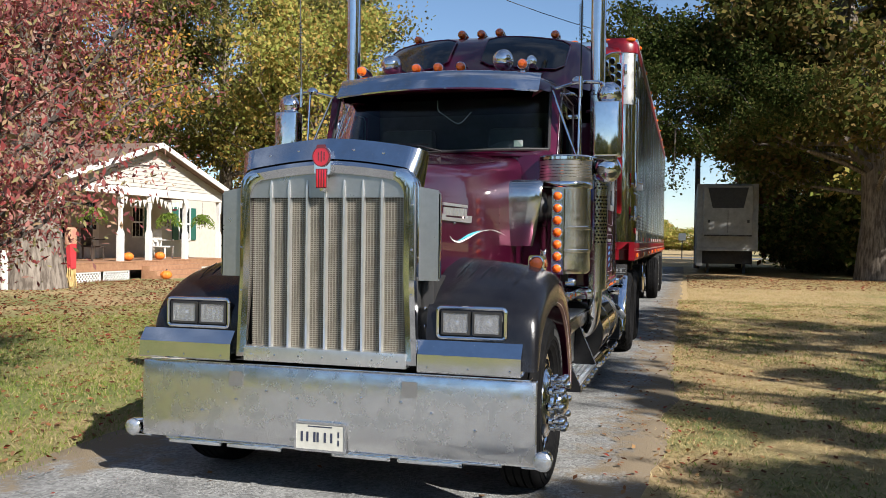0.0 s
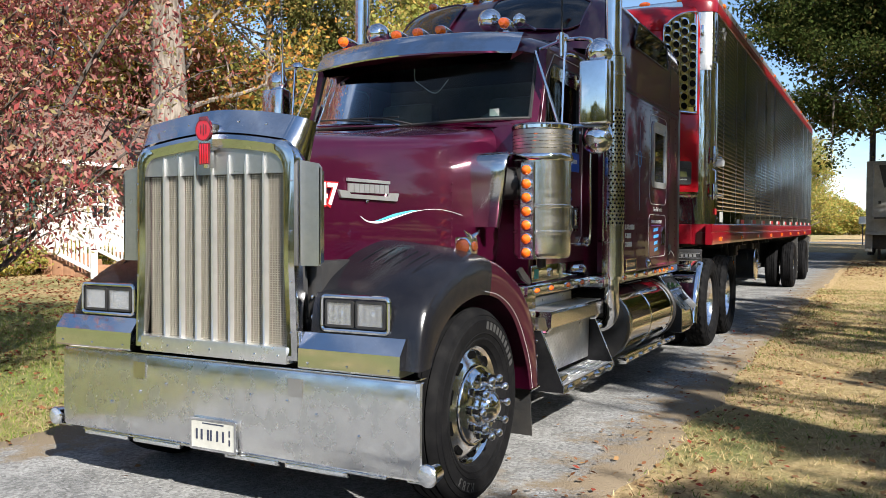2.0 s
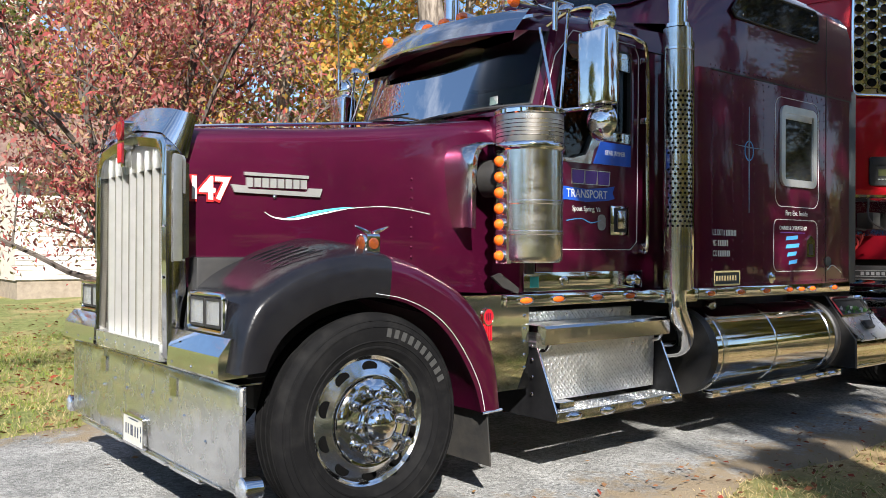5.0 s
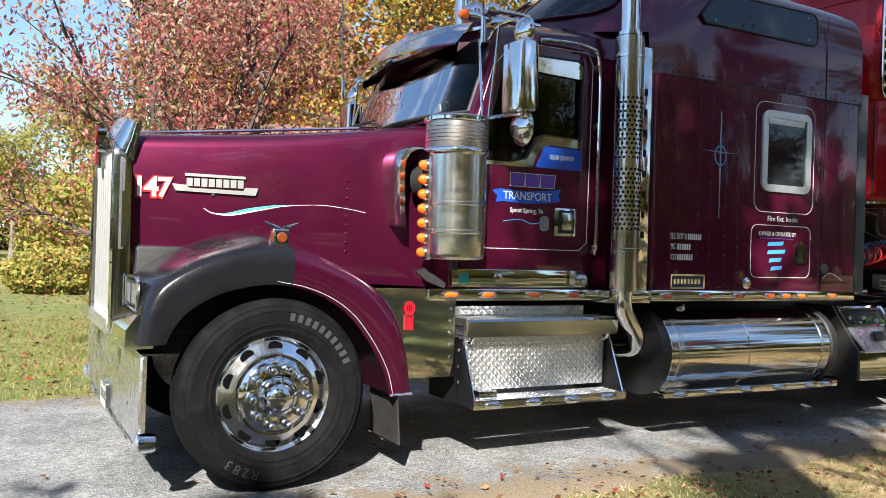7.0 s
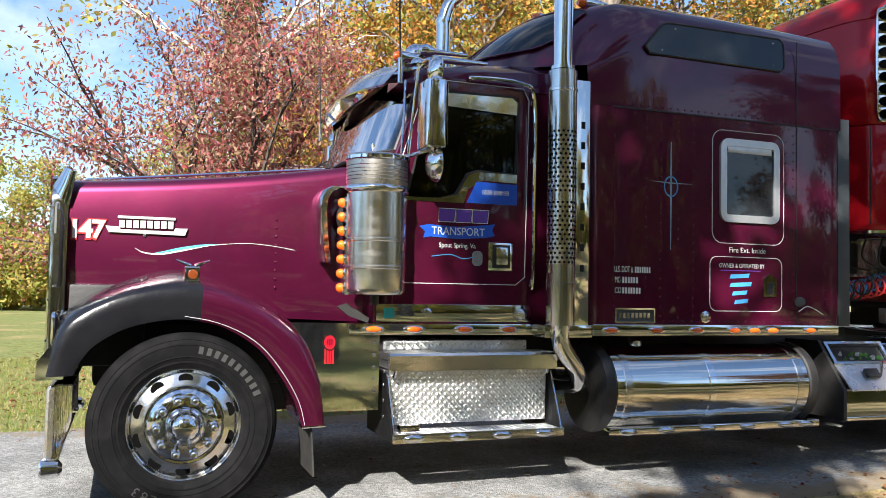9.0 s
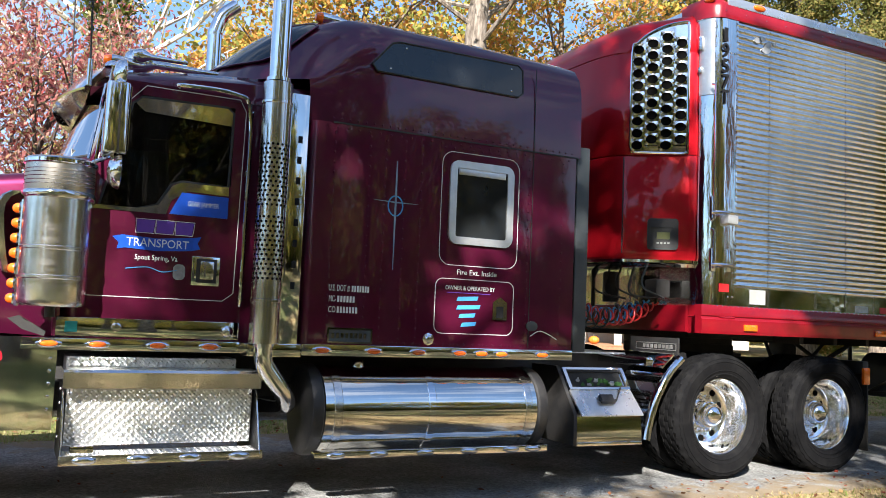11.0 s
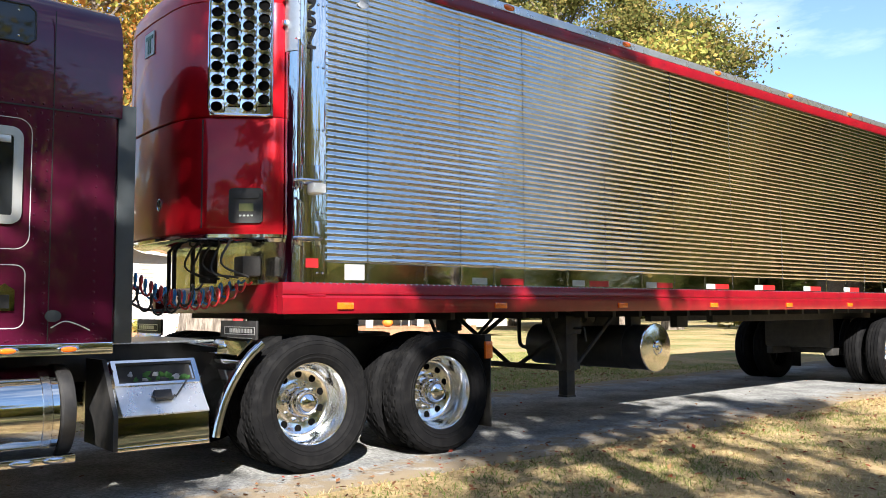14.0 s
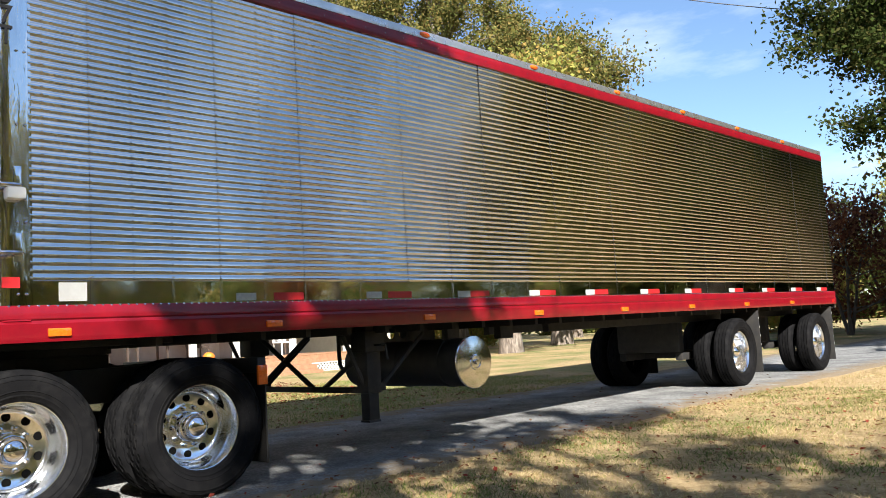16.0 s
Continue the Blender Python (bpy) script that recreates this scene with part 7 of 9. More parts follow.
# ---- battery box and steps ----
for sx in (1, -1):
    f = lambda x: sx * x
    bb = p("battery_box", prism([(f(0.5), 0.34), (f(0.99), 0.34), (f(1.0), 0.7), (f(1.0), 0.76), (f(0.5), 0.76)], "y", 1.97, 3.09), DIAMOND, "diamond-plate battery box")
    part("box_lid", prism([(f(0.6), 0.76), (f(1.06), 0.76), (f(1.075), 0.695), (f(1.1), 0.69), (f(1.108), 0.785), (f(1.095), 0.8), (f(0.6), 0.8)], "y", 1.94, 3.12), ALLOY, bb, "folded bright lid edge", 30)
    for y in (1.99, 3.06):
        part("lid_strap", tube(smooth_path([(f(1.09), y, 0.71), (f(1.06), y, 0.66), (f(1.015), y, 0.65)], 4), 0.012, 6), ALLOY, bb)
    part("lid_tread", box(min(f(0.89), f(1.06)), max(f(0.89), f(1.09)), 1.96, 3.1, 0.8, 0.805), DIAMOND, bb, "bright diamond-plate upper tread")
    part("upper_tread", box(min(f(0.55), f(0.88)), max(f(0.55), f(0.88)), 1.96, 3.0, 0.8, 0.868, 0.006), DIAMOND, bb, "upper step tread")
    xa_, xb_ = min(f(0.98), f(1.19)), max(f(0.98), f(1.19))
    tr = part("lower_step", box(xa_, xb_, 1.95, 1.985, 0.27, 0.31, 0.006), DIAMOND, bb, "open-grip aluminium lower step")
    for a_, b_ in ((xa_, xa_ + 0.025), (xb_ - 0.025, xb_), (xa_ + 0.055, xa_ + 0.069), (xa_ + 0.098, xa_ + 0.112), (xa_ + 0.141, xa_ + 0.155)):
        part("step_rail", box(a_, b_, 1.985, 3.12, 0.275, 0.31, 0.004), DIAMOND, tr)
    part("step_box", box(min(f(1.08), f(1.16)), max(f(1.08), f(1.16)), 2.0, 2.13, 0.31, 0.362, 0.008), CHROME, tr, "small chrome box on the step")
    for k in range(24):
        part("tread_bar", box(xa_ + 0.02, xb_ - 0.02, 2.004 + 0.0465 * k, 2.022 + 0.0465 * k, 0.288, 0.309, 0.003), DIAMOND, tr)
    part("step_edge", box(min(f(1.188), f(1.196)), max(f(1.188), f(1.196)), 1.94, 3.13, 0.255, 0.312, 0.003), STAINLESS, tr)
    for y in (1.95, 3.11):
        part("gusset", prism([(f(0.6), 0.26), (f(1.19), 0.26), (f(1.19), 0.3), (f(1.025), 0.67), (f(0.6), 0.69)], "y", y - 0.006, y + 0.006), INK, bb, "black step gusset")
        part("gusset_edge", tube([(f(1.195), y, 0.29), (f(1.028), y, 0.672)], 0.006, 6), ALLOY, bb)
    for y in (2.08, 2.38, 2.68, 2.98):
        part("step_light", turned(ball((0, 0, 0), 1, 12), Matrix.Translation((f(1.2), y, 0.283)) @ Matrix.Diagonal((0.02, 0.068, 0.026, 1))), LAMPCHROME, tr, "oval clear step lamp")
    for z in (0.4, 0.5, 0.6, 0.68):
        part("gusset_bolt", dome((f(1.0), 1.935, z), 0.012, (0, -1, 0), 0.6, 8), ALLOY, bb)
    # fuel tank
    ft = p("fuel_tank", lathe([(0.2, 3.52), (0.285, 3.525), (0.3, 3.54), (0.3, 5.2), (0.285, 5.215), (0.2, 5.22)], (f(0.9), 0, 0.535), "y", 56), MIRRORSTEEL, "polished cylindrical fuel tank", )
    for y in (3.6, 4.3, 5.1):
        part("tank_strap", lathe([(0.302, y), (0.306, y + 0.004), (0.306, y + 0.056), (0.302, y + 0.06)], (f(0.9), 0, 0.535), "y", 56), CHROME if y == 4.3 else STAINLESS, ft)
    part("tank_ring", lathe([(0.27, 3.44), (0.305, 3.45), (0.312, 3.48), (0.312, 3.52), (0.3, 3.53)], (f(0.9), 0, 0.535), "y", 56), BLACK, ft)
    part("tank_ring", lathe([(0.3, 5.21), (0.312, 5.22), (0.312, 5.27), (0.3, 5.3), (0.2, 5.31)], (f(0.9), 0, 0.535), "y", 56), BLACK, ft)
    bar = part("tank_light_bar", box(min(f(1.12), f(1.2)), max(f(1.12), f(1.2)), 3.47, 5.3, 0.235, 0.285, 0.006), CHROME, ft, "chrome light bar below the tank")
    for y in (3.62, 3.93, 4.28, 4.63, 4.98, 5.17):
        part("bar_light", turned(ball((0, 0, 0), 1, 12), Matrix.Translation((f(1.205), y, 0.26)) @ Matrix.Diagonal((0.018, 0.068, 0.024, 1))), LAMPCHROME, bar, "oval clear lamp")
    part("fuel_cap", lathe([(0.05, 0.8), (0.052, 0.86), (0.04, 0.88)], (f(0.92), 3.85, 0), "z", 16), ALLOY, ft)
    # side tool box with a sloping lid
    tb = p("tool_box", prism([(f(0.55), 0.84), (f(0.93), 0.84), (f(1.18), 0.5), (f(1.2), 0.33), (f(1.2), 0.28), (f(1.1), 0.27), (f(0.55), 0.27)], "y", 5.56, 6.2), MIRRORSTEEL, "sloped stainless tool box", angle=20)
    def slope(t0, t1, y0, y1, d0, d1):
        a, b = Vector((0.93, 0, 0.84)), Vector((1.18, 0, 0.5))
        nn = Vector((0.34, 0, 0.25)).normalized()
        pts = [a.lerp(b, t0), a.lerp(b, t1)]
        rings = []
        for y in (y0, y1):
            rings.append([((q + nn * d).x * sx, y, (q + nn * d).z) for q, d in ((pts[0], d0), (pts[1], d0), (pts[1], d1), (pts[0], d1))])
        return loft(rings)
    part("box_window", slope(0.06, 0.48, 5.62, 6.14, 0.0, 0.006), SOOT, tb, "dark opening with rags inside")
    part("panel_frame", slope(0.02, 0.07, 5.58, 6.18, 0.0, 0.03), CHROME, tb)
    part("panel_frame", slope(0.46, 0.5, 5.58, 6.18, 0.0, 0.03), CHROME, tb)
    for a_, b_ in ((5.58, 5.61), (6.15, 6.18)):
        part("panel_frame", slope(0.07, 0.46, a_, b_, 0.0, 0.03), CHROME, tb)
    part("inner_trim", slope(0.07, 0.1, 5.61, 6.15, 0.0, 0.02), BLACK, tb)
    part("inner_trim", slope(0.42, 0.46, 5.61, 6.15, 0.0, 0.02), BLACK, tb)
    # small green and pale lumps laid on the dark panel
    rag = random.Random(77)
    for k in range(16):
        t_, y_ = rag.uniform(0.28, 0.4), rag.uniform(5.66, 6.1)
        q_ = Vector((0.93, 0, 0.84)).lerp(Vector((1.18, 0, 0.5)), t_) + Vector((0.34, 0, 0.25)).normalized() * 0.008
        b_ = ball((0, 0, 0), 1, 7)
        for v in b_.verts:
            v.co *= rag.uniform(0.5, 1.3)
        part("rag", turned(b_, Matrix.Translation((f(q_.x), y_, q_.z)) @ Matrix.Rotation(rag.uniform(0, 3), 4, "X") @ Matrix.Diagonal((0.011, rag.uniform(0.02, 0.045), rag.uniform(0.012, 0.024), 1))), BOXGREEN if k % 3 else BOXWHITE, tb)
    lid_ = part("box_lid", prism([(f(1.06), 0.672), (f(1.072), 0.681), (f(1.245), 0.5), (f(1.238), 0.49)], "y", 5.58, 6.18), HAZED, tb, "hinged bright lid propped ajar")
    part("lid_latch", slope(0.66, 0.84, 5.82, 5.94, 0.03, 0.062), BLACK, lid_, "black folding latch")
    part("latch_bow", tube([(f(1.16), 5.8, 0.61), (f(1.185), 5.82, 0.6), (f(1.185), 5.94, 0.6), (f(1.16), 5.96, 0.61)], 0.008, 6), BLACK, lid_)
    part("lid_prop", tube([(f(1.075), 6.08, 0.7), (f(1.16), 5.97, 0.6)], 0.006, 6), BLACK, lid_)
    part("side_frame", prism([(f(0.6), 0.86), (f(0.95), 0.86), (f(1.21), 0.5), (f(1.21), 0.27), (f(0.6), 0.27)], "y", 5.53, 5.56), BLACK, tb)
    part("lower_lip", box(min(f(1.1), f(1.21)), max(f(1.1), f(1.21)), 5.56, 6.2, 0.262, 0.29, 0.004), CHROME, tb)
    # quarter fender before the drive wheel
    rings = []
    arc_ = smooth_path([(0, 6.215, 0.3), (0, 6.245, 0.44), (0, 6.3, 0.6), (0, 6.375, 0.74), (0, 6.46, 0.86), (0, 6.585, 0.975)], 4)
    for i, q in enumerate(arc_):
        g = (arc_[min(i + 1, len(arc_) - 1)] - arc_[max(i - 1, 0)]).normalized()
        ny, nz_ = g.z, -g.y
        rings.append([(f(x_), q.y + ny * d_, q.z + nz_ * d_) for x_, d_ in ((0.72, 0.0), (1.17, 0.0), (1.205, 0.004), (1.222, 0.016), (1.228, 0.035), (1.222, 0.056), (1.205, 0.062), (1.185, 0.014), (0.72, 0.01))])
    qf = p("quarter_fender", loft(rings), CHROME, "chrome quarter fender", angle=45)
    part("fender_panel", loft([[(f(x_), 6.42, 0.86), (f(x_), 6.56, 0.985), (f(x_), 6.55, 0.995), (f(x_), 6.41, 0.87)] for x_ in (0.6, 1.18)]), MIRRORSTEEL, qf, "sloping mirror-bright bracket panel")
    part("fender_bracket", box(min(f(0.5), f(1.14)), max(f(0.5), f(1.14)), 6.28, 6.36, 0.88, 0.95, 0.012), CHROME, qf)
    nbp = part("hanger_plate", box(min(f(0.62), f(1.22)), max(f(0.62), f(1.22)), 6.545, 6.565, 0.975, 1.115, 0.004), BLACK, qf, "black hanger plate with a bright framed strip")
    part("strip_frame", outline([(f(0.7), 1.01), (f(1.2), 1.01), (f(1.2), 1.07), (f(0.7), 1.07)] if sx > 0 else [(f(1.2), 1.01), (f(0.7), 1.01), (f(0.7), 1.07), (f(1.2), 1.07)], 0.006, "y", 6.54, 6.546), SATIN, nbp)
    bar_parts("plate_bar", [(min(f(0.79 + 0.048 * k), f(0.82 + 0.048 * k)), max(f(0.79 + 0.048 * k), f(0.82 + 0.048 * k)), 1.024, 1.056) for k in range(8)], "y", 6.54, 6.546, SATIN, nbp)
    # rear flap and its lamp
    p("rear_flap", box(min(f(0.6), f(1.2)), max(f(0.6), f(1.2)), 8.92, 8.935, 0.12, 0.85, 0.003), SOOT, "black rear mud flap")
    p("flap_hanger", box(min(f(0.45), f(1.2)), max(f(0.45), f(1.2)), 8.86, 8.94, 0.84, 0.96, 0.01), BLACK)
    p("rear_side_lamp", box(min(f(1.19), f(1.22)), max(f(1.19), f(1.22)), 8.85, 8.94, 0.74, 0.9, 0.012), AMBER, "amber rear side lamp")

# ---- chassis and running gear ----
for x in (-0.43, 0.43):
    p("frame_rail", box(x - 0.04, x + 0.04, 0.6, 8.95, 0.68, 0.95, 0.01), BLACK, "black frame rail")
p("deck_plate", box(-0.6, 0.6, 5.7, 6.5, 0.95, 0.965), DIAMOND, "diamond deck plate")
p("fifth_wheel", prism([(a, b + 7.65) for a, b in rrect(0.95, 0.9, 0.3)], "z", 1.06, 1.12), SOOT, "greasy fifth wheel")
p("fifth_wheel_stand", box(-0.42, 0.42, 7.3, 8.0, 0.95, 1.06, 0.02), SOOT)
for ya in (7.04, 8.345):
    p("drive_axle", tube([(-1.0, ya, 0.472), (1.0, ya, 0.472)], 0.08, 12), SOOT)
    p("axle_housing", ball((0, ya, 0.5), 0.24, 18), SOOT)
    wheel(tractor, Matrix.Translation((1.2, ya, 0.472)) , True, True)
    inner_tyre(tractor, Matrix.Translation((0.79, ya, 0.472)), True)
    wheel(tractor, Matrix.Translation((-1.2, ya, 0.472)) @ HALF, True, True)
    inner_tyre(tractor, Matrix.Translation((-0.79, ya, 0.472)), True)
p("front_axle", box(-0.95, 0.95, 0.66, 0.78, 0.35, 0.47, 0.02), SOOT)
wheel(tractor, Matrix.Translation((1.1, 0.722, 0.41)), False, False, written=(("||||||||||", 52, 6.2, 0.06), ("R283", 245, 7.0, 0.075)))
wheel(tractor, Matrix.Translation((-1.13, 0.722, 0.41)) @ HALF, False, False)
p("under_tray", box(-0.6, 0.6, 1.5, 3.4, 0.5, 0.7, 0.05), SOOT)
p("engine_sump", box(-0.3, 0.3, 0.5, 1.6, 0.35, 0.6, 0.06), SOOT)

# coiled lines between tractor and trailer
def coil_line(name, start, end, r, turns, material, label, wire=0.009):
    a, b = Vector(start), Vector(end)
    n = turns * 12
    pts = []
    for k in range(n + 1):
        t = k / n
        c = a.lerp(b, t) + Vector((0, 0, -0.22 * math.sin(math.pi * t)))
        g = 2 * math.pi * turns * t
        rr = r * min(1, 6 * t, 6 * (1 - t)) + 0.004
        pts.append(c + Vector((rr * math.cos(g), 0, rr * math.sin(g))))
    return p(name, tube(pts, wire, 6), material, label)


coil_line("air_line", (0.62, 5.66, 1.56), (0.72, 6.76, 1.42), 0.06, 15, mat("red_hose", (0.55, 0.03, 0.03), (0.42, 0.02, 0.02), 20, 0.4), "red coiled air line")
coil_line("air_line", (0.5, 5.66, 1.58), (0.6, 6.76, 1.44), 0.06, 15, mat("blue_hose", (0.03, 0.25, 0.6), (0.02, 0.2, 0.5), 20, 0.4), "blue coiled air line")
coil_line("power_line", (0.75, 5.6, 1.52), (0.82, 6.3, 1.4), 0.07, 7, mat("black_hose", (0.01, 0.01, 0.01), None, 20, 0.4), "black coiled power line")
p("hanging_cable", tube(smooth_path([(0.55, 5.66, 1.55), (0.6, 5.85, 1.25), (0.6, 6.1, 1.2), (0.6, 6.4, 1.28), (0.6, 6.7, 1.4)], 5), 0.012, 6), BLACK)

# ---- trees ----
BARK = mat("oak_bark", (0.085, 0.066, 0.05), (0.25, 0.21, 0.17), 11, 0.95, bump=1.0, bscale=15, stretch=(1, 1, 0.18), lo=0.4, hi=0.62)
DARKBARK = mat("grey_bark", (0.05, 0.04, 0.034), (0.12, 0.1, 0.085), 9, 0.95, bump=0.6, bscale=30, stretch=(1, 1, 0.3))
# darker oak bark: shade on the overhanging boughs put into its colour
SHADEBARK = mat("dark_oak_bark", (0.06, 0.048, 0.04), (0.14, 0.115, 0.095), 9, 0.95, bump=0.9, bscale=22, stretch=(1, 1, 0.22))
PALEBARK = mat("pale_bark", (0.42, 0.38, 0.32), (0.6, 0.56, 0.5), 5, 0.9, bump=0.3, bscale=18)
# the lighter olive and tan tones stand in for sunlit spots among the leaves
GREEN = [(0.08, 0.11, 0.026), (0.11, 0.14, 0.035), (0.055, 0.08, 0.02), (0.17, 0.17, 0.05), (0.09, 0.1, 0.03), (0.24, 0.19, 0.07)]
OLIVE = [(0.3, 0.31, 0.08), (0.36, 0.33, 0.09), (0.22, 0.25, 0.06), (0.42, 0.35, 0.1), (0.44, 0.29, 0.09)]
GOLD = [(0.58, 0.36, 0.08), (0.5, 0.33, 0.08), (0.58, 0.26, 0.07), (0.3, 0.28, 0.07), (0.45, 0.22, 0.07), (0.24, 0.25, 0.06)]
RUSSET = [(0.36, 0.13, 0.12), (0.3, 0.1, 0.095), (0.44, 0.2, 0.17), (0.22, 0.075, 0.075), (0.5, 0.3, 0.24), (0.38, 0.09, 0.085), (0.4, 0.27, 0.16), (0.34, 0.3, 0.14)]
RUST = [(0.2, 0.08, 0.035), (0.16, 0.06, 0.03), (0.13, 0.085, 0.03), (0.24, 0.1, 0.04), (0.1, 0.07, 0.03)]
L_GREEN, L_OLIVE, L_GOLD, L_RUSSET, L_RUST = leaf("green_leaves", GREEN, 0.5), leaf("olive_leaves", OLIVE), leaf("gold_leaves", GOLD), leaf("russet_leaves", RUSSET, 0.5), leaf("rust_leaves", RUST)


def leaf_cloud(name, centres, size, material, parent, rng, droop=0.0, label="", wide=0.3, up=0.5):
    """One crown: a diamond-shaped leaf at every centre."""
    n = len(centres)
    nrm = rng.normal(size=(n, 3)) + np.array([0, 0, up])
    nrm /= np.linalg.norm(nrm, axis=1)[:, None]
    a = rng.normal(size=(n, 3)) + np.array([0, 0, -droop])
    a -= nrm * (a * nrm).sum(1)[:, None]
    a /= np.linalg.norm(a, axis=1)[:, None] + 1e-6
    b = np.cross(nrm, a)
    s = size * rng.uniform(0.6, 1.3, n)[:, None]
    co = np.empty((n, 4, 3))
    co[:, 0], co[:, 2] = centres + a * s * 0.5, centres - a * s * 0.5
    co[:, 1], co[:, 3] = centres + b * s * wide + nrm * s * 0.06, centres - b * s * wide + nrm * s * 0.06
    me = bpy.data.meshes.new(name)
    me.vertices.add(4 * n)
    me.vertices.foreach_set("co", co.reshape(-1))
    me.loops.add(4 * n)
    me.loops.foreach_set("vertex_index", np.arange(4 * n, dtype=np.int32))
    me.polygons.add(n)
    me.polygons.foreach_set("loop_start", np.arange(n, dtype=np.int32) * 4)
    me.update(calc_edges=True)
    me.materials.append(material)
    ob = new(name, me)
    ob.parent = parent
    if label:
        ob["label"] = label
    return ob


def tree(pos, height, r, spread, low, leafmat, bark, leaves, size, seed, label, limbs=16, sigma=0.5, bare=0.0, stems=1, lean=(0, 0), droop=0.3, category="tree", name="tree", group="", up=0.5):
    """Tapered trunk, two orders of limbs, and leaves in loose clumps along them."""
    rr, rng = random.Random(seed), np.random.default_rng(seed)
    t = empty(name, Matrix.Translation(pos), label, category, group)
    wood = bmesh.new()
    spots = []
    for s in range(stems):
        ang = s * 2.4 + rr.uniform(0, 1)
        tilt = 0.0 if stems == 1 else rr.uniform(0.18, 0.4)
        h = height * (0.86 if stems == 1 else rr.uniform(0.6, 0.85))
        pts = []
        for k in range(8):
            f = k / 7
            w = height * 0.02
            pts.append(Vector((lean[0] * f * f + math.cos(ang) * tilt * h * f + rr.uniform(-w, w) * f, lean[1] * f * f + math.sin(ang) * tilt * h * f + rr.uniform(-w, w) * f, h * f - 0.1)))
        rad = [r * (1.35 if k == 0 else 1.0) * (1 - 0.85 * (k / 7) ** 0.9) + 0.012 for k in range(8)]
        if stems > 1:
            rad = [q * 0.6 for q in rad]
        path = smooth_path(pts, 3)
        tube(path, [np.interp(i / (len(path) - 1) * 7, range(8), rad) for i in range(len(path))], 12 if r > 0.3 else 8, wood)
        nl = max(3, limbs // stems)
        for i in range(nl):
            f = low + (0.98 - low) * (i + rr.random() * 0.7) / nl
            b = pts[0].lerp(pts[-1], f)
            k0 = int(f * 7)
            b = pts[k0].lerp(pts[min(7, k0 + 1)], f * 7 - k0)
            az = i * 2.399 + rr.uniform(-0.5, 0.5) + s
            L = spread * (1.05 - 0.55 * max(0, (f - low) / (1 - low)) ** 1.6) * rr.uniform(0.7, 1.1)
            el = rr.uniform(0.05, 0.35) + up * f
            d = Vector((math.cos(az) * math.cos(el), math.sin(az) * math.cos(el), math.sin(el)))
            lp = [b]
            for k in range(5):
                d = (d + Vector((rr.uniform(-0.22, 0.22), rr.uniform(-0.22, 0.22), rr.uniform(-0.12, 0.22)))).normalized()
                lp.append(lp[-1] + d * L / 5)
            lr = max(0.012, r * (0.36 if r < 0.6 else 0.17) * (1 - 0.6 * f))
            tube(lp, [lr * (1 - 0.82 * k / 5) + 0.006 for k in range(6)], 6, wood)
            for j in range(6):
                g = rr.uniform(0.3, 1.0)
                kk = min(4, int(g * 5))
                sb = lp[kk].lerp(lp[kk + 1], g * 5 - kk if kk < 5 else 1)
                sd = (d + Vector((rr.uniform(-1, 1), rr.uniform(-1, 1), rr.uniform(-0.5, 0.7)))).normalized()
                sl = L * rr.uniform(0.22, 0.42)
                m1, e1 = sb + sd * sl * 0.5 + Vector((0, 0, rr.uniform(-0.05, 0.08) * sl)), sb + sd * sl + Vector((0, 0, rr.uniform(-0.2, 0.1) * sl))
                tube([sb, m1, e1], [lr * 0.32 + 0.004, lr * 0.2 + 0.003, 0.004], 5, wood)
                if rr.random() >= bare:
                    spots += [(m1, 0.8), (e1, 1.0), (sb.lerp(m1, 0.5), 0.6), (m1.lerp(e1, 0.5), 1.0)]
            if rr.random() >= bare:
                spots += [(lp[-1], 1.1), (lp[-2], 0.9)]
    part("trunk", wood, bark, t, local=True)
    if leaves and spots:
        per = max(3, leaves // len(spots))
        cs = []
        for q, w in spots:
            k = max(2, int(per * w * rr.uniform(0.35, 1.65)))
            sg = sigma * rr.uniform(0.5, 1.3)
            cs.append(np.array(q) + rng.normal(size=(k, 3)) * np.array([sg, sg, sg * 0.7]))
        leaf_cloud("crown", np.concatenate(cs), size, leafmat, t, rng, droop, wide=0.2 if size < 0.12 else 0.3)
    return t


def shrub(pos, w, h, leafmat, leaves, size, seed, label, name="shrub", ball_=True, group=""):
    rng = np.random.default_rng(seed)
    t = empty(name, Matrix.Translation(pos), label, "shrub", group)
    wood = bmesh.new()
    rr = random.Random(seed)
    for k in range(9):
        a = k * 0.7 + rr.random()
        tube([(0, 0, -0.05), (w * 0.25 * math.cos(a), w * 0.25 * math.sin(a), h * 0.45), (w * 0.4 * math.cos(a), w * 0.4 * math.sin(a), h * 0.85)], [0.03, 0.02, 0.006], 5, wood)
    part("stems", wood, DARKBARK, t, local=True)
    v = rng.normal(size=(leaves, 3))
    v /= np.linalg.norm(v, axis=1)[:, None]
    rad = rng.uniform(0.55, 1.0, leaves) ** 0.5
    lump = 1 + 0.16 * np.sin(v[:, 0] * 7 + seed) * np.cos(v[:, 1] * 6) + 0.1 * np.sin(v[:, 2] * 9 + v[:, 0] * 5)
    c = v * (rad * lump)[:, None] * np.array([w / 2, w / 2, h / 2]) + np.array([0, 0, h / 2])
    c = c[c[:, 2] > 0.02]
    leaf_cloud("foliage", c, size, leafmat, t, rng)
    return t


# the red-leaved dogwood by the drive
tree((-4.5, 1.3, 0.0), 4.75, 0.105, 2.35, 0.2, L_RUSSET, DARKBARK, 36000, 0.07, 11, "small dogwood tree with drooping dark red leaves on the lawn", limbs=34, sigma=0.24, stems=4, droop=1.3, name="dogwood_tree", up=0.75)
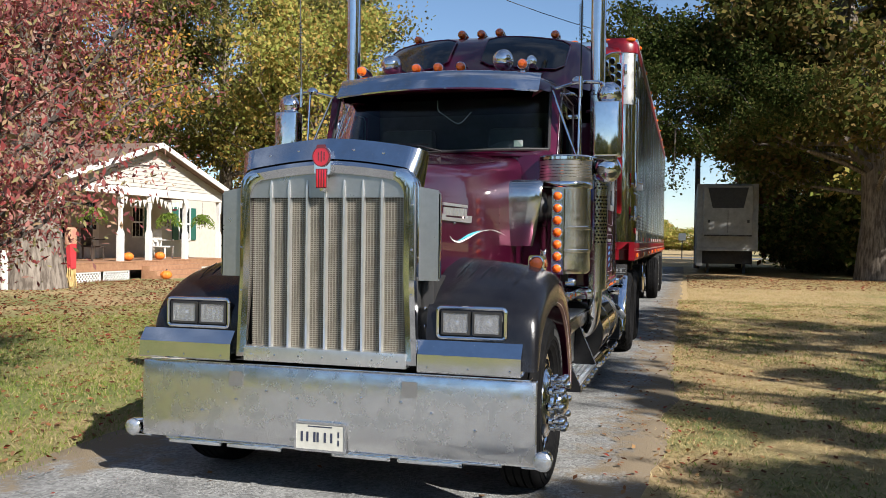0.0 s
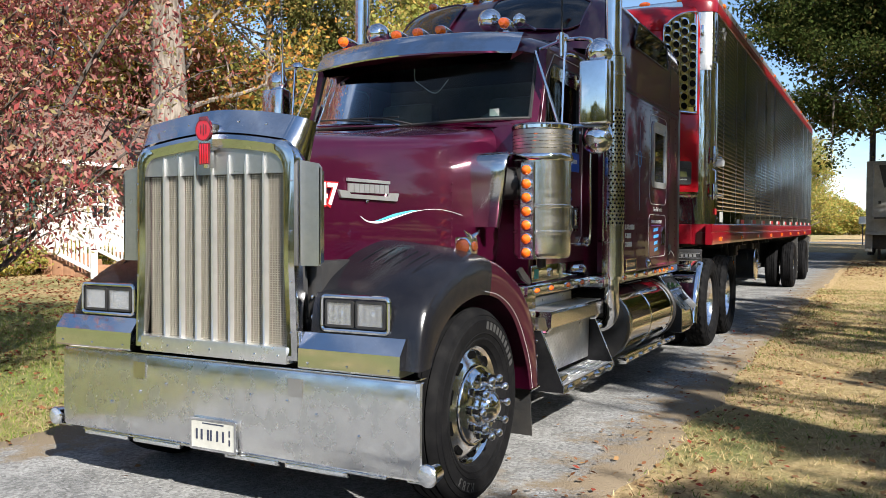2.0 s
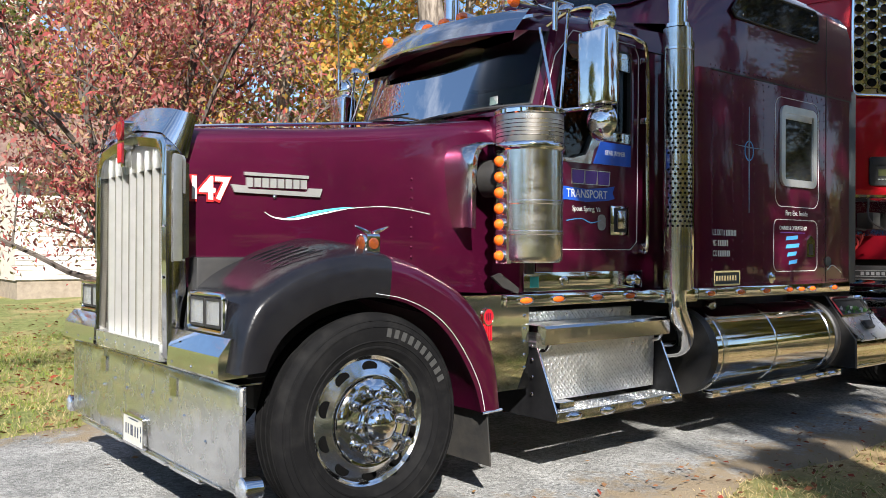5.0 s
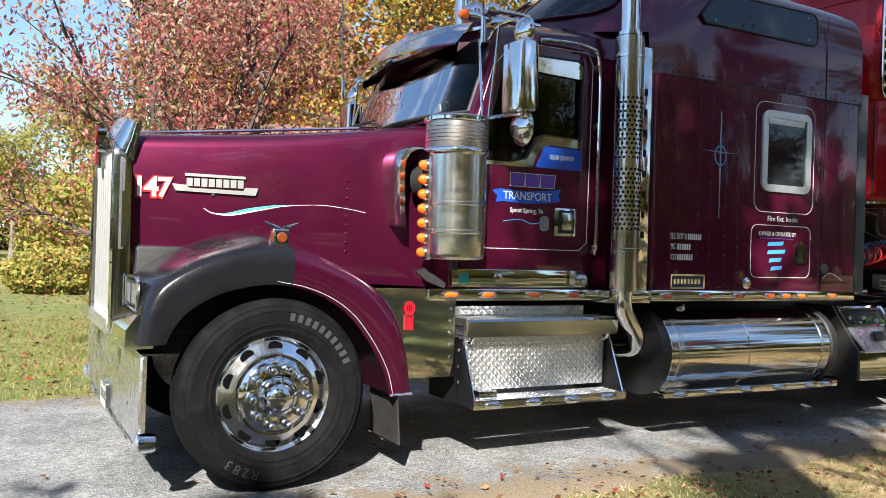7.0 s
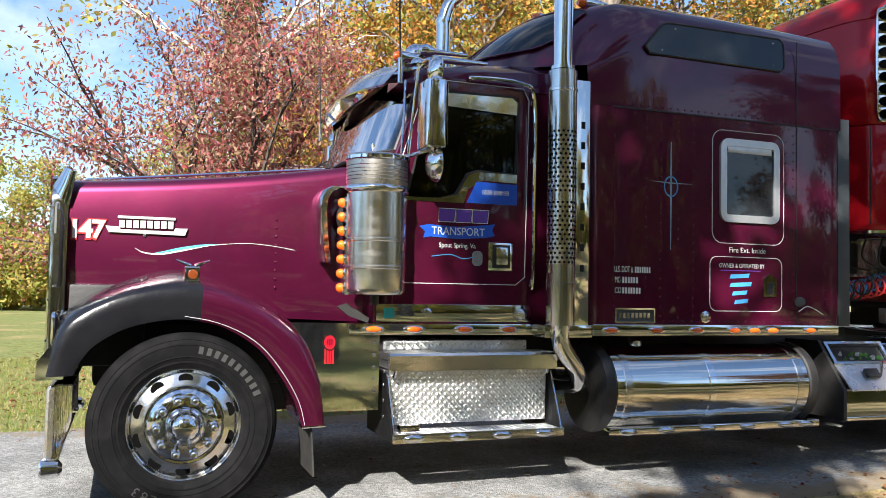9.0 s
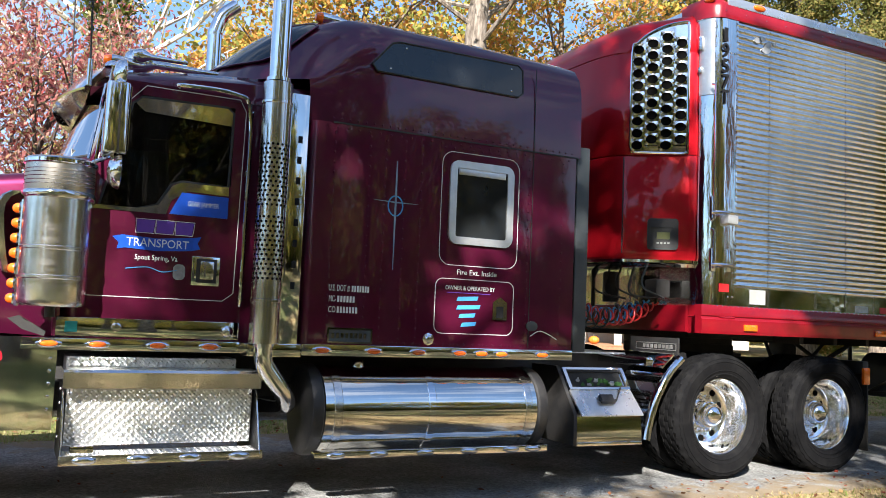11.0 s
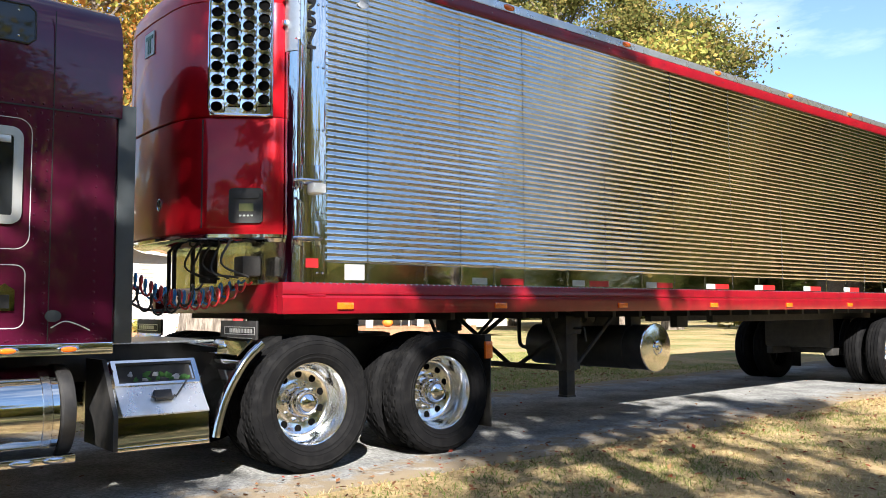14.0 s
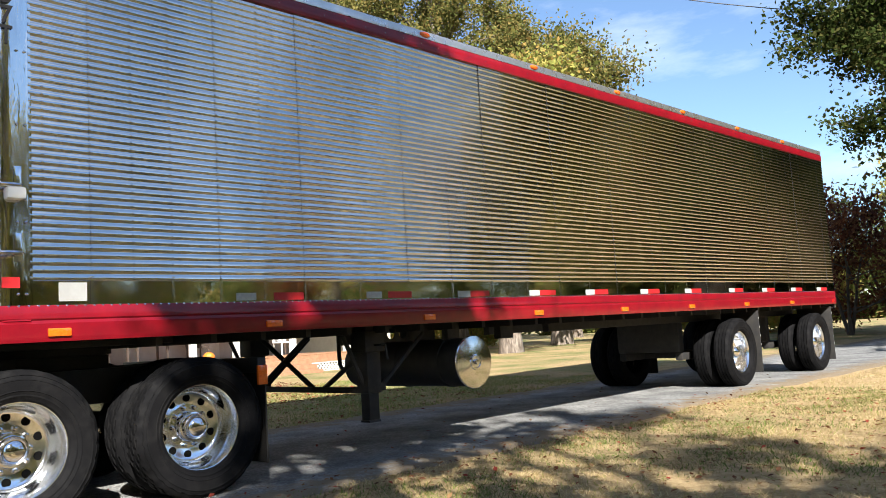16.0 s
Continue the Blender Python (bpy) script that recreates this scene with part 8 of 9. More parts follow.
# the old oak before the porch
tree((-13.8, 12.9, 0.0), 19, 0.62, 7.5, 0.55, L_GOLD, BARK, 15000, 0.2, 21, "old oak with a thick grey trunk and yellow-brown leaves", limbs=26, sigma=0.6, name="oak_tree")
# ivy-clad tree with bare pale limbs, and golden trees
ivy = tree((-19.5, 3.4, 0.0), 17, 0.4, 7.0, 0.45, L_OLIVE, PALEBARK, 2600, 0.2, 31, "tall half-bare tree with pale limbs and ivy on its trunk", limbs=20, sigma=0.5, bare=0.7, name="tree")
rng_ = np.random.default_rng(5)
th_, hh_ = rng_.uniform(0, 6.28, 9000), rng_.uniform(0.3, 11.5, 9000)
ra_ = 0.42 + np.abs(rng_.normal(0, 0.28, 9000)) * (0.7 + 0.5 * np.sin(hh_ * 1.3))
leaf_cloud("ivy", np.stack([ra_ * np.cos(th_), ra_ * np.sin(th_), hh_], 1), 0.16, L_GREEN, ivy, rng_, label="dark green ivy")
tree((-22, 12.5, 0.0), 16, 0.4, 6.0, 0.3, L_GOLD, BARK, 16000, 0.22, 41, "golden autumn tree behind the house", limbs=24, sigma=0.6)
tree((-21, 20.5, 0.0), 17, 0.4, 6.5, 0.3, L_GOLD, BARK, 17000, 0.22, 42, "golden autumn tree behind the house", limbs=24, sigma=0.6)
tree((-14.5, 31, 0.0), 12.5, 0.4, 5.5, 0.2, L_OLIVE, BARK, 26000, 0.22, 43, "olive-green tree beyond the porch", limbs=26, sigma=0.6)
# trees behind the trailer
L_OAKFAR = leaf("olive_oak_leaves", [(0.17, 0.16, 0.05), (0.22, 0.19, 0.06), (0.13, 0.14, 0.04), (0.24, 0.18, 0.06), (0.11, 0.12, 0.035)], 0.4)
for k, (x, y, h) in enumerate(((-27, 33, 23), (-22.5, 36.5, 22.5), (-18.2, 39.5, 18.5))):
    tree((x, y, 0.0), h, 0.45, 6.2 - 0.9 * (k == 2), 0.18, L_OAKFAR, BARK, 70000, 0.19, 51 + k, "broad olive-green oak across the lawn", limbs=34, sigma=0.6, name="oak_tree")
# large oak beyond the trailer whose boughs hang over the drive
L_OAK = leaf("oak_leaves", [(0.1, 0.11, 0.03), (0.15, 0.13, 0.045), (0.07, 0.085, 0.022), (0.19, 0.13, 0.05), (0.12, 0.1, 0.03)], 0.35)
big_oak = tree((9.6, 33.5, 0.0), 21, 0.75, 8.6, 0.17, L_OAK, BARK, 190000, 0.25, 61, "huge dark green oak overhanging the drive", limbs=56, sigma=0.5, name="oak_tree", up=0.3, lean=(-4.0, -1.0))

# darker copy of the oak's leaves: the low boughs' shade is in the colour
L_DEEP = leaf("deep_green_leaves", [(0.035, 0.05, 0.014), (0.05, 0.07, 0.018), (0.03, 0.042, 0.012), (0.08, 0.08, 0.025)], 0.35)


def bough(t, pts, r, twigs, leaves, size, sigma, leafmat, bark, seed):
    """One long limb under a tree, with drooping twigs and thick clumps of leaves."""
    rr, rng = random.Random(seed), np.random.default_rng(seed)
    o = Vector(t.matrix_basis.translation)
    path = [q - o for q in smooth_path(pts, 4)]
    n = len(path)
    wood = tube(path, [r * (1 - 0.85 * k / (n - 1)) + 0.01 for k in range(n)], 8)
    cs = []
    for k in range(twigs):
        b = path[int(n * (0.3 + 0.7 * rr.random()) - 0.001)]
        d = Vector((rr.uniform(-1, 1), rr.uniform(-1, 1), rr.uniform(-0.75, 0.6))).normalized()
        e = b + d * rr.uniform(0.8, 2.6)
        tube([b, (b + e) / 2 + Vector((0, 0, 0.1)), e], [0.04, 0.025, 0.006], 5, wood)
        for f in (0.45, 0.75, 1.0):
            m = int(leaves / twigs / 3 * rr.uniform(0.4, 1.6))
            cs.append(np.array(b.lerp(e, f)) + rng.normal(size=(m, 3)) * sigma * np.array([1, 1, 0.65]))
    part("bough", wood, bark, t, local=True)
    leaf_cloud("bough_leaves", np.concatenate(cs), size, leafmat, t, rng, 0.4)


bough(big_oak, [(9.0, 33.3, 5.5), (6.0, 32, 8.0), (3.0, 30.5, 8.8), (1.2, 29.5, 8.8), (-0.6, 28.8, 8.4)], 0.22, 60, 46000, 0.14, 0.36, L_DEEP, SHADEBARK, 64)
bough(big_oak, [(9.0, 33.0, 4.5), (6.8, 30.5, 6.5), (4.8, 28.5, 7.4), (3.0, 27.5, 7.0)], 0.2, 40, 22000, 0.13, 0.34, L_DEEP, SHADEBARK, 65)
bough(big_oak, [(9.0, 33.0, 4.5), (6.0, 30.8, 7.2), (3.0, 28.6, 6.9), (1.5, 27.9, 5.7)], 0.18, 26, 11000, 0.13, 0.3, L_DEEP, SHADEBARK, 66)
# unseen tree off to the right, added for its shade and reflection
tree((22.2, 26.5, 0.0), 13.5, 0.25, 3.6, 0.2, L_RUST, BARK, 24000, 0.2, 62, "slim brown oak beyond the lawn", limbs=20, sigma=0.5, name="oak_tree", up=0.3)
# camera's side of the drive: unseen trees added so shade dapples lawn and truck
for k, (x, y, h, sp, nlv, gap) in enumerate(((12.0, -1.0, 8.5, 3.8, 4200, 0.9), (16.6, 1.6, 15, 5.4, 3000, 0.86), (10.4, -1.9, 14, 3.0, 9000, 0.42), (10.6, 3.6, 13, 2.4, 5500, 0.5), (13.2, 3.6, 8.5, 3.8, 3000, 0.92), (12.0, -5.4, 8.6, 3.4, 11000, 0.72))):
    tree((x, y, 0.0), h, 0.3, sp, 0.66 if k in (2, 3) else 0.36, L_GREEN if k % 2 == 0 else L_OLIVE, BARK, nlv, 0.27, 71 + k, "tall oak across the lawn, shading the drive", limbs=24, sigma=0.24, bare=gap, name="oak_tree")
# the wood's edge all round, from a few kinds
kinds = []
for k, (lm, h) in enumerate(((L_GREEN, 15), (L_OLIVE, 16), (L_GOLD, 15), (L_RUST, 13))):
    kinds.append(tree((44 + 3 * k, -18 + 9 * k, 0.0), h, 0.35, 5.6, 0.12, lm, BARK, 14000, 0.34, 81 + k, ("dense dark green tree at the wood's edge", "olive tree at the wood's edge", "golden tree at the wood's edge", "rust-brown tree at the wood's edge")[k], limbs=26, sigma=0.75, group="trees at the wood's edge"))
pl = random.Random(9)
spotsw = [(-34, -10), (-31, 12), (-30, 20), (-27, 27), (-36, 30), (-30, 40), (-22, 47), (-14, 52), (-8, 58), (-36, -22), (-42, -12), (-32, -38), (18, -48), (32, -36), (38, -20), (36, -8), (40, 4), (44, 12), (7.5, 44), (12, 39.5), (14.5, 41), (16, 46), (11, 50), (14, 58), (9, 62), (10, 92), (-12, 92), (-44, 18), (-40, 48), (27, -22), (-50, 10), (-56, 22), (-48, 32), (-46, -26), (-52, -18), (-60, 4), (-62, 14), (-60, -14), (-44, 40), (-30, 56), (-18, 66), (46, -2)]
for x, y in spotsw:
    kind = kinds[pl.choice((1, 1, 2, 2, 1, 3) if x < 0 else (0, 0, 1, 1, 1, 3))]
    s = pl.uniform(0.8, 1.15) * (0.72 if -44 < x < -30 and -16 < y < 0 else 1.0)
    if x < 0 and y < -15:
        kind = kinds[0]
    spot = pose(x + pl.uniform(-1.5, 1.5), y + pl.uniform(-1.5, 1.5), 0, 0, 0, pl.uniform(0, 360)) @ Matrix.Scale(s, 4)
    if (x, y) not in ((-14, 52), (-18, 66), (-22, 47), (-8, 58)):
        copy_thing(kind, spot)
for x, y, s in ((-40, 0.2, 0.42), (-45, -4, 0.5), (20.5, 7, 0.72), (24, 2.5, 0.75), (22, -4, 0.7), (26, -9, 0.8), (27, 14, 0.6), (26.5, 20, 0.55), (24.5, 16.8, 0.6), (28, 10.5, 0.65), (31, 9, 0.7), (-3.4, 84, 0.6), (-5.5, 90, 0.7), (-9, 94, 0.66)):
    copy_thing(kinds[1], pose(x, y, 0, 0, 0, pl.uniform(0, 360)) @ Matrix.Scale(s, 4))
L_WINE = leaf("wine_brown_leaves", [(0.13, 0.05, 0.03), (0.18, 0.075, 0.04), (0.1, 0.045, 0.03), (0.2, 0.1, 0.05)], 0.35)
# reddish young trees past the trailer's end
for k, (x, y) in enumerate(((-4.6, 40), (-4.0, 44), (-7.5, 45))):
    tree((x, y, 0.0), 6.6, 0.12, 2.3, 0.15, L_WINE if k != 1 else L_OLIVE, DARKBARK, 9000, 0.17, 91 + k, "young reddish tree past the trailer", limbs=22, sigma=0.4, stems=3)
# undergrowth
under = [shrub((12.5, 44.5, 0), 6.5, 4.6, L_GREEN, 9000, 0.28, 101, "dark thicket under the trees", "thicket"), shrub((-33, 3.5, 0), 6.0, 4.0, L_OLIVE, 8000, 0.28, 102, "olive thicket at the wood's edge", "thicket")]
for x, y, k in ((17, 42, 0), (8.0, 40, 0), (8.8, 50, 0), (11, 37.5, 0), (15, 36, 0), (30, 12, 0), (31, 0, 0), (29, -12, 0), (-30, -4, 1), (-31, -10, 1), (-29, 24, 1), (-25, 40, 1), (-17, 46, 1), (-30, 14, 1), (-11, 50, 1), (-34, -17, 1), (14, 47, 0), (18, 47, 0), (40, -16, 0), (41, -9, 0), (39, -3, 1), (41, 3, 0), (40, 9, 1), (42, 15, 0), (40, 21, 0), (41, 27, 1), (38, 33, 0), (35, 39, 0), (36, 24, 0), (36, 17, 0), (35, 6, 0)):
    copy_thing(under[k], pose(x, y, 0, 0, 0, pl.uniform(0, 360)) @ Matrix.Scale(pl.uniform(0.75, 1.15), 4))
# far belt of woods that closes the horizon
for k in range(56):
    if k in (13, 14, 15):
        continue
    a = 2 * math.pi * k / 56
    r_ = 84 + 9 * math.sin(k * 2.3)
    copy_thing(under[k % 3 == 0], pose(r_ * math.cos(a), 8 + r_ * math.sin(a), -0.2, 0, 0, pl.uniform(0, 360)) @ Matrix.Diagonal((2.1, 2.1, pl.uniform(1.3, 2.3), 1)))
for k in range(7):
    copy_thing(under[1], pose(-22 + 8 * k, 150 + 3 * (k % 2), -0.2, 0, 0, 50 * k) @ Matrix.Diagonal((2.0, 2.0, 1.0 + 0.3 * (k % 3), 1)))
shrub((-13.4, 0.45, 0.0), 1.9, 1.05, L_OLIVE, 5200, 0.1, 111, "clipped round shrub on the far lawn", "round_shrub")
shrub((-16.3, 9.9, 0.0), 2.0, 1.05, L_OLIVE, 5000, 0.09, 112, "clipped green shrub before the house wall", "round_shrub")
shrub((-16.3, 12.3, 0.0), 1.5, 0.95, L_OLIVE, 3500, 0.09, 113, "clipped green shrub before the house wall", "round_shrub")

# ---- the white house with its porch ----
SIDING = mat("white_siding", (0.54, 0.5, 0.44), (0.46, 0.42, 0.37), 5, 0.6, bump=0.05, bscale=20)
SHINGLE = mat("brown_shingle", (0.12, 0.075, 0.06), (0.2, 0.13, 0.1), 6, 0.9, bump=0.4, bscale=30)
TRIMW = mat("white_trim", (0.7, 0.68, 0.64), (0.62, 0.6, 0.56), 9, 0.5)
SHUTTER = mat("green_shutter", (0.02, 0.1, 0.075), (0.025, 0.12, 0.09), 10, 0.5)
STONE = mat("foundation_block", (0.2, 0.16, 0.12), (0.3, 0.25, 0.19), 6, 0.9, bump=0.4, bscale=15)
DECK = mat("deck_boards", (0.26, 0.13, 0.07), (0.36, 0.2, 0.11), 7, 0.8, bump=0.2, bscale=30)
house = empty("house", pose(-19, 14, 0), "white clapboard house with a gabled front porch and brown roof", "house")
WX, EZ = -17.2, 3.05
h = lambda name, bm, material, label="", parent=None: part(name, bm, material, parent or house, label)
h("wall", box(-25, WX, 3.0, 27.0, 0.5, EZ + 0.1), SIDING, "white house wall")
h("foundation", box(-24.95, WX - 0.03, 3.05, 22.95, -0.2, 0.5), STONE, "block foundation")
for k in range(22):
    z = 0.52 + k * 0.116
    h("siding_board", loft([[(WX, y, z), (WX + 0.022, y, z), (WX + 0.006, y, z + 0.118), (WX, y, z + 0.118)] for y in (3.0, 23.0)]), SIDING)
roofp = [(WX + 0.5, EZ), (WX + 0.5, EZ + 0.1), (-21.1, EZ + 2.1), (-25.5, EZ + 0.1), (-25.5, EZ), (-21.1, EZ + 1.95)]
h("roof", prism(roofp, "y", 2.6, 23.4), SHINGLE, "brown shingle roof")
bm = None
for k in range(10):
    t0 = k / 10
    a = Vector((WX + 0.5, 0, EZ + 0.1)).lerp(Vector((-21.1, 0, EZ + 2.1)), t0)
    h("shingle_course", loft([[(a.x, y, a.z + 0.0), (a.x, y, a.z + 0.03), (a.x - 0.44, y, a.z + 0.225)] for y in (2.6, 23.4)]), SHINGLE)
h("gutter", box(WX + 0.46, WX + 0.58, 2.6, 14.0, EZ - 0.04, EZ + 0.08, 0.02), TRIMW, "white gutter")


def window_at(y0, y1, z0, z1, shutters=(), x=WX):
    w = h("window", box(x + 0.01, x + 0.03, y0, y1, z0, z1), TINT, "dark house window")
    h("window_frame", outline([(y0 - 0.06, z0 - 0.06), (y1 + 0.06, z0 - 0.06), (y1 + 0.06, z1 + 0.06), (y0 - 0.06, z1 + 0.06)], 0.07, "x", x + 0.01, x + 0.06), TRIMW, "", w)
    h("mullion", box(x + 0.03, x + 0.045, y0, y1, (z0 + z1) / 2 - 0.03, (z0 + z1) / 2 + 0.03), TRIMW, "", w)
    for f in (1 / 3, 2 / 3):
        h("mullion", box(x + 0.03, x + 0.04, y0 + (y1 - y0) * f - 0.012, y0 + (y1 - y0) * f + 0.012, z0, z1), TRIMW, "", w)
    for a in shutters:
        s = h("shutter", box(x + 0.02, x + 0.055, a, a + 0.38, z0 - 0.04, z1 + 0.04, 0.006), SHUTTER, "dark green shutter", w)


window_at(10.55, 11.1, 1.4, 2.55, (10.1, 11.17))
window_at(6.6, 7.2, 1.4, 2.55, (6.15, 7.27))
window_at(13.3, 13.9, 1.4, 2.5, ())
window_at(15.6, 16.3, 1.3, 2.5, (15.15, 16.37))
window_at(17.4, 17.9, 1.3, 2.5, ())
window_at(24.2, 24.9, 1.3, 2.5, (23.75, 24.97))
window_at(21.3, 21.9, 1.4, 2.4, (21.97,))
dr = h("door", box(WX + 0.01, WX + 0.06, 18.6, 19.5, 0.64, 2.7, 0.01), TRIMW, "white panel door")
h("door_pane", box(WX + 0.06, WX + 0.07, 18.75, 19.35, 1.6, 2.5), TINT, "", dr)
# porch
PX, PF = -14.3, 0.6
for k in range(20):
    x = WX + 0.03 + k * 0.146
    h("porch_board", box(x, x + 0.138, 14.2, 22.7, PF, PF + 0.035), DECK)
h("porch_rim", box(PX - 0.02, PX + 0.03, 14.2, 22.7, PF - 0.24, PF), DECK, "brown porch edge board")
for y in (14.4, 17.02, 18.4, 20.4, 22.5):
    h("porch_post", loft([[(PX - 0.1 - w, y - w, z), (PX - 0.1 + w, y - w, z), (PX - 0.1 + w, y + w, z), (PX - 0.1 - w, y + w, z)] for z, w in ((PF + 0.03, 0.08), (1.5, 0.08), (1.55, 0.06), (1.6, 0.05), (2.2, 0.045), (2.3, 0.07), (2.66, 0.07))]), TRIMW, "turned white porch post")
h("porch_beam", box(PX - 0.2, PX, 14.2, 22.7, 2.65, 2.9, 0.01), TRIMW, "white porch beam")
h("gable", prism([(14.2, 2.9), (22.7, 2.9), (18.5, 4.2)], "x", PX - 0.15, PX - 0.03), SIDING, "clapboard gable")
for k in range(10):
    z = 2.92 + k * 0.118
    f = (z - 2.9) / 1.3
    a, b = 14.2 + 4.3 * f, 22.7 - 4.2 * f
    h("gable_board", loft([[(PX - 0.03, y, z), (PX - 0.005, y, z), (PX - 0.02, y, z + 0.12), (PX - 0.03, y, z + 0.12)] for y in (a + 0.05, b - 0.05)]), SIDING)
for sg, ye in ((-1, 13.75), (1, 23.15)):
    h("porch_roof", loft([[(-21, ye, 2.78), (-21, 18.5, 4.22), (-21, 18.5, 4.36), (-21, ye, 2.92)], [(PX + 0.3, ye, 2.78), (PX + 0.3, 18.5, 4.22), (PX + 0.3, 18.5, 4.36), (PX + 0.3, ye, 2.92)]]), SHINGLE, "brown porch roof slope")
    h("rake_board", loft([[(PX + 0.3, ye, 2.74), (PX + 0.3, 18.5, 4.2), (PX + 0.3, 18.5, 4.36), (PX + 0.3, ye, 2.92)], [(PX + 0.34, ye, 2.74), (PX + 0.34, 18.5, 4.2), (PX + 0.34, 18.5, 4.36), (PX + 0.34, ye, 2.92)]]), TRIMW, "white rake board")
lat = mat("lattice_white", (0.78, 0.77, 0.74), (0.7, 0.69, 0.66), 9, 0.6)
for y0, y1 in ((14.3, 16.0), (16.15, 17.3), (20.9, 22.6)):
    n = int((y1 - y0 + 0.45) / 0.12)
    panel = h("lattice_panel", outline([(y0, -0.1), (y1, -0.1), (y1, 0.36), (y0, 0.36)], 0.04, "x", PX - 0.02, PX + 0.015), lat, "white lattice skirt")
    for sg in (1, -1):
        for k in range(n):
            a = y0 - 0.44 + k * 0.12 if sg > 0 else y0 + k * 0.12
            q0, q1 = (a, -0.09), (a + 0.45, 0.36)
            if sg < 0:
                q0, q1 = (a, 0.36), (a + 0.45, -0.09)
            t0, t1 = max(0, (y0 - q0[0]) / 0.45), min(1, (y1 - q0[0]) / 0.45)
            if t1 <= t0:
                continue
            A = (q0[0] + 0.45 * t0, q0[1] + (q1[1] - q0[1]) * t0)
            B = (q0[0] + 0.45 * t1, q0[1] + (q1[1] - q0[1]) * t1)
            xo = PX - (0.0 if sg > 0 else 0.008)
            h("lattice_slat", prism([(A[0] - 0.018, A[1]), (A[0] + 0.018, A[1]), (B[0] + 0.018, B[1]), (B[0] - 0.018, B[1])], "x", xo - 0.006, xo), lat, "", panel)
for k in range(4):
    h("porch_step", box(PX + 0.02 + 0.28 * (3 - k) - 0.02, PX + 0.3 + 0.28 * (3 - k), 17.9, 20.8, -0.1, 0.48 - (3 - k) * 0.15, 0.01), DECK, "wooden porch step")
# pennants along the beam
for k in range(16):
    y = 16.9 + k * 0.22
    sag = 0.16 * (1 - ((k % 8) / 3.5 - 1) ** 2)
    h("pennant", prism([(y - 0.09, 2.66 - sag), (y + 0.09, 2.66 - sag), (y, 2.42 - sag)], "x", PX + 0.02, PX + 0.026), TRIMW, "white pennant")
# side stairs with white railings
for k in range(5):
    h("stair_tread", box(-15.9 + 0.0 + (4 - k) * 0.42, -15.5 + (4 - k) * 0.42, 10.7, 11.9, -0.1, 0.58 - (4 - k) * 0.14 + 0.02, 0.01), DECK, "wooden stair tread")
h("landing", box(WX + 0.03, -15.9, 10.5, 13.4, 0.5, 0.6, 0.01), DECK, "small wooden landing")
for y in (10.62, 11.98):
    h("newel_post", box(-13.9, -13.78, y - 0.06, y + 0.06, -0.1, 1.02, 0.01), TRIMW, "white newel post")
    h("newel_post", box(-15.95, -15.83, y - 0.06, y + 0.06, 0.55, 1.7, 0.01), TRIMW, "white newel post")
    for zo in (0.88, 0.18):
        h("stair_rail", loft([[(-13.84, y - 0.04, zo + 0.0), (-13.84, y + 0.04, zo), (-13.84, y + 0.04, zo + 0.07), (-13.84, y - 0.04, zo + 0.07)], [(-15.89, y - 0.04, zo + 0.66), (-15.89, y + 0.04, zo + 0.66), (-15.89, y + 0.04, zo + 0.73), (-15.89, y - 0.04, zo + 0.73)]]), TRIMW, "white stair rail")
    for k in range(13):
        f = (k + 1) / 14
        x, z = -13.84 - 2.05 * f, 0.2 + 0.66 * f
        h("baluster", box(x - 0.018, x + 0.018, y - 0.018, y + 0.018, z, z + 0.7), TRIMW)
for k in range(12):
    y = 12.1 + k * 0.11
    h("baluster", box(-15.92, -15.88, y - 0.018, y + 0.018, 0.6, 1.5), TRIMW)
h("landing_rail", box(-15.94, -15.86, 12.0, 13.4, 1.5, 1.57), TRIMW)


def pumpkin(x, y, z, r):
    t = empty("pumpkin", Matrix.Translation((x, y, z)), "round orange pumpkin by the porch steps", "pumpkin", "pumpkins at the porch")
    rings = []
    for k in range(9):
        f = math.pi * k / 8
        rings.append([(r * math.sin(f) * (1 + 0.06 * math.cos(8 * a)) * math.cos(a) + 0.0001 * (k + 1) * math.cos(a), r * math.sin(f) * (1 + 0.06 * math.cos(8 * a)) * math.sin(a) + 0.0001 * (k + 1) * math.sin(a), r * 0.8 - r * 0.8 * math.cos(f)) for a in [2 * math.pi * j / 32 for j in range(32)]])
    part("rind", loft(rings), mat("pumpkin_rind", (0.75, 0.2, 0.02), (0.6, 0.14, 0.02), 8, 0.5), t, local=True)
    part("stalk", tube([(0, 0, r * 1.5), (0.01, 0, r * 1.75), (0.03, 0, r * 1.9)], [0.03, 0.022, 0.02], 7), DARKBARK, t, local=True)


pumpkin(PX - 0.25, 17.6, PF + 0.035, 0.16)
pumpkin(PX - 0.25, 19.2, PF + 0.035, 0.16)
pumpkin(-13.2, 17.6, gz(-13.2, 17.6), 0.17)
pumpkin(-15.4, 16.2, PF + 0.75, 0.14)


FERN = leaf("fern_green", [(0.2, 0.3, 0.05), (0.26, 0.34, 0.08), (0.13, 0.2, 0.035)])


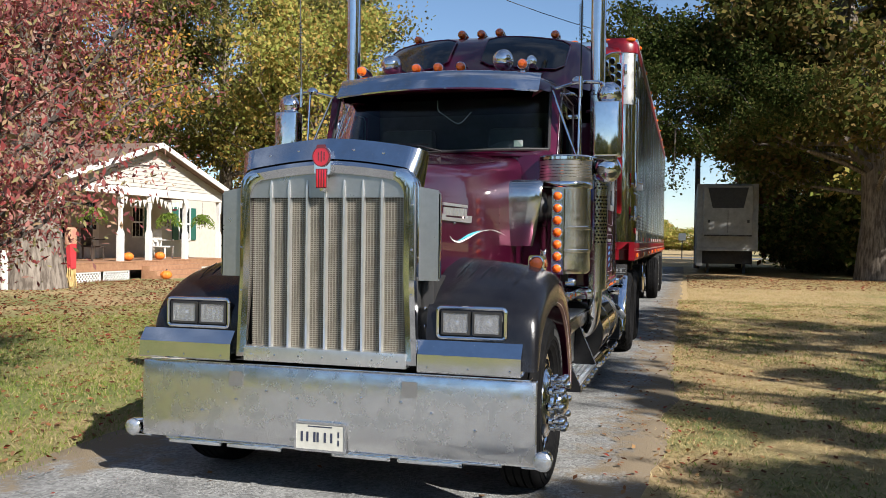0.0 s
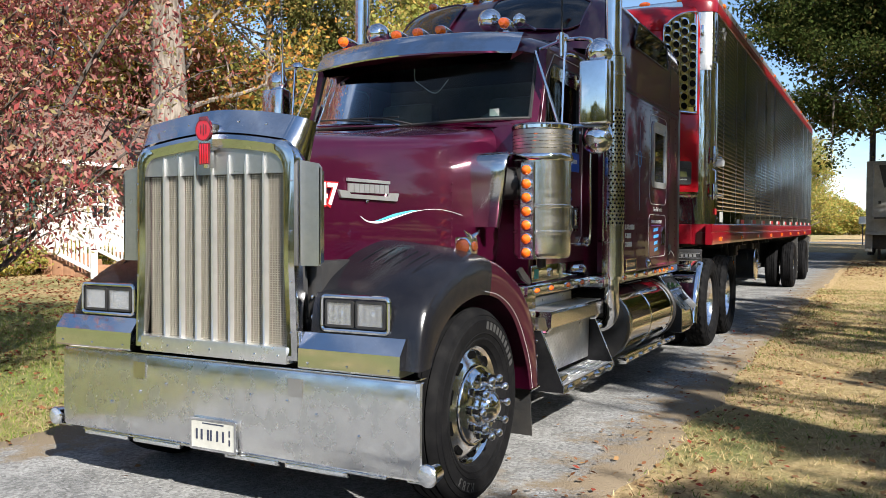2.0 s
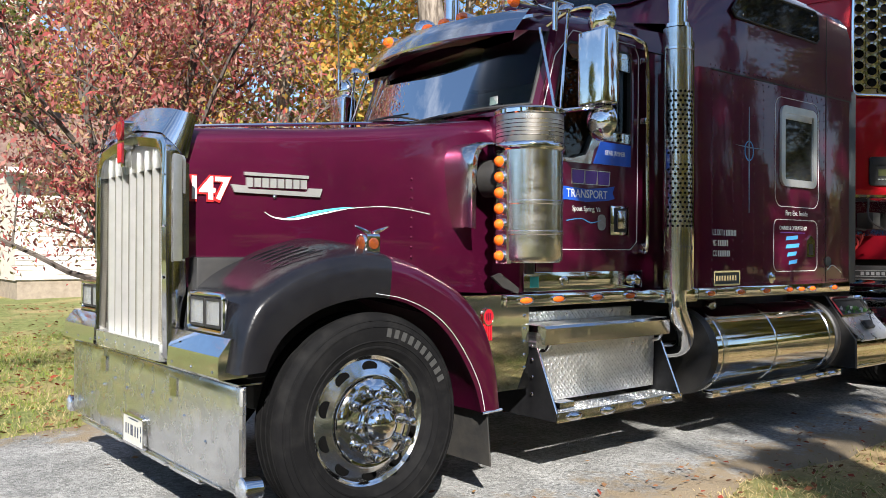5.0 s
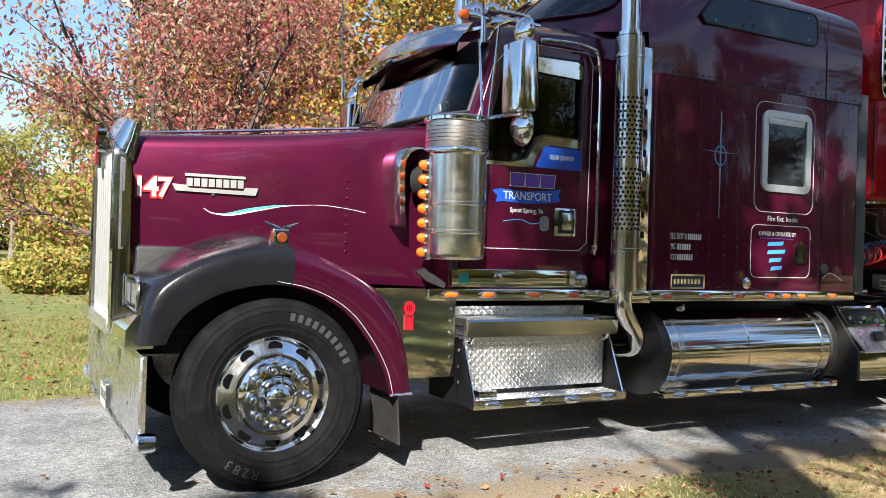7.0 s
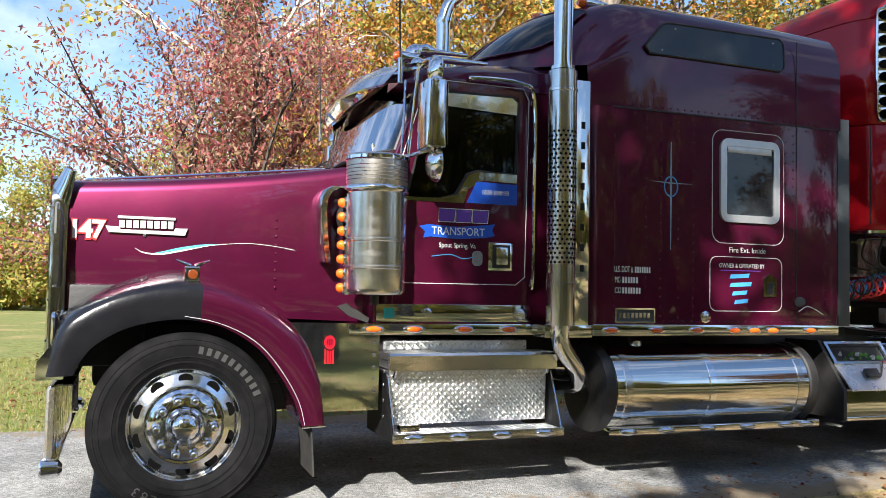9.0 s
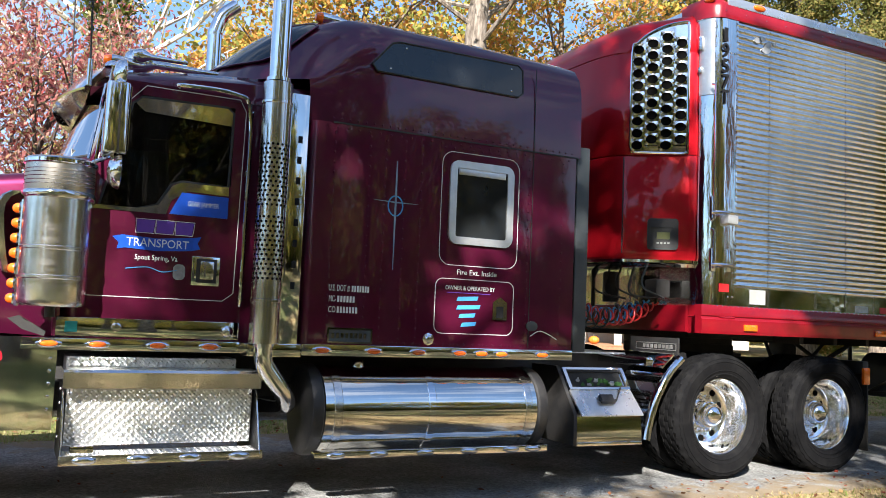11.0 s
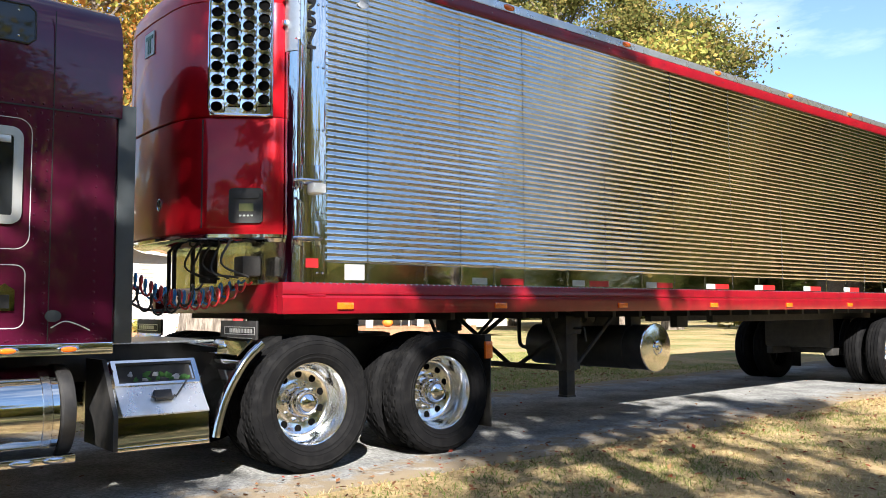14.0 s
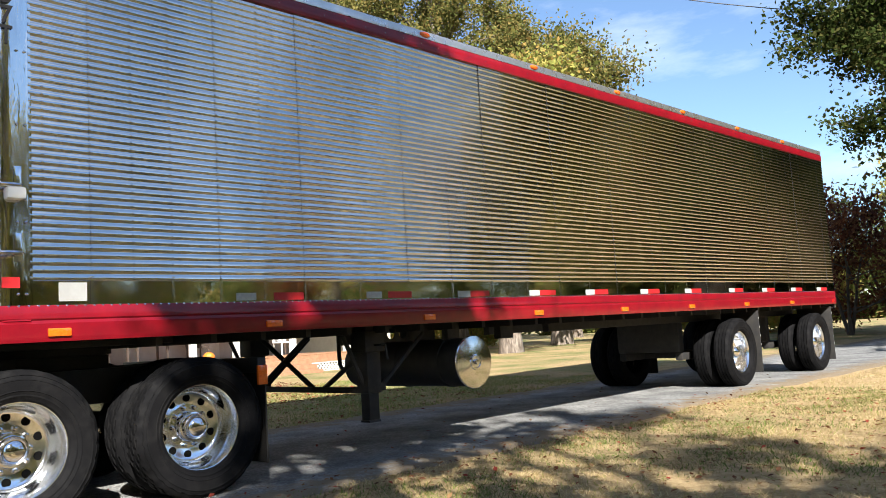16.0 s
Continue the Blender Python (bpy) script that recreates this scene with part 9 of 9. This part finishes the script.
def fern(x, y, z):
    t = empty("hanging_fern", Matrix.Translation((x, y, z)), "green fern in a basket hanging from the porch beam", "plant", "hanging ferns")
    rng = np.random.default_rng(int(y * 10))
    part("basket", lathe([(0.1, -0.12), (0.16, 0.0), (0.15, 0.01), (0.1, -0.1)], (0, 0, 0), "z", 16), DARKBARK, t, local=True)
    part("hook", tube([(0, 0, 0), (0, 0, 2.64 - z)], 0.006, 5), BLACK, t, local=True)
    a, rr_ = rng.integers(0, 26, 1300) * 0.2417 + rng.normal(0, 0.03, 1300), rng.uniform(0.05, 1, 1300)
    c = np.stack([0.42 * rr_ * np.cos(a), 0.42 * rr_ * np.sin(a), 0.05 + 0.1 * np.sin(a * 5) + 0.35 * rr_ - 0.6 * rr_ ** 2 + rng.normal(0, 0.015, 1300)], 1)
    leaf_cloud("fronds", c, 0.085, FERN, t, rng, 0.6, wide=0.16)


fern(PX - 0.12, 15.8, 2.0)
fern(PX - 0.12, 19.5, 1.95)
fern(PX - 0.12, 21.5, 1.95)


def porch_chair(x, y, label, material):
    t = empty("porch_chair", Matrix.Translation((x, y, PF + 0.035)), label, "chair", "porch chairs")
    part("seat", box(-0.25, 0.25, -0.26, 0.26, 0.38, 0.43, 0.01), material, t, local=True)
    part("backrest", box(-0.28, -0.23, -0.26, 0.26, 0.43, 1.0, 0.01), material, t, local=True)
    for a, b in ((-0.22, -0.22), (0.22, -0.22), (-0.22, 0.22), (0.22, 0.22)):
        part("leg", box(a - 0.02, a + 0.02, b - 0.02, b + 0.02, 0.0, 0.38), material, t, local=True)
    for b in (-0.25, 0.25):
        part("arm", box(-0.25, 0.25, b - 0.03, b + 0.03, 0.62, 0.65, 0.006), material, t, local=True)


darkw = mat("dark_wood", (0.05, 0.035, 0.028), (0.08, 0.06, 0.045), 8, 0.6)
porch_chair(-16.4, 15.2, "dark wooden porch chair", darkw)
porch_chair(-16.4, 18.3, "dark wooden porch chair", darkw)
porch_chair(-15.6, 20.9, "white porch chair with dark cushion", TRIMW)
tb_ = empty("porch_table", Matrix.Translation((-15.4, 16.2, PF + 0.035)), "small dark table with a pumpkin on it", "table")
part("tabletop", box(-0.35, 0.35, -0.5, 0.5, 0.68, 0.715, 0.008), darkw, tb_, local=True)
for a, b in ((-0.3, -0.44), (0.3, -0.44), (-0.3, 0.44), (0.3, 0.44)):
    part("leg", box(a - 0.025, a + 0.025, b - 0.025, b + 0.025, 0, 0.68), darkw, tb_, local=True)
# straw figure tied to the oak: one plain mesh
bm = box(-13.2, -13.05, 13.25, 13.55, 1.15, 1.6, 0.05)
sc = part("straw_figure", bm, mat("straw_cloth", (0.5, 0.36, 0.2), (0.42, 0.16, 0.12), 6, 0.9, bump=0.4, bscale=40))
tagged(sc, "straw and cloth figure tied to the oak trunk", "decoration")
part("red_cloth", loft([[(-13.18, 13.28, 1.18), (-13.05, 13.28, 1.18), (-13.05, 13.52, 1.18), (-13.18, 13.52, 1.18)], [(-13.16, 13.32, 0.55), (-13.04, 13.32, 0.55), (-13.04, 13.5, 0.55), (-13.16, 13.5, 0.55)]]), mat("red_cloth", (0.5, 0.03, 0.04), (0.4, 0.03, 0.03), 8, 0.9), sc, "red cloth")
straw = bmesh.new()
for k in range(40):
    a, b = rnd.uniform(-13.17, -13.05), rnd.uniform(13.3, 13.52)
    tube([(a, b, 0.58), (a + rnd.uniform(-0.06, 0.1), b + rnd.uniform(-0.08, 0.08), 0.05)], 0.008, 4, straw)
part("straw", straw, mat("straw", (0.6, 0.45, 0.2), (0.5, 0.36, 0.14), 20, 0.9), sc)

# ---- parked white trailer in the shade ----
ft = empty("white_trailer", pose(4.0, 42, GROUND), "white refrigerated trailer parked in the shade of trees", "trailer")
FX0, FX1, FY = 2.4, 5.0, 35.0
part("box_body", box(FX0, FX1, FY + 0.05, FY + 15, 1.15, 4.05, 0.03), DULLWHITE, ft, "white trailer box")
part("nose_unit", box(FX0 + 0.25, FX1 - 0.25, FY - 0.42, FY + 0.06, 1.75, 3.95, 0.08), DULLWHITE, ft, "white refrigeration unit")
part("unit_grille", prism([(FX0 + 0.45, 3.85), (FX1 - 0.45, 3.85), (FX1 - 0.65, 2.95), (FX0 + 0.65, 2.95)], "y", FY - 0.44, FY - 0.4), BLACK, ft, "black louvred grille")
part("unit_seam", box((FX0 + FX1) / 2 - 0.01, (FX0 + FX1) / 2 + 0.01, FY - 0.43, FY - 0.41, 1.85, 2.85), BLACK, ft)
for x in (FX0 + 0.45, FX1 - 0.5):
    part("latch", box(x, x + 0.1, FY - 0.44, FY - 0.42, 2.3, 2.42), BLACK, ft)
part("lower_bar", box(FX0 + 0.3, FX1 - 0.3, FY - 0.45, FY - 0.38, 1.7, 1.76), BLACK, ft)
part("bottom_rail", box(FX0 - 0.01, FX1 + 0.01, FY + 0.04, FY + 15, 1.05, 1.2, 0.01), DULLWHITE, ft)
for x in (FX0 + 0.5, FX1 - 0.5):
    part("landing_leg", box(x - 0.06, x + 0.06, FY + 1.4, FY + 1.52, 0.0, 1.1), BLACK, ft)
for y in (FY + 11.5, FY + 12.8):
    for x in (FX0 + 0.15, FX1 - 0.15):
        inner_tyre(ft, Matrix.Translation((x, y, 0.495)), False)
part("side_skirt", box(FX0, FX0 + 0.03, FY + 2.5, FY + 9.5, 0.3, 1.05), DULLWHITE, ft)
# plain dark box added for the shade beneath the trailer
part("underbody", box(FX0 + 0.2, FX1 - 0.2, FY + 0.6, FY + 14, 0.45, 1.06, 0.02), SOOT, ft, "dark running gear")
part("nose_fairing", box(FX0 - 0.02, FX0 + 0.25, FY + 0.5, FY + 0.9, 0.35, 1.08, 0.02), DULLWHITE, ft)

# ---- far road, pole and wires ----
road = part("road", box(-300, 300, 74, 81, GROUND - 0.02, GROUND + 0.012), ASPHALT)
tagged(road, "asphalt road beyond the drive", "road", kind="structure")
sg_ = empty("road_sign", pose(1.6, 70, GROUND), "small white road sign on a post", "sign")
part("post", box(-0.04, 0.04, -0.04, 0.04, 0, 2.0), SLATE, sg_, local=True)
part("sign_plate", prism([(a, b + 1.9) for a, b in rrect(0.6, 0.6, 0.05)], "y", -0.06, -0.045), WHITE, sg_, local=True)
wr = empty("utility_wires", pose(-9, 45, GROUND), "thin black overhead wires", "wires")
for a, b in (((-14.5, 24.0, 15.2), (2.5, 44.0, 11.8)), ((-2, 60, 21.5), (-9.5, 20, 16.0))):
    pts = [Vector(a).lerp(Vector(b), k / 14) + Vector((0, 0, -1.0 * math.sin(math.pi * k / 14))) for k in range(15)]
    part("wire", tube(pts, 0.018, 5), BLACK, wr)
pole = empty("utility_pole", pose(2.5, 44, GROUND), "tall wooden utility pole by the drive", "pole")
part("pole_shaft", tube([(0, 0, 0), (0, 0, 12.0)], [0.16, 0.12], 10), DARKBARK, pole, local=True)

# ---- grass and fallen leaves ----
rg = np.random.default_rng(17)


def tufts(name, x0, x1, y0, y1, n, hmin, hmax, material, label, keep=None):
    x, y = rg.uniform(x0, x1, n), rg.uniform(y0, y1, n)
    if keep is not None:
        k = keep(x, y)
        x, y = x[k], y[k]
    n = len(x)
    z = np.array([gz(a, b) for a, b in zip(x, y)]) - 0.004
    a, hh = rg.uniform(0, 6.28, n), rg.uniform(hmin, hmax, n)
    w = rg.uniform(0.003, 0.007, n)
    co = np.empty((n, 3, 3))
    co[:, 0] = np.stack([x - w * np.cos(a), y - w * np.sin(a), z], 1)
    co[:, 1] = np.stack([x + w * np.cos(a), y + w * np.sin(a), z], 1)
    co[:, 2] = np.stack([x + rg.normal(0, 0.028, n), y + rg.normal(0, 0.028, n), z + hh], 1)
    me = bpy.data.meshes.new(name)
    me.vertices.add(3 * n)
    me.vertices.foreach_set("co", co.reshape(-1))
    me.loops.add(3 * n)
    me.loops.foreach_set("vertex_index", np.arange(3 * n, dtype=np.int32))
    me.polygons.add(n)
    me.polygons.foreach_set("loop_start", np.arange(n, dtype=np.int32) * 3)
    me.update(calc_edges=True)
    me.materials.append(material)
    return tagged(new(name, me), label, "grass", kind="stuff")


BLADES = leaf("grass_blades", [(0.15, 0.22, 0.045), (0.22, 0.28, 0.065), (0.18, 0.24, 0.05), (0.38, 0.32, 0.14), (0.46, 0.37, 0.2), (0.26, 0.27, 0.08)], 0.4)
STRAWBLADES = leaf("straw_blades", [(0.56, 0.44, 0.23), (0.48, 0.37, 0.19), (0.6, 0.49, 0.28), (0.36, 0.29, 0.13), (0.3, 0.29, 0.1), (0.42, 0.31, 0.16)], 0.45)
MIXBLADES = leaf("mixed_blades", [(0.13, 0.2, 0.04), (0.18, 0.24, 0.05), (0.2, 0.2, 0.07), (0.26, 0.19, 0.1), (0.34, 0.27, 0.13), (0.12, 0.13, 0.04)], 0.4)
clump = lambda x, y: np.array([noise.noise((a * 0.9, b * 0.9, 0)) + 0.5 * noise.noise((a * 3, b * 3, 5)) for a, b in zip(x, y)]) > rg.uniform(-0.75, 0.45, len(x))
green = lambda x, y: np.array([noise.noise((a * 0.55 + 7, b * 0.55, 3)) + 0.6 * noise.noise((a * 2.2, b * 2.2, 9)) for a, b in zip(x, y)]) + rg.normal(0, 0.12, len(x)) > 0.03
tufts("lawn_grass", 1.75, 6.6, -1.5, 17.5, 165000, 0.014, 0.042, STRAWBLADES, "short autumn grass beside the drive", lambda x, y: clump(x, y) & ~green(x, y))
tufts("lawn_grass", 1.75, 6.6, -1.5, 17.5, 165000, 0.014, 0.046, MIXBLADES, "greener patches in the autumn lawn", lambda x, y: clump(x, y) & green(x, y))
tufts("lawn_grass", -9.0, -2.1, 8.0, 20.0, 70000, 0.02, 0.06, BLADES, "grass on the lawn beyond the trailer", clump)
tufts("lawn_grass", -9.0, -2.1, -2.0, 8.0, 110000, 0.02, 0.06, BLADES, "short autumn grass on the far lawn", clump)
tufts("lawn_grass", 2.0, 9.0, 17.5, 32.0, 60000, 0.02, 0.05, STRAWBLADES, "grass along the drive farther on", clump)


def litter(name, n, xr, yr, size, label, zf):
    x, y = rg.uniform(*xr, n), rg.uniform(*yr, n)
    c = np.stack([x, y, np.array([zf(a, b) for a, b in zip(x, y)]) + rg.uniform(0.006, 0.03, n)], 1)
    ob = leaf_cloud(name, c, size, FALLEN, None, rg, up=4.0)
    return tagged(ob, label, "leaves", kind="stuff")


FALLEN = leaf("fallen_leaves", [(0.16, 0.07, 0.035), (0.22, 0.1, 0.05), (0.1, 0.045, 0.025), (0.27, 0.16, 0.075), (0.22, 0.045, 0.03), (0.2, 0.11, 0.06)], 0.2)
litter("fallen_leaves", 2600, (1.7, 6.5), (-1.5, 17), 0.055, "brown and red leaves fallen on the lawn", gz)
litter("fallen_leaves", 3000, (-9.5, -2.3), (-4.5, 6.5), 0.06, "red and brown leaves strewn on the front lawn", gz)
litter("fallen_leaves", 3800, (-15, -2.2), (-1, 17), 0.075, "brown leaves fallen under the trees", gz)
litter("fallen_leaves", 800, (1.3, 2.3), (-2.5, 17), 0.045, "small brown leaves gathered along the drive's edge", lambda a, b: max(lie(b), gz(a, b)))
litter("fallen_leaves", 240, (-2.2, 1.8), (-4, 20), 0.05, "a few leaves fallen on the drive", lambda a, b: lie(b))
litter("fallen_leaves", 5000, (2.0, 13), (23, 34), 0.09, "red-brown leaves thick under the big oak", gz)
litter("fallen_leaves", 7000, (-16, -5.5), (5, 17), 0.09, "carpet of red-brown leaves before the porch", gz)
